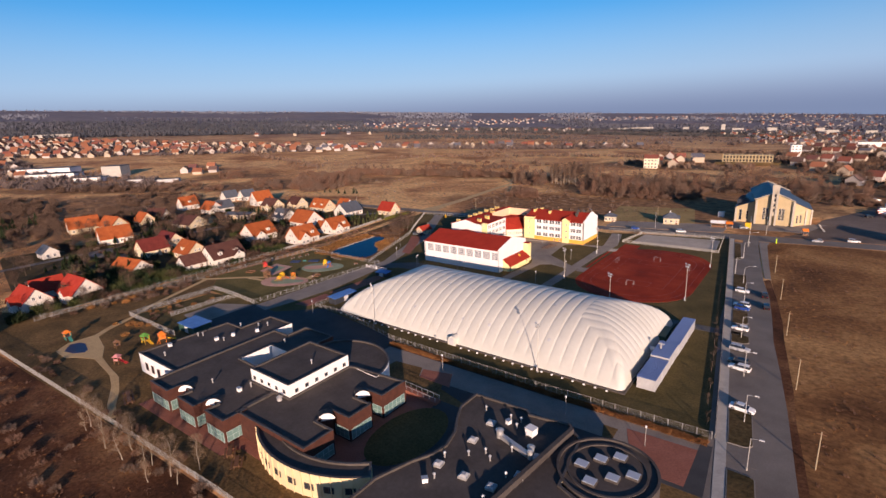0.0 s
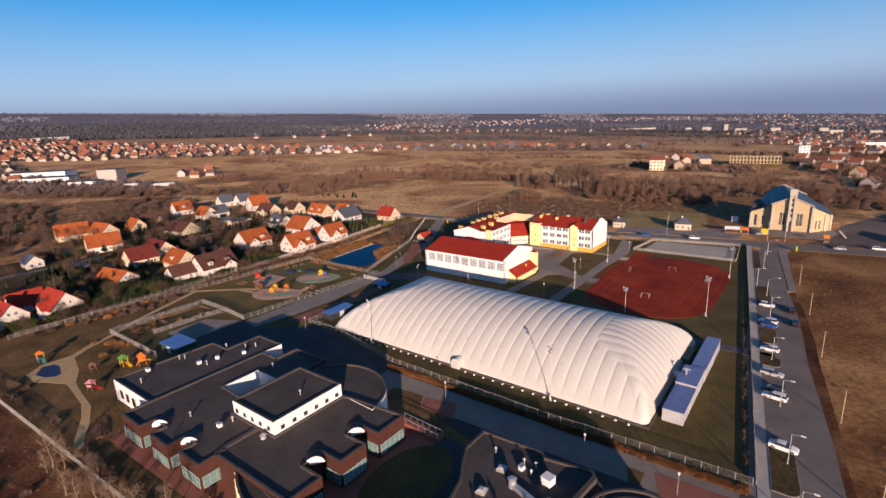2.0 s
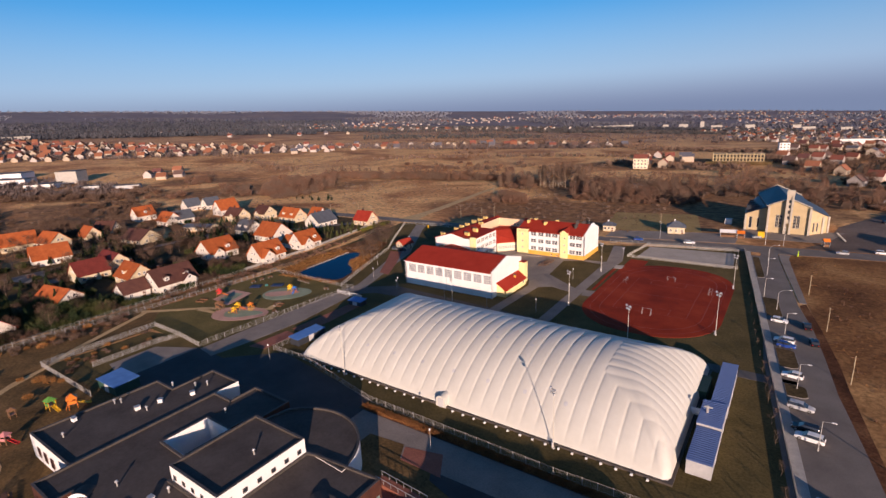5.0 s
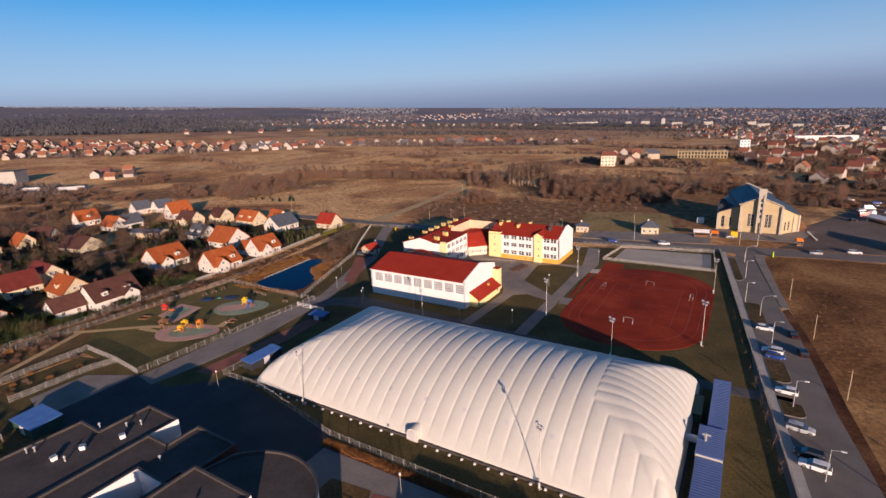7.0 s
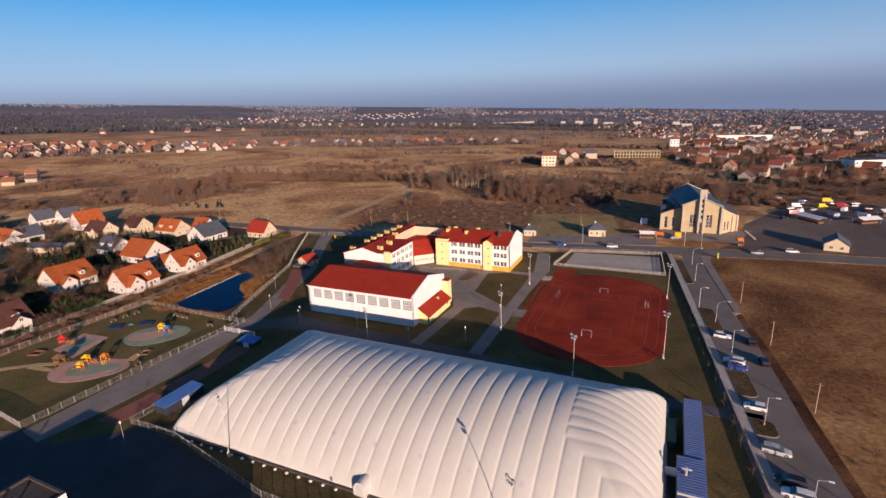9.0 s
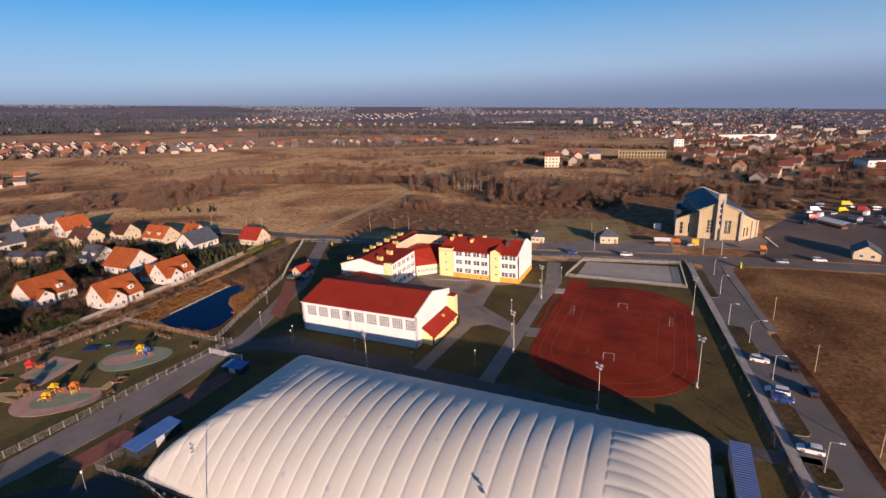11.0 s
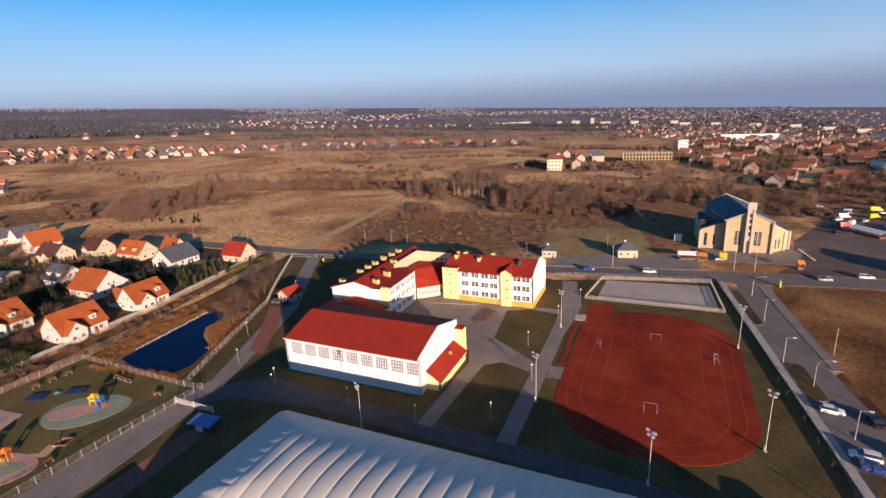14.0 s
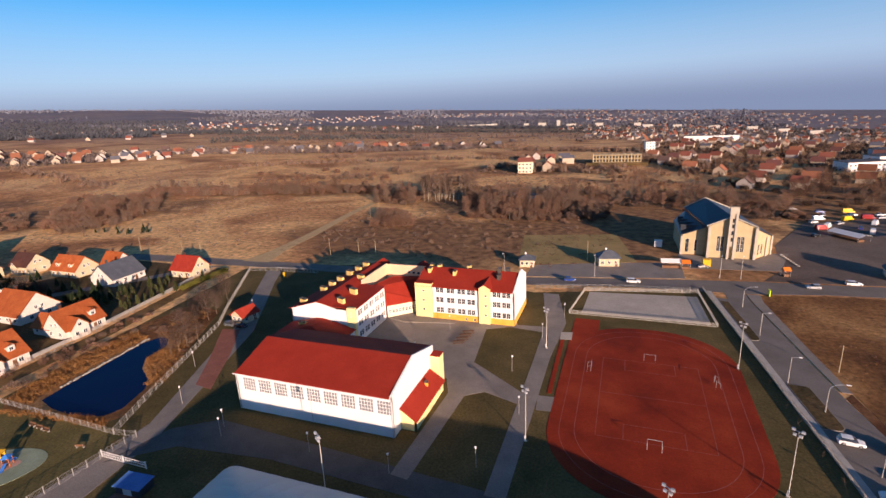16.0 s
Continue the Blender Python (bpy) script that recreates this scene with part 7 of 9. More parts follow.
# ==== kindergarten details ====
def bay_glass(x0, y0, x1, y1, z0=0.45, z1=2.65, n=5):
    """A window band on a bay face; outside to the right of the way from the first to the second point."""
    ln = math.hypot(x1 - x0, y1 - y0)
    ang = math.degrees(math.atan2(y1 - y0, x1 - x0))
    window(kg, pose(x0, y0, z0, 0, 0, ang) @ pose(0.35, -0.17, 0), ln - 0.7, z1 - z0, n, 2, "teal_frame", "glass_teal", 0.05)


for f in ((-18.2, -120.3, -10.2, -120.3, 6), (-6.0, -120.2, 0.6, -120.2, 5), (3.9, -119.6, 10.6, -119.6, 5), (-10.2, -120.3, -10.2, -117.4, 2), (0.6, -120.2, 0.6, -116.8, 2), (10.6, -119.6, 10.6, -115.2, 3),
          (30.4, -116.2, 30.4, -109.5, 5), (30.1, -105.4, 30.1, -99.5, 5), (29.9, -96.2, 29.9, -89.4, 5), (25.6, -105.4, 30.1, -105.4, 3), (25.4, -96.2, 29.9, -96.2, 3), (18, -116.2, 30.4, -116.2, 8)):
    bay_glass(f[0], f[1], f[2], f[3], n=f[4])
# dark red paving strip round the bays
slab("bay_terrace", [(-20, -122.8), (12.5, -122), (14, -118.6), (33, -118.5), (37, -104), (35.5, -86), (34.5, -84.6), (25, -84.2), (24, -86), (-1, -118), (-20, -118)], 0.06, M["red_paving"], "dark red paved terrace round the bays", "terrace")
slab("court_paving", [(33, -118), (37, -104), (35.5, -86), (35, -84.4), (45, -84.4), (46.4, -90.4), (49.6, -100), (46, -113)], 0.062, M["shaded_asphalt"], "asphalt path round the court lawn, toned dark for shade", "path")
slab("court_lawn", ring(37.6, -97.5, 6.3, 10.2, 28), 0.07, M["lawn"], "round dark lawn in the courtyard", "lawn")
for i, (x, y, tn) in enumerate(((-8.1, -117.2, 40), (2.3, -116.7, 40), (25.9, -107.4, 55), (25.7, -97.8, 55))):
    bm = bmesh.new()
    n = 12
    arc = [(1.7 * math.cos(math.pi * k / n), 1.5 * math.sin(math.pi * k / n)) for k in range(n + 1)]
    fr = [bm.verts.new((a, -0.2, 4.5 + b)) for a, b in arc]
    bk = [bm.verts.new((a * 0.9, 2.6, 4.5 + b * 0.55)) for a, b in arc]
    bm.faces.new(fr[::-1])
    for k in range(n):
        bm.faces.new((fr[k], fr[k + 1], bk[k + 1], bk[k]))
    bm.faces.new(bk)
    bmesh.ops.recalc_face_normals(bm, faces=bm.faces)
    o = part("vault", bm, M["bitumen"], kg, "dark half-round roof vault")
    o.matrix_parent_inverse = kg.matrix_world.inverted()
    o.matrix_basis = pose(x, y, 0, 0, 0, tn)
    bm = bmesh.new()
    face = bm.faces.new([bm.verts.new((a * 0.96, -0.28, 4.5 + b * 0.96)) for a, b in arc[::-1]])
    got = bmesh.ops.extrude_face_region(bm, geom=[face])
    for v in [q for q in got["geom"] if isinstance(q, bmesh.types.BMVert)]:
        v.co.y += 0.07
    bmesh.ops.recalc_face_normals(bm, faces=bm.faces)
    part("tympanum", bm, M["white"], o, "white half-round end wall")
# west wing windows, small clerestory windows of the raised centre
for i in range(3):
    window(kg, pose(-33.2 + i * 3.1, -115.2 - 0.17, 1.3), 1.3, 2.0, 1, 2, "brown_brick", "glass_dark", 0.12)
for i in range(5):
    window(kg, pose(2.0 + i * 2.6, -107.2 - 0.17, 5.75), 0.8, 0.8, 1, 1, "coping", "glass_dark")
for i in range(6):
    window(kg, pose(14.5, -105.8 + i * 2.6, 5.75, 0, 0, 90) @ pose(0, -0.17, 0), 0.8, 0.8, 1, 1, "coping", "glass_dark")


def roof_vent(x, y, z, kind="pipe"):
    t = thing("roof_vent", "small pale metal vent on a flat roof", "vent", x, y, z, (x * 37) % 90, "roof vents")
    bm = bmesh.new()
    if kind == "pipe":
        rod(bm, (0, 0, 0), (0, 0, 0.9), 0.14, n=8)
        part("pipe", bm, M["steel"], t)
        bm = bmesh.new()
        rod(bm, (0, 0, 0.9), (0, 0, 1.15), 0.3, 0.12, 8)
        part("cowl", bm, M["steel"], t)
    elif kind == "box":
        box(bm, -0.45, -0.35, 0, 0.45, 0.35, 0.75)
        part("housing", bm, M["white"], t)
        bm = bmesh.new()
        box(bm, -0.52, -0.42, 0.752, 0.52, 0.42, 0.84)
        part("lid", bm, M["steel"], t)
    else:
        rod(bm, (0, 0, 0), (0, 0, 0.7), 0.55, 0.5, 12)
        part("drum", bm, M["steel"], t)
        bm = bmesh.new()
        rod(bm, (0, 0, 0.7), (0, 0, 1.1), 0.65, 0.15, 12)
        part("cowl", bm, M["steel"], t)


ROOF = KZ - 0.23
for x, y, k in ((-33.5, -101.3, "pipe"), (-32.6, -100.4, "pipe"), (-33.8, -108.6, "box"), (-29.2, -112.0, "pipe"), (-26.8, -99.8, "box"), (-29.7, -91.0, "pipe"), (-25.5, -95.8, "box"), (-25.1, -88.4, "pipe"), (-23.4, -86.6, "pipe"), (-24.6, -99.0, "pipe"), (-22.4, -90.6, "box")):
    roof_vent(x, y, ROOF, k)
for x, y, k in ((2.6, -111.2, "box"), (3.2, -108.8, "pipe"), (-5.6, -112.6, "pipe"), (13.0, -108.6, "drum"), (-9.5, -91.0, "pipe")):
    roof_vent(x, y, KZ - 0.08, k)
roof_vent(10.4, -98.0, 7.67, "pipe")
for x, y, k in ((50.0, -88.5, "pipe"), (55.3, -88.4, "pipe"), (55.6, -89.8, "box"), (57.3, -88.2, "pipe"), (57.5, -90.2, "pipe"), (56.6, -99.2, "pipe"), (54.6, -101.3, "pipe"), (62.3, -102.4, "pipe"), (52.4, -110.2, "box"), (51.5, -103.8, "pipe"), (53.2, -108.8, "pipe"), (60.0, -96.4, "pipe"), (58.2, -100.4, "pipe"), (62.0, -108.5, "pipe")):
    roof_vent(x, y, ROOF + 0.1, k)
for x, y in ((53.0, -91.6), (53.0, -97.6), (51.8, -105.9), (56.8, -105.9), (61.6, -105.6), (64.0, -101.0), (64.2, -95.6)):
    t = thing("skylight", "square white skylight dome on a flat roof", "skylight", x, y, ROOF + 0.1, 8, "roof skylights")
    bm = bmesh.new()
    box(bm, -0.75, -0.75, 0, 0.75, 0.75, 0.4)
    part("kerb", bm, M["steel"], t)
    bm = bmesh.new()
    for k in range(1):
        v = [bm.verts.new(p) for p in ((-0.7, -0.7, 0.402), (0.7, -0.7, 0.402), (0.7, 0.7, 0.402), (-0.7, 0.7, 0.402), (-0.35, -0.35, 0.7), (0.35, -0.35, 0.7), (0.35, 0.35, 0.7), (-0.35, 0.35, 0.7))]
        for q in ((0, 1, 5, 4), (1, 2, 6, 5), (2, 3, 7, 6), (3, 0, 4, 7), (4, 5, 6, 7), (3, 2, 1, 0)):
            bm.faces.new([v[i] for i in q])
    part("dome", bm, M["container_wall"], t)
ac = thing("air_handling_unit", "white rooftop air unit with a silver duct", "air unit", 60.6, -90.6, ROOF + 0.1, -10)
bm = bmesh.new()
box(bm, -0.8, -0.75, 0.25, 0.8, 0.75, 1.5)
part("housing", bm, M["white"], ac)
bm = bmesh.new()
box(bm, -0.88, -0.83, 1.502, 0.88, 0.83, 1.58)
part("lid", bm, M["white"], ac)
for sx in (-0.6, 0.6):
    bm = bmesh.new()
    box(bm, sx - 0.1, -0.75, 0, sx + 0.1, 0.75, 0.248)
    part("foot", bm, M["steel"], ac)
duct = thing("roof_duct", "silver ventilation duct with drums on the roof", "duct", 60, -95, ROOF + 0.1, 0)
bm = bmesh.new()
prism(bm, [(-3.6, 0.4), (2.8, -1.6), (2.8, -0.7), (-3.6, 1.3)], 0.15, 0.8)
part("tray", bm, M["steel"], duct)
for x, y, r in ((2.9, -0.2, 0.55), (3.3, -1.3, 0.45), (-3.7, 0.9, 0.6)):
    bm = bmesh.new()
    rod(bm, (x, y, 0), (x, y, 1.5), r, r, 12)
    rod(bm, (x, y, 1.5), (x, y, 1.75), r * 1.25, r * 0.5, 12)
    part("drum", bm, M["steel"], duct)
bm = bmesh.new()
prism(bm, [(65.9, -86.0), (66.6, -86.3), (63.6, -112), (62.9, -112)], KZ - 0.1, KZ + 1.0)
whole("fire_wall", bm, M["bitumen"], "dark raised parapet across the flat roofs", "parapet", kind="structure")
# wooden ramp and railings
ramp = thing("entrance_ramp", "orange brick entrance ramp with pale railings", "ramp", 31, -85.2)
bm = bmesh.new()
prism(bm, [(-5.5, -0.9), (5.0, -1.5), (5.0, 0.3), (-5.5, 0.9)], 0, 0.75)
part("ramp_body", bm, M["red_paving"], ramp)
for s in (-1, 1):
    bm = bmesh.new()
    rod(bm, (-5.4, s * 0.75, 1.7), (4.9, s * 0.75 - 0.6, 1.7), 0.05, n=6)
    for i in range(7):
        rod(bm, (-5.3 + i * 1.68, s * 0.75 - 0.1 * i * 0.98, 0.7), (-5.3 + i * 1.68, s * 0.75 - 0.1 * i * 0.98, 1.7), 0.04, n=5)
    part("railing", bm, M["steel"], ramp)


def picnic_set(x, y, turn):
    t = thing("picnic_bench", "brown wooden bench set on a paved patch", "bench", x, y, 0, turn, "wooden bench sets")
    bm = bmesh.new()
    box(bm, -1.6, -0.4, 0.72, 1.6, 0.4, 0.78)
    part("tabletop", bm, M["wood"], t)
    for s in (-1, 1):
        bm = bmesh.new()
        box(bm, -1.6, s * 0.85 - 0.15, 0.42, 1.6, s * 0.85 + 0.15, 0.47)
        part("seat", bm, M["wood"], t)
        bm = bmesh.new()
        box(bm, s * 1.2 - 0.06, -0.95, 0.36, s * 1.2 + 0.06, 0.95, 0.418)
        box(bm, s * 1.2 - 0.06, -0.5, 0, s * 1.2 + 0.06, -0.38, 0.718)
        box(bm, s * 1.2 - 0.06, 0.38, 0, s * 1.2 + 0.06, 0.5, 0.718)
        part("leg", bm, M["wood"], t)


for x, y, tn in ((-22.9, -123.6, -15), (13.6, -120.6, -35), (17.5, -121.6, -35), (-26, -122.6, -15)):
    picnic_set(x, y, tn)


def shed(name, label, x, y, turn, lx, ly, h, roof, wmat):
    t = thing(name, label, "shed", x, y, 0, turn)
    bm = bmesh.new()
    box(bm, -lx / 2, -ly / 2, 0, lx / 2, ly / 2, h)
    part("body", bm, M[wmat], t)
    bm = bmesh.new()
    sheet(bm, [[(-lx / 2 - 0.25, -ly / 2 - 0.25, h + 0.002), (lx / 2 + 0.25, -ly / 2 - 0.25, h + 0.002), (lx / 2 + 0.25, ly / 2 + 0.25, h + 0.3), (-lx / 2 - 0.25, ly / 2 + 0.25, h + 0.3)]], 0.1)
    part("roof", bm, M[roof], t)
    bm = bmesh.new()
    box(bm, -0.9, -ly / 2 - 0.05, 0.05, 0.9, -ly / 2 - 0.005, min(2.0, h - 0.08))
    part("door", bm, M["grey_plinth"], t)
    return t


M["blue_roof"] = shade("blue_sheet_roof", [(0.06, 0.16, 0.42), (0.09, 0.22, 0.52)], 0.5, 0.5, fine=0.1)
shed("bin_shelter", "bin shelter with a blue sheet roof", -50.5, -94, 2, 8.5, 5.5, 2.3, "blue_roof", "green_metal")
shed("store_shed", "long store shed with a blue roof beside the dome", -30.9, -52.4, 90, 9.5, 3.4, 2.0, "blue_roof", "dark_roof")
shed("bike_shelter", "small shelter with a blue roof", -37.6, -25.2, 4, 5.2, 3.0, 1.5, "blue_roof", "dark_roof")
# parking blocks and pavements round the dome's west end
slab("red_strip", [(-42, -64), (-36.6, -63), (-35.8, -51.8), (-41, -51.8)], 0.075, M["red_paving"], "red paved parking strip", "pavement")
slab("red_strip_north", [(-40.8, -50), (-35.2, -50), (-34.8, -40), (-35.7, -25.6), (-40.2, -27), (-40.4, -38)], 0.075, M["red_paving"], "red paved parking strip", "pavement")
slab("red_path_pond", [(-54.8, 5), (-49.7, 4.4), (-58, 20), (-66.5, 33.4), (-72.4, 32.6), (-62, 17)], 0.075, M["red_paving"], "red paved parking strip", "pavement")
slab("planted_bank", [(7, -68.3), (85, -68.2), (85, -69.8), (7, -70.4)], 0.1, M["waste"], "narrow russet planted bank along the fence", "verge")
M["russet_hedge"] = shade("russet_hedge_twigs", [(0.15, 0.066, 0.028), (0.26, 0.12, 0.048)], 0.95, 0.4, fine=0.3, spec=0.05)
hrng = random.Random(31)
hv, hf = [], []
for i in range(1500):
    x = hrng.uniform(7, 85)
    if hrng.random() < 0.35 * (0.5 + 0.5 * math.sin(x * 0.31)):
        continue
    h = hrng.uniform(0.35, 0.8)
    p0 = Vector((x, hrng.uniform(-70.2, -68.6), 0.08))
    for k in range(14):
        sliver(hv, hf, p0 + Vector((hrng.uniform(-0.4, 0.4), hrng.uniform(-0.3, 0.3), hrng.uniform(0, 0.3))), Vector((hrng.uniform(-0.7, 0.7), hrng.uniform(-0.7, 0.7), 1)), h * hrng.uniform(0.6, 1), 0.1, hrng)
tagged(new("hedge", mesh_of("hedge", hv, hf, M["russet_hedge"])), "low russet leafless hedge along the dome fence", "hedge", "", "stuff")
M["olive_leaf"] = shade("olive_hedge_leaves", [(0.10, 0.10, 0.02), (0.17, 0.155, 0.035)], 0.85, 0.8, fine=0.3, spec=0.1)
gv, gf = [], []
for i in range(900):
    y = hrng.uniform(56, 79)
    p0 = Vector((-113.3 + hrng.uniform(-0.9, 0.9), y, hrng.uniform(0.05, 1.5)))
    for k in range(9):
        sliver(gv, gf, p0 + Vector((hrng.uniform(-0.3, 0.3), hrng.uniform(-0.3, 0.3), hrng.uniform(0, 0.3))), Vector((hrng.uniform(-1, 1), hrng.uniform(-1, 1), hrng.uniform(0.2, 1))), 0.45, 0.2, hrng)
tagged(new("hedge", mesh_of("hedge", gv, gf, M["olive_leaf"])), "clipped olive-green garden hedge beside the lane", "hedge", "", "stuff")
slab("drive_lawn", [(15, -76), (23, -75.2), (25, -79), (32, -79), (33.5, -82), (23, -83.4), (15, -80)], 0.078, M["dry_lawn"], "small olive lawn beside the drive", "lawn")
slab("red_square", [(23.6, -75.6), (31, -73.8), (34, -79), (25.2, -78.9)], 0.084, M["red_paving"], "red paved square in the drive", "pavement")
slab("drive_lawn_east", [(67.5, -73.6), (70.4, -73.6), (70.4, -77.4), (68.6, -77.4)], 0.078, M["dry_lawn"], "small olive lawn beside the drive", "lawn")
slab("red_turn", [(71.6, -72.4), (84, -72), (84, -83), (76, -83), (73, -76)], 0.08, M["red_paving"], "red paved bays", "pavement")

# ==== playgrounds ====
M["pink"] = shade("pink_rubber", [(0.50, 0.29, 0.22), (0.62, 0.38, 0.30)], 0.9, 0.25, 6, fine=0.15, spec=0.1)
M["green_rubber"] = shade("green_rubber", [(0.24, 0.28, 0.19), (0.32, 0.37, 0.26)], 0.9, 0.25, 6, fine=0.15, spec=0.1)
TOY = {k: shade(k + "_plastic", [v, tuple(c * 1.1 for c in v)], 0.45, 1.0) for k, v in {"lime": (0.55, 0.75, 0.02), 
    "yellow": (0.75, 0.42, 0.02), "orange": (0.65, 0.17, 0.02), "red": (0.5, 0.03, 0.025), "blue": (0.03, 0.16, 0.5), "teal": (0.04, 0.24, 0.2), "brown": (0.2, 0.1, 0.05), "green": (0.1, 0.28, 0.05), "navy": (0.015, 0.025, 0.07), "pinkish": (0.5, 0.2, 0.2)}.items()}


def oval(cx, cy, rx, ry, turn, n=36, wob=0.0):
    c, s = math.cos(radians(turn)), math.sin(radians(turn))
    out = []
    for i in range(n):
        a = 2 * math.pi * i / n
        k = 1 + wob * math.sin(3 * a + 1)
        x, y = rx * k * math.cos(a), ry * k * math.sin(a)
        out.append((cx + x * c - y * s, cy + x * s + y * c))
    return out


slab("play_surface_1", oval(-67, -50.5, 9.6, 6.0, 25, wob=0.05), 0.07, M["pink"], "pink rubber play surface", "play surface")
slab("play_surface_2", oval(-66.2, -50.2, 6.5, 3.0, 30, wob=0.12), 0.085, M["green_rubber"], "green rubber inlay of the play surface", "play surface")
slab("play_surface_3", oval(-68.8, -30, 8.8, 6.4, 35, wob=0.04), 0.07, M["green_rubber"], "green rubber play surface", "play surface")
slab("play_surface_4", oval(-70.5, -31, 6.2, 2.6, 40, wob=0.1), 0.085, M["pink"], "pink rubber inlay of the play surface", "play surface")
slab("play_surface_5", [(-88, -47), (-77.5, -48), (-79, -42), (-81, -36), (-91, -37)], 0.07, M["pink"], "pink rubber play surface", "play surface")
slab("play_surface_6", [(-86, -46), (-80, -46), (-83, -38), (-88, -39)], 0.085, M["green_rubber"], "grey-green rubber inlay", "play surface")
slab("play_path", [(-100, -66), (-98, -67), (-83, -55), (-60, -43), (-63, -36.5), (-64.5, -37), (-62.5, -43), (-83, -53)], 0.06, M["sand"], "pale sandy path through the playground", "path")
slab("play_path_2", [(-83, -56), (-73, -54.5), (-73, -53.5), (-83, -54)], 0.064, M["sand"], "pale sandy path", "path")


def play_tower(x, y, turn, a, b, c, slide=True, size=1.0):
    t = thing("play_tower", "%s and %s climbing tower with a roof and slide" % (a, b), "play tower", x, y, 0.07, turn, "play towers")
    t.scale = (size, size, size)
    for sx in (-0.8, 0.8):
        for sy in (-0.8, 0.8):
            bm = bmesh.new()
            rod(bm, (sx, sy, 0), (sx, sy, 2.6), 0.07, n=6)
            part("post", bm, TOY[a], t)
    bm = bmesh.new()
    box(bm, -0.9, -0.9, 1.15, 0.9, 0.9, 1.25)
    part("platform", bm, TOY["brown"], t)
    for s in (-1, 1):
        bm = bmesh.new()
        box(bm, -0.7, s * 0.84 - 0.03, 1.3, 0.7, s * 0.84 + 0.03, 1.95)
        part("side_panel", bm, TOY[b], t)
    bm = bmesh.new()
    sheet(bm, [[(-1.1, -1.1, 2.55), (1.1, -1.1, 2.55), (0, 0, 3.5)], [(1.1, -1.1, 2.55), (1.1, 1.1, 2.55), (0, 0, 3.5)], [(1.1, 1.1, 2.55), (-1.1, 1.1, 2.55), (0, 0, 3.5)], [(-1.1, 1.1, 2.55), (-1.1, -1.1, 2.55), (0, 0, 3.5)]], 0.06)
    part("roof", bm, TOY[b], t)
    if slide:
        bm = bmesh.new()
        pts = [(0.9, 1.2), (1.5, 0.95), (2.8, 0.3), (3.4, 0.2)]
        for (x0, z0), (x1, z1) in zip(pts, pts[1:]):
            sheet(bm, [[(x0, -0.35, z0), (x1, -0.35, z1), (x1, 0.35, z1), (x0, 0.35, z0)]], 0.06)
        for s in (-1, 1):
            for (x0, z0), (x1, z1) in zip(pts, pts[1:]):
                sheet(bm, [[(x0, s * 0.4 - 0.04, z0 + 0.12), (x1, s * 0.4 - 0.04, z1 + 0.12), (x1, s * 0.4 + 0.04, z1 + 0.12), (x0, s * 0.4 + 0.04, z0 + 0.12)]], 0.1)
        part("slide", bm, TOY[c], t)
    bm = bmesh.new()
    for s in (-0.35, 0.35):
        rod(bm, (-1.5, s, 0), (-0.9, s, 1.3), 0.04, n=5)
    for k in range(4):
        rod(bm, (-1.4 + k * 0.13, -0.35, 0.25 + k * 0.27), (-1.4 + k * 0.13, 0.35, 0.25 + k * 0.27), 0.03, n=5)
    part("ladder", bm, TOY[a], t)


play_tower(-70.2, -48.6, 30, "yellow", "yellow", "orange", size=0.78)
play_tower(-66.2, -46.4, 120, "yellow", "orange", "red", size=0.78)
play_tower(-68.5, -51.2, 200, "orange", "yellow", "yellow", size=0.66)
play_tower(-75.5, -52.0, 10, "brown", "brown", "orange", False)
play_tower(-77.8, -49.6, 60, "brown", "brown", "orange", False, 0.8)
play_tower(-88.3, -44.0, 40, "brown", "red", "orange", True, 0.9)
play_tower(-69.4, -27.6, 30, "yellow", "yellow", "blue", size=0.78)
play_tower(-66.8, -27.8, 300, "orange", "blue", "blue", True, 0.7)
play_tower(-53.4, -107, 10, "yellow", "green", "yellow", True, 0.9)
play_tower(-49.6, -104, 70, "orange", "orange", "yellow", True, 1.0)
play_tower(-46.2, -117, 30, "brown", "pinkish", "red", True, 0.8)
play_tower(-76.5, -119, 0, "teal", "orange", "teal", True, 0.9)
play_tower(-57.2, -113, 0, "brown", "brown", "orange", False, 0.7)


def pad(x, y, turn, lx, ly, col, label):
    bm = bmesh.new()
    box(bm, -lx / 2, -ly / 2, 0, lx / 2, ly / 2, 0.22)
    box(bm, -lx / 2 + 0.3, -ly / 2 + 0.3, 0.22, lx / 2 - 0.3, ly / 2 - 0.3, 0.3)
    whole("trampoline", bm, TOY[col], label, "trampoline", "ground trampolines", at=pose(x, y, 0.03, 0, 0, turn))


pad(-86, -30.5, 30, 4, 3, "navy", "low dark blue ground trampoline on grass")
pad(-79.5, -25.5, 30, 4.5, 2.8, "navy", "low dark blue ground trampoline on grass")
pad(-83.5, -27.6, 60, 1.2, 1.2, "teal", "small teal play cube on grass")
bm = bmesh.new()
for a, b in (((-1.3, -1.3), (1.3, -1.1)), ((-1.3, 1.1), (1.3, 1.3)), ((-1.3, -1.1), (-1.1, 1.1)), ((1.1, -1.1), (1.3, 1.1))):
    box(bm, a[0], a[1], 0, b[0], b[1], 0.35)
whole("sandbox", bm, M["wood"], "square wooden sandbox in the grass", "sandbox", at=pose(-61.3, -39, 0.025, 0, 0, 25))
bm = bmesh.new()
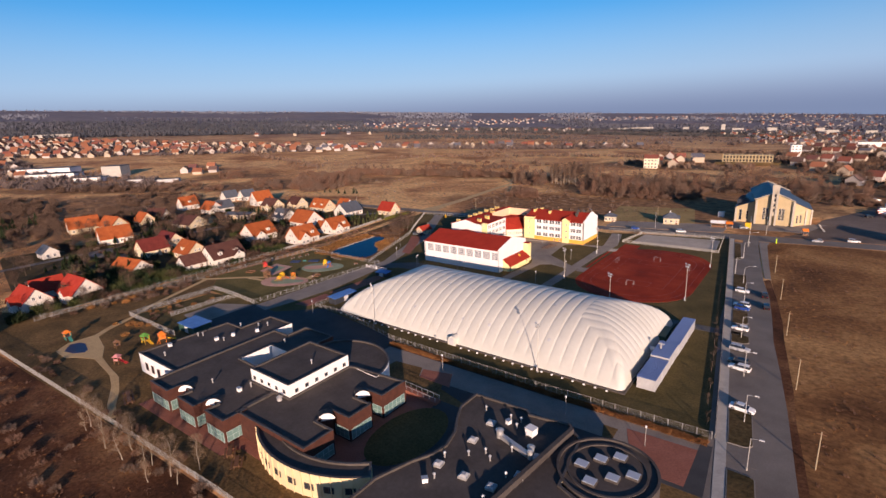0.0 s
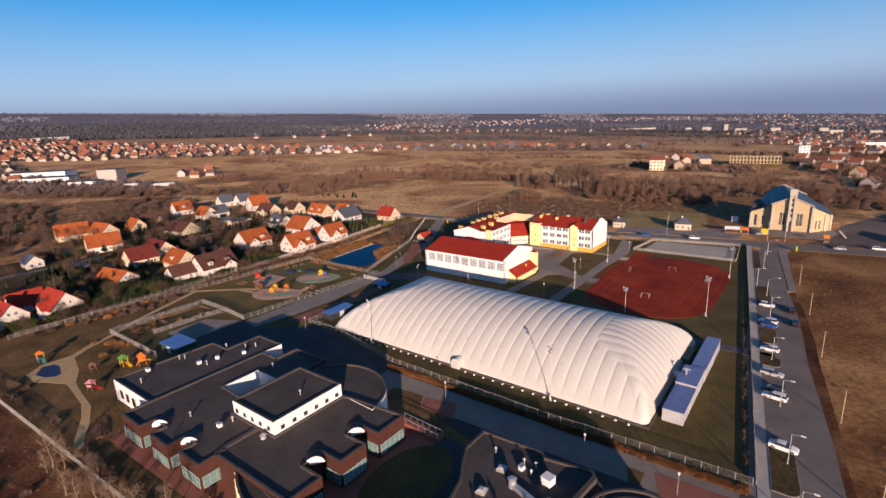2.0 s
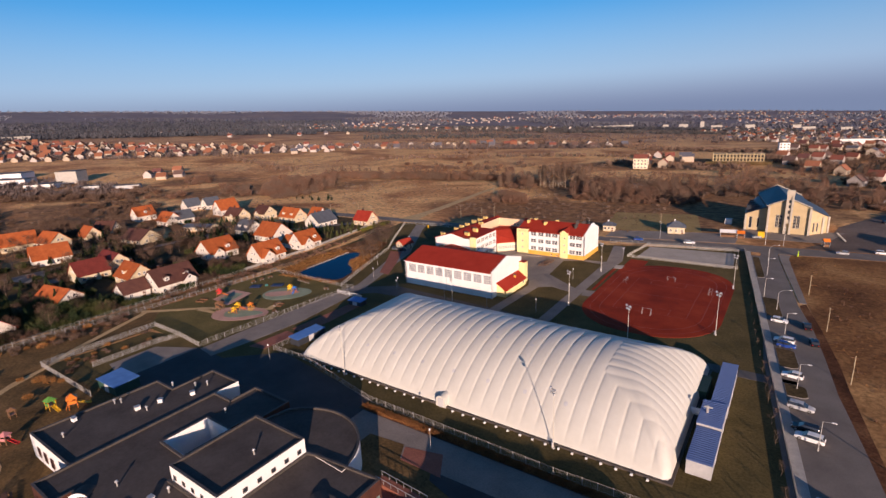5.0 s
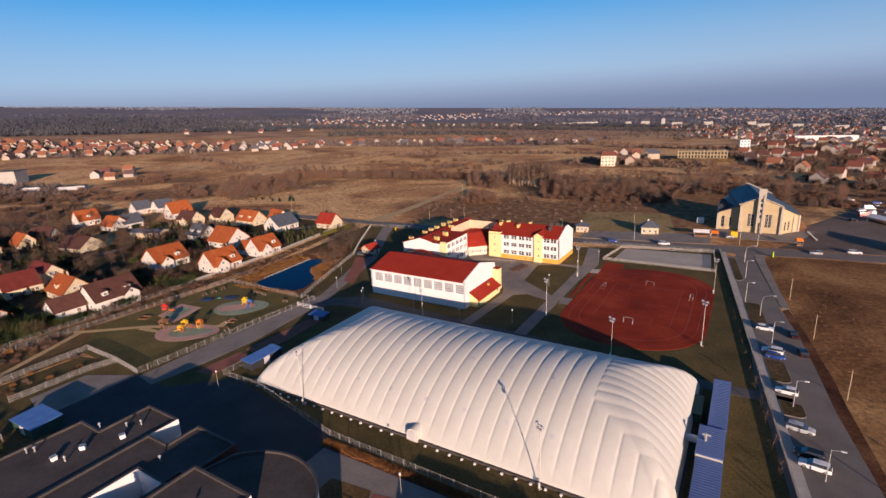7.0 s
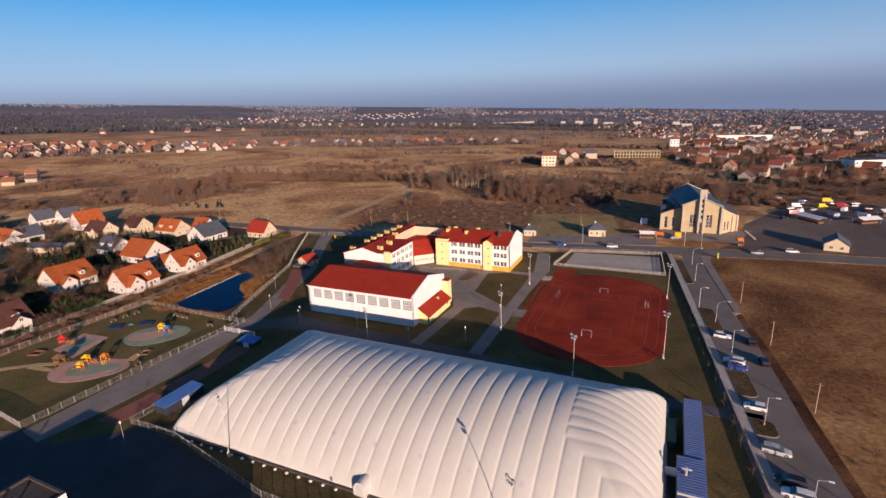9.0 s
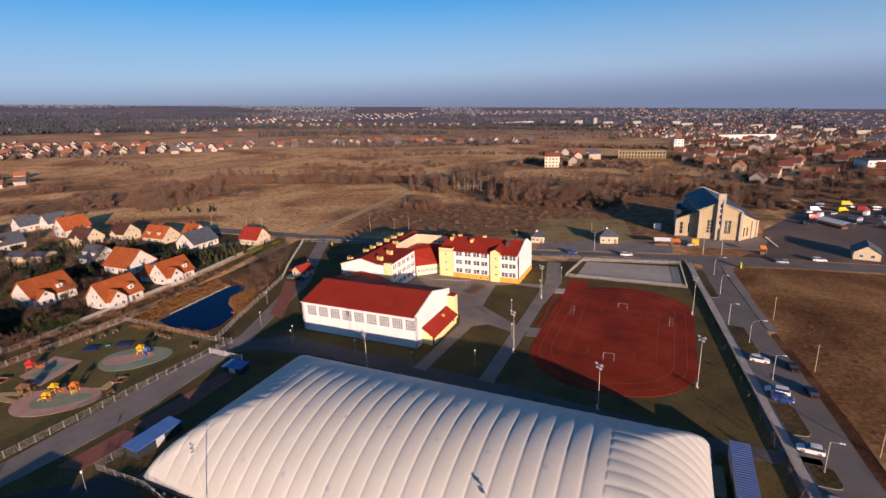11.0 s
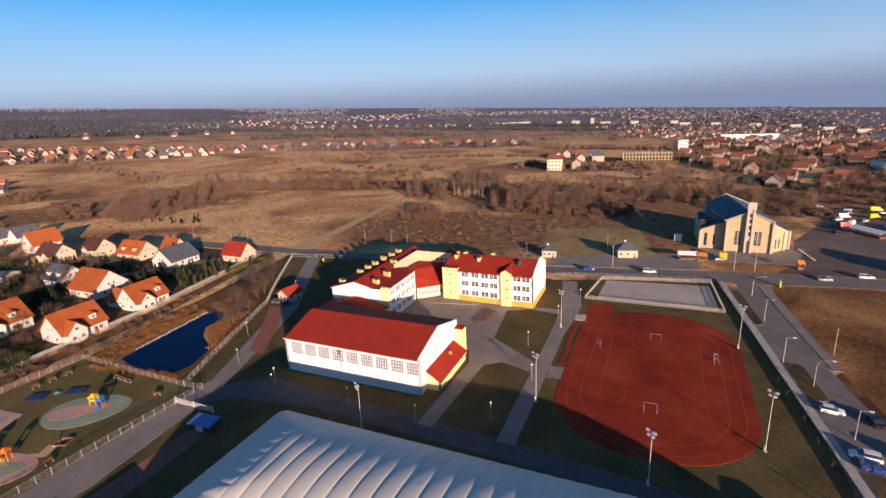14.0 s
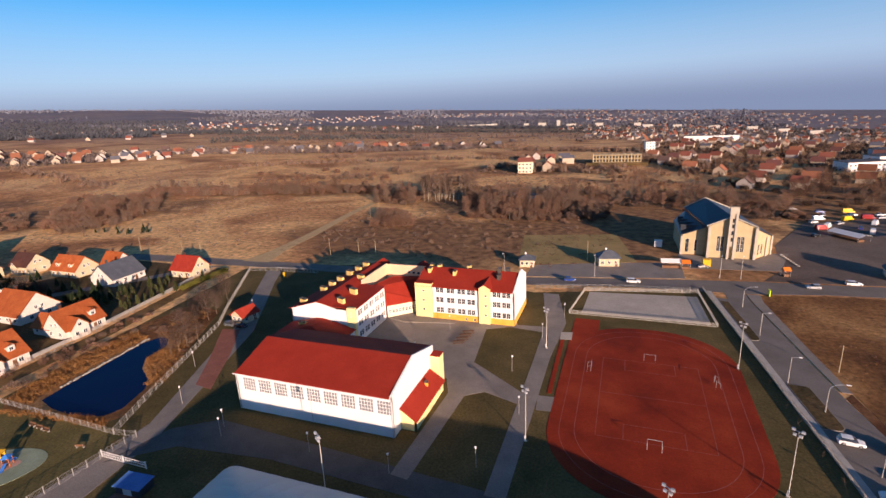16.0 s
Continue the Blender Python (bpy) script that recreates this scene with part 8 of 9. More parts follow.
for a, b in (((-1.6, -1.3), (1.6, -1.1)), ((-1.6, 1.1), (1.6, 1.3)), ((-1.6, -1.1), (-1.4, 1.1)), ((1.4, -1.1), (1.6, 1.1))):
    box(bm, a[0], a[1], 0, b[0], b[1], 0.4)
whole("sandbox", bm, M["wood"], "square wooden sandbox in the grass", "sandbox", at=pose(-90, -50, 0.025, 0, 0, 20))


def bench(x, y, turn, mat="wood"):
    t = thing("bench", "plain wooden park bench", "bench", x, y, 0.03, turn, "park benches")
    bm = bmesh.new()
    box(bm, -0.9, -0.22, 0.42, 0.9, 0.22, 0.48)
    part("seat", bm, M[mat], t)
    bm = bmesh.new()
    box(bm, -0.9, 0.2, 0.55, 0.9, 0.26, 0.9)
    part("backrest", bm, M[mat], t)
    for s in (-0.7, 0.7):
        bm = bmesh.new()
        box(bm, s - 0.05, -0.2, 0, s + 0.05, 0.26, 0.418)
        box(bm, s - 0.03, 0.262, 0.3, s + 0.03, 0.3, 0.9)
        part("leg", bm, M["steel"], t)


for x, y, tn in ((-76, -18, 0), (-73.5, -18.2, 0), (-71, -18.4, 0), (-90, -21, 90), (-90.5, -24.5, 90), (-91, -28, 90), (-58.5, -20, 200), (-62, -40, 120), (-57, -44, 100)):
    bench(x, y, tn)
# table and bench sets in the school courtyard
for i in range(4):
    picnic_set(-0.9 + i * 0.25, 41.8 + i * 2.2, 22)
# sandy paths and paddling pool of the kindergarten garden
slab("garden_path", [(-98, -66), (-96, -66), (-84, -92), (-78, -101), (-74, -109), (-71, -113), (-61, -115), (-54, -118), (-47, -119), (-38, -120), (-30, -123), (-24, -126), (-18, -128), (-20, -129), (-26, -127), (-34, -123.2), (-41, -121), (-55, -119.6), (-61, -122.4), (-63, -124), (-70, -124), (-73.6, -120), (-73.4, -113), (-77, -108), (-80, -100), (-86, -92)], 0.06, M["sand"], "sandy winding garden path of the kindergarten", "path")
slab("paddling_pool", [(-68, -122.6), (-72, -120), (-71, -117.8), (-68.6, -117.2), (-63, -118.4), (-62.2, -119.6), (-64, -121.6)], 0.08, TOY["navy"], "flat dark blue play surface", "play surface")

# track markings, goals
bm = bmesh.new()
for d, w in ((2.2, 0.1), (5.0, 0.12)):
    o, i2 = stadium(27 + d, 66 - d, -4.6 + d, 62.5 - d, 17.5 - d * 0.8), stadium(27 + d + w, 66 - d - w, -4.6 + d + w, 62.5 - d - w, 17.5 - d * 0.8 - w)
    a, b = [bm.verts.new((*p, 0.074)) for p in o], [bm.verts.new((*p, 0.074)) for p in i2]
    for k in range(len(a)):
        j = (k + 1) % len(a)
        bm.faces.new((a[k], a[j], b[j], b[k]))
for x0, y0, x1, y1 in ((36, 12, 57, 12.1), (36, 43.4, 57, 43.5), (36, 12.1, 36.1, 43.4), (56.9, 12.1, 57, 43.4), (36.1, 27.7, 56.9, 27.8), (41, 16.9, 52, 17.0), (41, 38.5, 52, 38.6), (41, 12.1, 41.1, 16.9), (51.9, 12.1, 52, 16.9), (41, 38.6, 41.1, 43.4), (51.9, 38.6, 52, 43.4)):
    quad(bm, (x0, y0, 0.076), (x1, y0, 0.076), (x1, y1, 0.076), (x0, y1, 0.076))
whole("pitch_lines", bm, M["line"], "worn pale pitch and lane lines", "markings", kind="structure")


def goal(x, y, turn, white=True):
    t = thing("goal", "small white handball goal on the red pitch", "goal", x, y, 0.07, turn, "goals")
    for s in (-1.5, 1.5):
        bm = bmesh.new()
        rod(bm, (s, 0, 0), (s, 0, 2.0), 0.045, n=6)
        part("post", bm, M["steel"], t)
        bm = bmesh.new()
        rod(bm, (s, 0.05, 1.95), (s, 0.9, 1.6), 0.03, n=5)
        rod(bm, (s, 0.9, 1.6), (s, 1.1, 0), 0.03, n=5)
        part("stay", bm, M["steel"], t)
    bm = bmesh.new()
    rod(bm, (-1.56, 0, 2.0), (1.56, 0, 2.0), 0.045, n=6)
    part("crossbar", bm, M["steel"], t)
    t.scale = (0.84, 0.84, 0.84)


goal(46.4, 11.0, 180)
goal(46.6, 44.5, 0)
goal(33.6, 36.8, 90)
goal(59.6, 36.7, 270)
# jump pit with its boards, grass strips with red lanes
slab("sand_pit", [(24.6, 51), (27.6, 51.4), (27.4, 56), (24.4, 55.4)], 0.09, M["court"], "pale sand pit", "sand pit")
slab("long_jump_lane", [(25.2, 24), (26.2, 24), (25.8, 50.8), (24.8, 50.8)], 0.075, M["track"], "narrow red jump lane", "sports ground")
slab("path_link", [(24, 17), (30, 17.5), (30, 23), (23.5, 22.5)], 0.061, M["paving"], "grey paved link to the track", "path")

# parking lot: pale strip along the fence, bay surface, planted islands, lane marks
def lot(y, d):
    return (66.4 - 0.129 * (y - 84) + d, y)


slab("fence_strip", [lot(98, 0.12), lot(98, 1.95), lot(-90, 1.95), lot(-90, 0.12)], 0.1, M["concrete"], "pale concrete walk along the boundary fence", "pavement")
slab("parking_bays", [lot(92, 1.97), lot(92, 6.4), lot(-72, 6.4), lot(-72, 1.97)], 0.062, M["asphalt"], "worn grey asphalt parking bays", "parking lot")
for i, (y, ln) in enumerate(((-80.5, 12), (-60.4, 12.6), (-17.6, 5.6), (-1.6, 10.5), (33.5, 16), (76, 27))):
    d0, d1 = 2.05, 6.2 if y < 60 else 4.6
    poly = [lot(y - ln / 2, d0)] + [lot(y - ln / 2 + 1.8 - 1.8 * math.sin(a), d1 - 1.8 + 1.8 * math.cos(a)) for a in (1.57, 1.2, 0.8, 0.4, 0.0)] + [lot(y + ln / 2 - 0.8, d1), lot(y + ln / 2 - 0.2, d1 - 0.6), lot(y + ln / 2, d0)]
    slab("traffic_island_%d" % (i + 1), poly, 0.17, M["kerb"], "grey kerb of a planted traffic island", "kerb")
    slab("island_bed_%d" % (i + 1), inset(poly if area2(poly) > 0 else poly[::-1], 0.15), 0.19, M["garden"], "bare brown earth of a traffic island", "bed")
# church forecourt and market place
slab("church_forecourt", [(60, 121), (92, 124), (100, 148), (94, 147), (86.5, 137), (60, 139.5)], 0.055, M["paving"], "grey paved church forecourt", "forecourt")
M["worn_lot"] = shade("worn_muddy_asphalt", [(0.09, 0.062, 0.046), (0.15, 0.108, 0.082), (0.215, 0.16, 0.122)], 0.8, 0.03, 8, 0.1, 10, spread=0.4, fine=0.25, fine_scale=1.0, spec=0.3, warp=0.8)
slab("church_lot", [(84, 111.5), (125, 114.8), (420, 125), (420, 150), (330, 190), (200, 236), (120, 205), (98, 160), (96, 148), (92, 124)], 0.052, M["worn_lot"], "dark worn asphalt lot beside the church", "parking lot")
M["mown"] = shade("mown_olive_lawn", [(0.25, 0.18, 0.075), (0.33, 0.235, 0.10), (0.40, 0.28, 0.12)], 0.95, 0.06, 8, 0.2, 3.0, fine=0.3, fine_scale=1.5, spec=0.1)
slab("north_lawn", [(0.5, 112.5), (30, 121.5), (44.5, 125), (40, 148), (36, 168), (-6, 159)], 0.034, M["mown"], "mown lawn plot beyond the street", "lawn")
slab("verge_path", [(6, 99.6), (42, 105.6), (60, 109), (60, 123), (52, 126), (30, 121), (6, 113)], 0.06, M["paving"], "grey paved verge beyond the street", "pavement")


def stall(x, y, turn, lx, ly, col):
    t = thing("market_stall", "market stall with a pitched canvas roof", "stall", x, y, land(x, y), turn, "market stalls")
    bm = bmesh.new()
    for sx in (-1, 1):
        for sy in (-1, 1):
            rod(bm, (sx * lx * 0.46, sy * ly * 0.46, 0), (sx * lx * 0.46, sy * ly * 0.46, 2.3), 0.05, n=5)
    part("frame", bm, M["steel"], t)
    bm = bmesh.new()
    sheet(bm, gable_faces(-lx / 2, -ly / 2, lx / 2, ly / 2, 2.3, 3.3, "x", 0.1, 0.1), 0.06)
    part("canopy", bm, col, t)
    bm = bmesh.new()
    box(bm, -lx * 0.42, -ly * 0.3, 0, lx * 0.42, ly * 0.1, 0.95)
    part("counter", bm, M["wood"], t)


for x, y, tn, lx, ly, col in ((128.5, 176.5, -58, 14, 7, M["white"]), (92, 118.7, 20, 2.2, 2.2, TOY["orange"]), (56, 121.5, 8, 7, 4, M["white"]), (150, 178, 30, 10, 6, M["white"]), (61, 121, 8, 3, 3, TOY["orange"]), (165, 200, 20, 9, 5, M["white"]), (172, 214, 20, 9, 5, TOY["blue"]), (182, 200, 15, 9, 5, M["white"])):
    stall(x, y, tn, lx, ly, col)
for x, y, w, d, h, col, lab in ((68.6, 126.0, 2.6, 2.2, 2.4, TOY["yellow"], "bright yellow kiosk box beside the church"), (53, 150, 3.0, 2.4, 2.6, M["white"], "white cabin by the lawn plot"), (-84.5, 78.5, 0.3, 1.0, 1.8, TOY["yellow"], "yellow notice board on the fence"), (82.7, 97.4, 0.3, 1.5, 1.9, TOY["lime"], "yellow-green sign at the corner")):
    bm = bmesh.new()
    box(bm, -w / 2, -d / 2, 0, w / 2, d / 2, h)
    box(bm, -w / 2 - 0.06, -d / 2 - 0.06, h, w / 2 + 0.06, d / 2 + 0.06, h + 0.1)
    whole("kiosk" if w > 1 else "sign_board", bm, col, lab, "kiosk" if w > 1 else "sign", at=pose(x, y, 0.05))
# gate of the school front, bin shelter by the pond path
bm = bmesh.new()
for i in range(12):
    x = -92 + i * 1.5
    box(bm, x, 84.2 + i * 0.1, 0, x + 0.08, 84.28 + i * 0.1, 1.8)
    box(bm, x, 84.22 + i * 0.1, 1.7, x + 1.5, 84.26 + i * 0.1, 1.78)
    box(bm, x, 84.22 + i * 0.1, 0.2, x + 1.5, 84.26 + i * 0.1, 0.28)
whole("school_gate", bm, M["steel"], "wide grey sliding gate of the school yard", "gate")

# barrier gate across the service road by the playground
bg = thing("barrier_gate", "low white double gate across the service road", "gate", -46, -20.7)
for k in range(2):
    x0 = -51.3 + k * 5.5
    bm = bmesh.new()
    for q in range(12):
        x = x0 + q * 0.47
        box(bm, x, -20.73, 0.15, x + 0.05, -20.68, 1.35)
    for z in (0.15, 0.75, 1.3):
        box(bm, x0, -20.74, z, x0 + 5.22, -20.67, z + 0.06)
    bpart("gate_leaf", bm, M["white"], bg)
for x in (-51.6, -46.0, -40.3):
    bm = bmesh.new()
    box(bm, x - 0.08, -20.8, 0, x + 0.08, -20.62, 1.6)
    bpart("post", bm, M["white"], bg)

# ==== the town beyond ====
def far_house(roof, walls, L, W, eave, ridge, storeys=1):
    t = thing("house", "distant %s-walled house with a %s roof" % (walls, {"orange": "orange tiled", "red": "red tiled", "brown": "brown tiled", "wine": "dark red tiled", "slate": "grey"}[roof]), "house", 0, 0, -400, 0, "houses of the far estates")
    bm = bmesh.new()
    gable_shell(bm, -L / 2, L / 2, -W / 2, W / 2, eave, ridge - 0.2)
    part("wall", bm, FARWALLS[walls], t)
    bm = bmesh.new()
    sheet(bm, gable_faces(-L / 2, -W / 2, L / 2, W / 2, eave - 0.1, ridge - 0.1, "x", 0.5, 0.4), 0.22)
    part("roof", bm, FARROOFS[roof], t)
    return t


# far walls and roofs, dulled and greyed to carry the haze in their colour
FARWALLS = {"white": shade("hazed_pale_render", [(0.36, 0.32, 0.295), (0.47, 0.42, 0.39)], 0.9, 0.4, vary=0.2, spec=0.1), "cream": shade("hazed_tan_render", [(0.36, 0.295, 0.225), (0.45, 0.37, 0.29)], 0.9, 0.4, vary=0.2, spec=0.1)}
FARROOFS = {k: shade("weathered_%s_tiles" % k, [v, tuple(c * 1.25 for c in v)], 0.85, 0.4, vary=0.25, spec=0.1) for k, v in {"orange": (0.235, 0.095, 0.055), "red": (0.20, 0.07, 0.05), "brown": (0.11, 0.07, 0.06), "wine": (0.14, 0.062, 0.055), "slate": (0.10, 0.10, 0.12)}.items()}


KINDS = [far_house("orange", "cream", 10.5, 8.5, 4.4, 8.2), far_house("red", "white", 10, 8.5, 4.6, 8.4), far_house("orange", "white", 11, 9, 5.0, 8.8), far_house("brown", "white", 10, 9, 4.6, 8.4),
         far_house("slate", "white", 10, 9, 5.2, 8.0), far_house("wine", "cream", 10, 8.5, 4.4, 8.2), far_house("slate", "cream", 12, 9.5, 6.2, 8.6), far_house("red", "cream", 9.5, 8.5, 5.8, 9.2)]
frng = random.Random(77)
taken = []
FAR = []
used = set()


def settle(n, poly, kinds, gap, base_turn=0.0, rows=None):
    """Houses strewn over a part of the town, along its streets."""
    xs, ys = [p[0] for p in poly], [p[1] for p in poly]
    k = tries = 0
    while k < n and tries < n * 40:
        tries += 1
        x, y = frng.uniform(min(xs), max(xs)), frng.uniform(min(ys), max(ys))
        if rows:
            c, s = math.cos(radians(base_turn)), math.sin(radians(base_turn))
            v = -x * s + y * c
            v2 = round(v / rows) * rows + frng.uniform(-3, 3)
            x, y = x - (v2 - v) * s, y + (v2 - v) * c
        if not inside(x, y, poly) or any((x - a) ** 2 + (y - b) ** 2 < gap * gap for a, b in taken):
            continue
        taken.append((x, y))
        i = frng.choice(kinds)
        if math.hypot(x - 70, y + 120) > 850:
            FAR.append((i, x, y, base_turn + frng.choice((0, 90)) + frng.uniform(-6, 6)))
            k += 1
            continue
        at = pose(x, y, land(x, y) - 0.4, 0, 0, base_turn + frng.choice((0, 90)) + frng.uniform(-6, 6))
        if i not in used:
            used.add(i)
            KINDS[i].matrix_world = at
        else:
            copy_thing(KINDS[i], at)
        k += 1


settle(230, [(-925, 56), (-640, 425), (-745, 519), (-1330, 180), (-1200, 20)], [0, 0, 0, 2, 2, 1, 5], 17, 50, 34)
settle(5, [(-560, 150), (-500, 140), (-480, 170), (-560, 200)], [3, 0, 5], 20, 40)
settle(34, [(-745, 519), (-624, 415), (-540, 545), (-410, 650), (-400, 720), (-560, 640), (-720, 590)], [1, 2, 3, 4, 0, 6, 1], 20, 40)
settle(20, [(-420, 660), (-170, 680), (-150, 730), (-420, 760)], [1, 2, 3, 4, 6, 7], 24, 30)
settle(10, [(-62, 396), (-30, 400), (-10, 520), (-70, 520)], [7, 1, 6, 0], 16, 10)
settle(26, [(50, 540), (90, 380), (112, 312), (150, 300), (210, 340), (260, 420), (200, 560), (120, 600)], [0, 1, 2, 5, 7, 3], 17, 70, 30)
settle(64, [(60, 640), (200, 560), (300, 440), (420, 520), (420, 800), (240, 900), (60, 900)], [1, 2, 3, 5, 6, 7, 0], 19, 70, 34)
settle(110, [(-60, 1000), (240, 900), (460, 800), (640, 1200), (300, 1500), (-60, 1400)], [1, 2, 3, 4, 6, 6, 7], 24, 60)
settle(170, [(-150, 1450), (300, 1450), (700, 1250), (900, 1700), (500, 1950), (-200, 1980)], [2, 4, 6, 6, 7], 24, 60)
settle(60, [(-1450, 1080), (-1050, 1420), (-700, 1700), (-560, 1600), (-760, 1350), (-1050, 1100), (-1350, 900)], [2, 4, 6, 1], 36, 40)
settle(200, [(-1700, 1200), (-1350, 1250), (-1300, 1700), (-1150, 2600), (-500, 3300), (-700, 3600), (-1500, 2700), (-1800, 1900)], [2, 4, 6, 1, 3], 34, 40)
settle(330, [(-500, 3300), (200, 2000), (900, 1900), (1500, 2600), (900, 3600), (-200, 4000)], [2, 4, 6, 1, 3, 0], 34, 60)
settle(16, [(-1500, 600), (-1100, 560), (-900, 900), (-1300, 900)], [2, 4, 6, 1], 30, 40)
settle(30, [(-1100, 20), (-760, -60), (-640, 20), (-900, 60)], [0, 0, 1, 2], 20, 50)
for i, kd in enumerate(KINDS):
    if i not in used:
        kd.matrix_world = pose(-900 - 30 * i, 30, land(-900 - 30 * i, 30) - 0.4)


# the farthest houses, too small to tell apart
FORMS = ((0, 0), (1, 1), (0, 1), (2, 1), (3, 1), (4, 0), (3, 0), (1, 0))
fv, ff, fm = [], [], []
for i, x, y, tn in FAR:
    c, s = math.cos(radians(tn)), math.sin(radians(tn))
    z = land(x, y) - 0.4
    e, rg = frng.uniform(3.4, 5.5), frng.uniform(8.0, 9.5)
    L, W = 5.3, 4.5
    loc = [(-L, -W, 0), (L, -W, 0), (L, W, 0), (-L, W, 0), (-L, -W, e), (L, -W, e), (L, W, e), (-L, W, e), (-L, 0, rg), (L, 0, rg),
           (-L - 0.4, -W - 0.5, e - 0.4), (L + 0.4, -W - 0.5, e - 0.4), (L + 0.4, 0, rg + 0.2), (-L - 0.4, 0, rg + 0.2), (L + 0.4, W + 0.5, e - 0.4), (-L - 0.4, W + 0.5, e - 0.4)]
    k = len(fv)
    fv += [(x + a * c - b * s, y + a * s + b * c, z + h) for a, b, h in loc]
    for face in ((0, 1, 5, 4), (1, 2, 6, 9, 5), (2, 3, 7, 6), (3, 0, 4, 8, 7)):
        ff.append(tuple(k + q for q in face))
        fm.append(5 + FORMS[i][1])
    for face in ((10, 11, 12, 13), (13, 12, 14, 15)):
        ff.append(tuple(k + q for q in face))
        fm.append(FORMS[i][0])
me = bpy.data.meshes.new("distant_houses")
me.from_pydata(fv, [], ff)
for m in (FARROOFS["orange"], FARROOFS["red"], FARROOFS["brown"], FARROOFS["slate"], FARROOFS["wine"], FARWALLS["cream"], FARWALLS["white"]):
    me.materials.append(m)
me.polygons.foreach_set("material_index", fm)
tagged(new("distant_houses", me), "many small distant houses with tiled roofs", "houses", "", "stuff")


def block(x, y, turn, lx, ly, h, mat, label, rows=0, cols=0, name="apartment_block"):
    t = thing(name, label, "building", x, y, land(x, y) - 0.5, turn)
    bm = bmesh.new()
    box(bm, -lx / 2, -ly / 2, 0, lx / 2, ly / 2, h)
    part("wall", bm, mat, t)
    bm = bmesh.new()
    box(bm, -lx / 2 - 0.3, -ly / 2 - 0.3, h + 0.004, lx / 2 + 0.3, ly / 2 + 0.3, h + 0.45)
    part("roof", bm, M["coping"], t)
    for r in range(rows):
        for c in range(cols):
            w = lx / cols
            for s, a in ((-1, 0),):
                pane_set(t, pose(-lx / 2 + (c + 0.5) * w, s * ly / 2, 1.0 + r * (h - 0.6) / rows, 0, 0, a), min(1.8, w * 0.55), 1.7)
            if c < 4 and rows:
                pane_set(t, pose(lx / 2, -ly / 2 + (c + 0.5) * ly / 4, 1.0 + r * (h - 0.6) / rows, 0, 0, 90), 1.5, 1.7)
    return t




def unfinished_block(x, y, turn, lx, ly):
    """A roofless brick shell: floor slabs on rows of piers, with a wall of dark panels for openings set back behind
    them.
    """
    t = thing("apartment_block", "long unfinished brick apartment block with open arcades", "building", x, y, land(x, y) - 0.3, turn)
    # platform added to lift the block to fit the camera's view
    bm = bmesh.new()
    prism(bm, [(-lx / 2 - 6, -ly / 2 - 5), (lx / 2 + 6, -ly / 2 - 5), (lx / 2 + 8, ly / 2 + 8), (-lx / 2 - 8, ly / 2 + 8)], 0, 2.6)
    part("earth_base", bm, M["garden"], t, "earth platform added to lift the block")
    n = 16
    bm = bmesh.new()
    box(bm, -0.35, -0.35, 0, 0.35, 0.35, 3.3)
    pier = finish("pier", bm, M["church_wall"])
    # dark panels stand in for the shade inside the openings
    bm = bmesh.new()
    box(bm, -0.85, -0.06, 0, 0.85, 0.06, 2.3)
    gap = finish("opening", bm, M["glass_dark"])
    for k in range(3):
        z = 2.6 + k * 3.6
        bm = bmesh.new()
        box(bm, -lx / 2, -ly / 2, z, lx / 2, ly / 2, z + 0.3)
        part("floor_slab", bm, M["church_wall"], t)
        if k == 2 :
            continue
        bm = bmesh.new()
        box(bm, -lx / 2 + 0.2, -ly / 2 + 1.1, z + 0.302, lx / 2 - 0.2, ly / 2 - 0.2, z + 3.598)
        w = part("wall", bm, M["church_wall"], t)
        for i in range(n):
            o = new("pier", pier)
            o.parent = t
            o.matrix_basis = pose(-lx / 2 + 0.4 + i * (lx - 0.8) / (n - 1), -ly / 2 + 0.4, z + 0.3)
            if i < n - 1:
                o = new("opening", gap)
                o.parent = w
                o.matrix_basis = pose(-lx / 2 + 0.4 + (i + 0.5) * (lx - 0.8) / (n - 1), -ly / 2 + 1.06, z + 0.5)
    for i in range(0, n, 2):
        o = new("pier", pier)
        o.parent = t
        o.matrix_basis = pose(-lx / 2 + 0.4 + i * (lx - 0.8) / (n - 1), -ly / 2 + 0.4, 10.102, 0, 0, 0) @ Matrix.Scale(0.42, 4, (0, 0, 1))


unfinished_block(28, 466, 3, 46, 13)
block(-582, 86, 40, 22, 20, 13, M["concrete"], "plain grey concrete storage block")
block(-690, 46, 45, 70, 26, 7, M["white"], "long low white warehouse", name="warehouse")
block(-628, 38, 45, 52, 22, 6, M["white"], "long low white warehouse", name="warehouse")
block(-560, 52, 45, 28, 18, 5, M["white"], "low white workshop hall", name="warehouse")
block(-470, 92, 50, 26, 9, 4, M["container_wall"], "low grey shed row beside a yard", name="warehouse")
block(-500, 72, 50, 18, 8, 4, M["grey_plinth"], "low grey shed row beside a yard", name="warehouse")
block(63, 612, 10, 11, 11, 14, M["white"], "tall white cube-shaped villa in the town", 4, 3)
tall = block(-50, 392, 5, 13, 11, 10.5, M["cream"], "three-storey cream house in the fields with a red roof", 3, 4)
bm = bmesh.new()
sheet(bm, gable_faces(-6.5, -5.5, 6.5, 5.5, 10.97, 14.0, "x", 0.4, 0.4), 0.2)
part("gable_roof", bm, FARROOFS["red"], tall, "red tiled roof")
block(-25, 257, 4, 18, 7, 3.0, M["concrete"], "low ruined concrete shed among trees", name="shed")
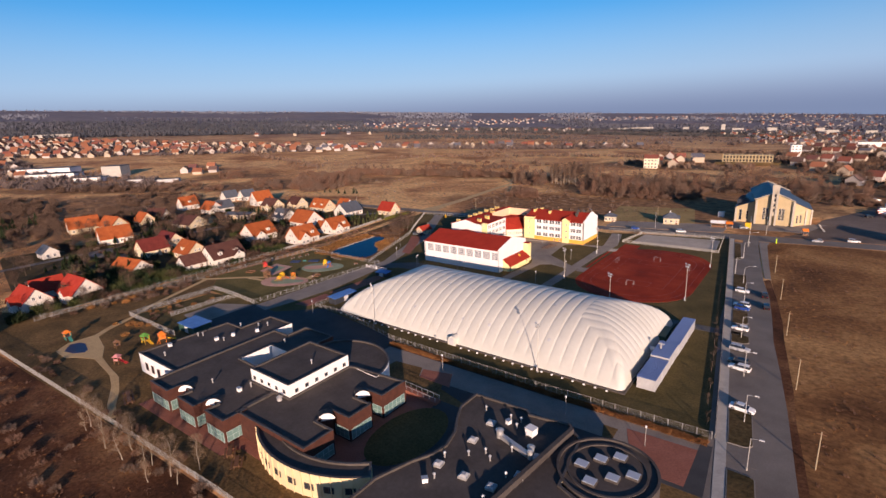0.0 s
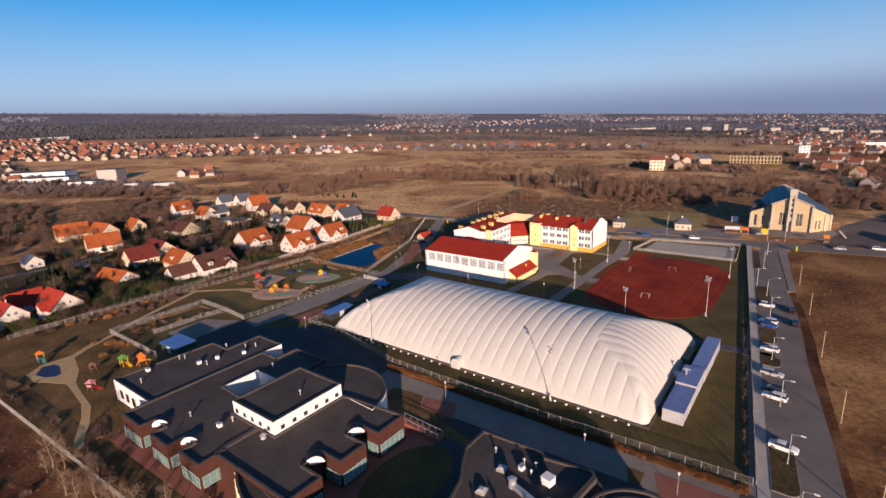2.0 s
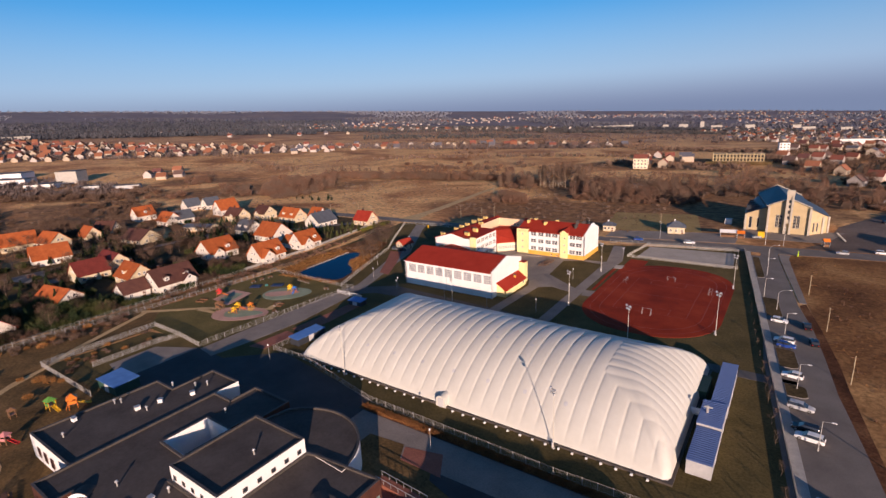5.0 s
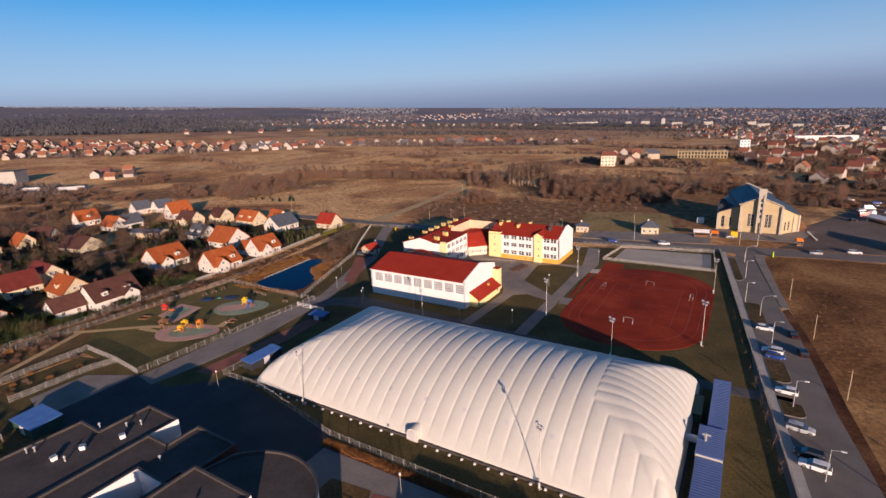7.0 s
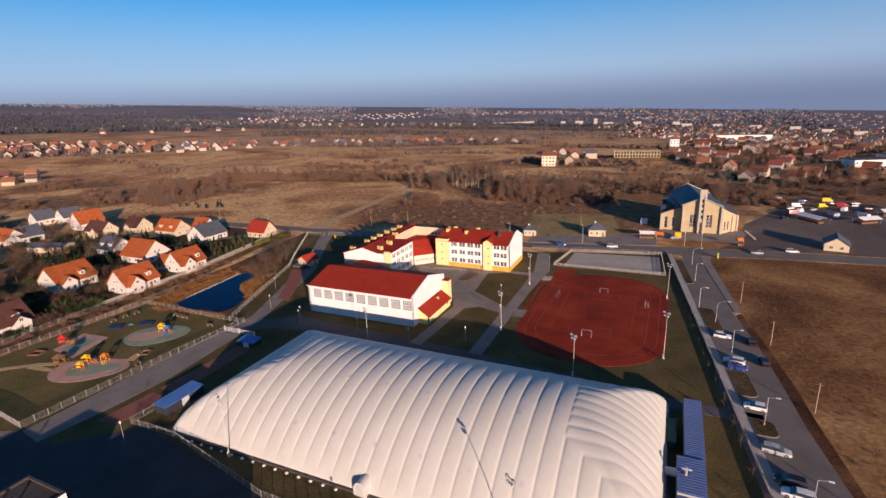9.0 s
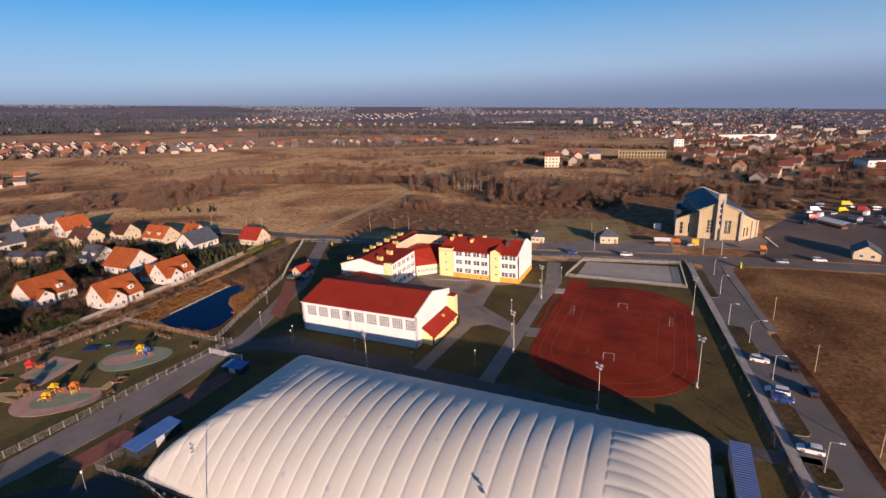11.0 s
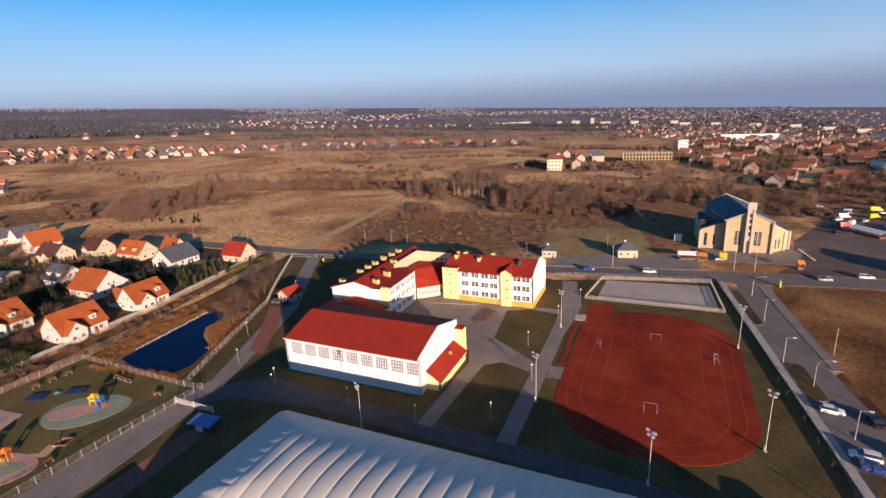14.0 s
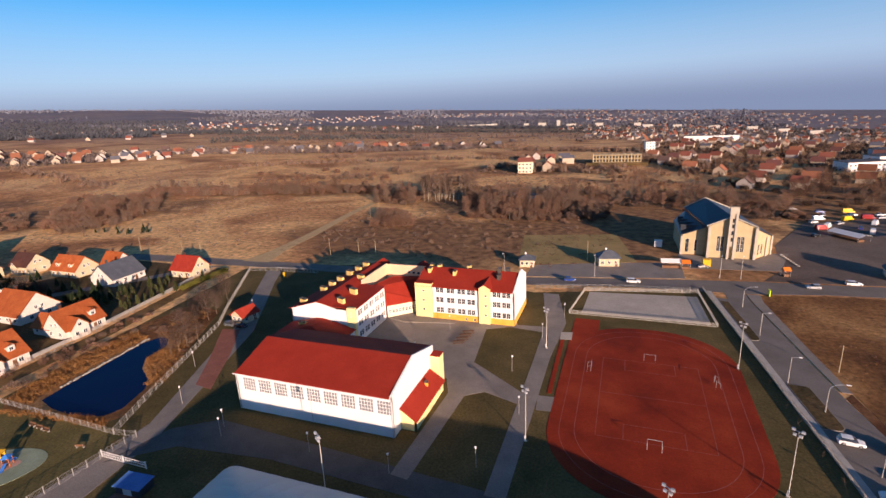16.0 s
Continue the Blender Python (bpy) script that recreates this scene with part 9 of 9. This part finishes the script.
block(215, 420, 20, 34, 16, 8, M["white"], "white and blue commercial building", 2, 9)
block(255, 470, 20, 40, 18, 9, M["white"], "white and blue commercial building", 2, 9)
block(300, 560, 15, 60, 20, 9, M["grey_plinth"], "low grey commercial hall", name="warehouse")
block(350, 640, 15, 60, 20, 9, M["white"], "low white commercial hall", name="warehouse")
block(180, 985, 0, 90, 14, 10, M["white"], "long pale terrace of flats")
# concrete grey instead of white puts the haze into these far walls
for x, y, lx, h in ((-470, 2620, 60, 26), (-380, 2660, 26, 44), (-300, 2600, 70, 22), (-150, 2700, 60, 26), (60, 2680, 50, 30), (110, 2500, 70, 24), (260, 2600, 60, 22), (420, 2450, 70, 22), (560, 2300, 60, 24), (640, 2100, 60, 20), (700, 1900, 60, 20), (-560, 2600, 40, 22)):
    block(70 + (x - 70) * 0.66, -120 + (y + 540) * 0.66, 10, lx * 0.5, 12, h * 0.55, M["concrete"], "distant apartment block in the town, greyed as haze", name="apartment_block")
block(-540, 1910, 25, 165, 30, 7, M["concrete"], "very long white hall near the horizon", name="warehouse")
block(-1380, 230, 70, 125, 30, 7, M["concrete"], "very long white hall near the horizon", name="warehouse")


def far_trees(name, label, patches, material, seed, low, high, blades=7, wide=0.3, clump=None):
    r = random.Random(seed)
    vs, fs = [], []
    for poly, n in patches:
        xs, ys = [p[0] for p in poly], [p[1] for p in poly]
        k = 0
        while k < n:
            x, y = r.uniform(min(xs), max(xs)), r.uniform(min(ys), max(ys))
            if not inside(x, y, poly):
                continue
            k += 1
            if clump and noise.noise((x * clump, y * clump, 5.0)) < 0.02:
                continue
            h = r.uniform(low, high)
            z = land(x, y) - 0.5
            for i in range(blades):
                a = r.uniform(0, 6.28)
                q = r.random() * h * 0.35
                p = Vector((x + math.cos(a) * q, y + math.sin(a) * q, z + r.uniform(0, 0.45) * h))
                sliver(vs, fs, p, Vector((r.uniform(-0.7, 0.7), r.uniform(-0.7, 0.7), r.uniform(0.4, 1.2))), h * r.uniform(0.4, 0.7), h * wide, r)
    ob = new(name, mesh_of(name, vs, fs, material))
    return tagged(ob, label, "woodland", "", "stuff")


def belt(a0, a1, r0, r1):
    """A strip of the plan seen from the middle of the flight, between two bearings (degrees left of north) and two ranges."""
    out = []
    for k in range(9):
        a = radians(a0 + (a1 - a0) * k / 8)
        out.append((70 - r0 * math.sin(a), -120 + r0 * math.cos(a)))
    for k in range(8, -1, -1):
        a = radians(a0 + (a1 - a0) * k / 8)
        out.append((70 - r1 * math.sin(a), -120 + r1 * math.cos(a)))
    return out


# twigs of the far town, grey-violet haze mixed into the brown
M["far_twig"] = shade("hazed_town_twigs", [(0.105, 0.082, 0.08), (0.165, 0.128, 0.118)], 0.95, 0.02, 6, fine=0.2, fine_scale=0.1, spec=0.05)
# haze painted into the woods: bluer and paler the farther they stand
M["pine_wood"] = shade("hazed_pine_wood", [(0.044, 0.049, 0.064), (0.066, 0.071, 0.086), (0.094, 0.09, 0.10)], 0.95, 0.012, 6, fine=0.2, fine_scale=0.1, spec=0.05)
M["hazed_wood"] = shade("hazed_woods", [(0.075, 0.082, 0.108), (0.095, 0.098, 0.122), (0.12, 0.113, 0.128)], 0.95, 0.004, 6, fine=0.2, fine_scale=0.05, spec=0.05)
M["hazed_far_wood"] = shade("hazed_horizon_woods", [(0.145, 0.16, 0.205), (0.175, 0.185, 0.225)], 0.95, 0.004, 6, fine=0.15, fine_scale=0.05, spec=0.05)
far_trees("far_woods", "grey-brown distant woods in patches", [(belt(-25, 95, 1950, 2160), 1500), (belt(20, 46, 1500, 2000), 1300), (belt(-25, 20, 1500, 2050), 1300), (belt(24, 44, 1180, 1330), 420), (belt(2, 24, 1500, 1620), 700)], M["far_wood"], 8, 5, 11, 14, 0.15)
far_trees("pine_forest", "dark pine forest behind the estate, tinted blue as haze", [(belt(49, 95, 1450, 1640), 2800), (belt(46, 95, 1640, 2900), 5200), (belt(41, 50, 1600, 1720), 420), (belt(5, 17, 1800, 1960), 500)], M["pine_wood"], 18, 8, 14, 9, 0.24)
far_trees("horizon_woods", "woods towards the horizon, coloured blue-grey as haze", [(belt(-30, 100, 2200, 3200), 7500)], M["hazed_wood"], 28, 9, 17, 6, 0.5, 0.0016)
far_trees("outermost_woods", "woods along the horizon, coloured pale blue as haze", [(belt(-32, 102, 3200, 4500), 8500)], M["hazed_far_wood"], 38, 9, 17, 6, 0.5, 0.0012)
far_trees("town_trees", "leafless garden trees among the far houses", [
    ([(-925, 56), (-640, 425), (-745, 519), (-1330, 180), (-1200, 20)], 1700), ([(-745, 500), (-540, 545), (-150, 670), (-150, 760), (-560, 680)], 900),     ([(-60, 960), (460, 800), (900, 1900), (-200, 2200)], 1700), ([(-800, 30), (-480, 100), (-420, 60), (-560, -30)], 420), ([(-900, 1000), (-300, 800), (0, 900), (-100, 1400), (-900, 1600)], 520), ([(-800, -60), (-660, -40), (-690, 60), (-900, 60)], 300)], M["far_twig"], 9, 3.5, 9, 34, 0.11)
far_trees("suburb_trees", "leafless garden trees of the nearer suburb", [([(50, 540), (90, 380), (150, 290), (260, 420), (420, 520), (420, 800), (60, 900)], 1300)], M["twig_dark"], 29, 3.5, 8, 52, 0.055)
far_trees("field_hedgerows", "single leafless trees and hedgerows between the far fields", [
    ([(-560, 600), (-300, 700), (-290, 720), (-570, 625)], 160), ([(-420, 400), (-190, 500), (-40, 520), (-60, 540), (-200, 525), (-430, 420)], 190), ([(-360, 520), (-320, 505), (-310, 540), (-350, 560)], 50), ([(-700, 330), (-420, 250), (-410, 265), (-690, 350)], 90),
    ([(-120, 640), (60, 600), (70, 640), (-110, 690)], 200), ([(-240, 700), (-120, 660), (-110, 760), (-240, 800)], 160), ([(-100, 400), (30, 380), (40, 440), (-90, 450)], 110), ([(-600, 760), (-200, 800), (-210, 830), (-610, 800)], 200), ([(90, 400), (30, 560), (60, 580), (120, 420)], 160)], M["twig"], 19, 2.5, 8, 44, 0.09)



# glowing backdrop that closes the view: haze painted in bands, the higher the bluer
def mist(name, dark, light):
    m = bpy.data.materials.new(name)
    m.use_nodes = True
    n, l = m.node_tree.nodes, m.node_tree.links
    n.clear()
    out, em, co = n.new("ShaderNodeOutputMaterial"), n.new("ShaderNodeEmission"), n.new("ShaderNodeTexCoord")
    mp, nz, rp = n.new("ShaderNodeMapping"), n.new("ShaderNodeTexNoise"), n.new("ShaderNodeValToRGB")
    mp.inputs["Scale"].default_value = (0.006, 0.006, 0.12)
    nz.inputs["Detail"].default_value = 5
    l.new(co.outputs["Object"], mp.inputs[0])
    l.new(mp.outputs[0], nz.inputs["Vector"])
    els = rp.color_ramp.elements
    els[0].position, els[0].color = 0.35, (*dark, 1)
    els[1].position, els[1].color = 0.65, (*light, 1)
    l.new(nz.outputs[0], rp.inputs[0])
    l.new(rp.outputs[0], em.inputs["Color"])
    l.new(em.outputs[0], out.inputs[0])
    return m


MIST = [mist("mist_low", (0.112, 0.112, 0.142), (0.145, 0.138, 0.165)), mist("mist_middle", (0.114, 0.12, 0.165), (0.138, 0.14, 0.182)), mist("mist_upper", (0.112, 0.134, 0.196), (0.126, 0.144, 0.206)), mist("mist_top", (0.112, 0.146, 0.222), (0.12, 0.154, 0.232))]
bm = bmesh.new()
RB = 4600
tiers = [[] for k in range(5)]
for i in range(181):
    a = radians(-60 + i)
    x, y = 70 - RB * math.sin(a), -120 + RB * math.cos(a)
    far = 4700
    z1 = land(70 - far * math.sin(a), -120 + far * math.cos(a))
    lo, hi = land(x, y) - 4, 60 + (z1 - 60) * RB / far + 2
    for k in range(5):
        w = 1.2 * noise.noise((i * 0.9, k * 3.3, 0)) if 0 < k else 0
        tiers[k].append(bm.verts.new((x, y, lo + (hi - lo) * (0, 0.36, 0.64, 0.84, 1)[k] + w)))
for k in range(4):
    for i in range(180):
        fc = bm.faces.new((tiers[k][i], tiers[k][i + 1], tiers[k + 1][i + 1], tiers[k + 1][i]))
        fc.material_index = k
back = whole("backdrop", bm, MIST[0], "glowing backdrop painted as blue-grey haze", "backdrop", kind="structure")
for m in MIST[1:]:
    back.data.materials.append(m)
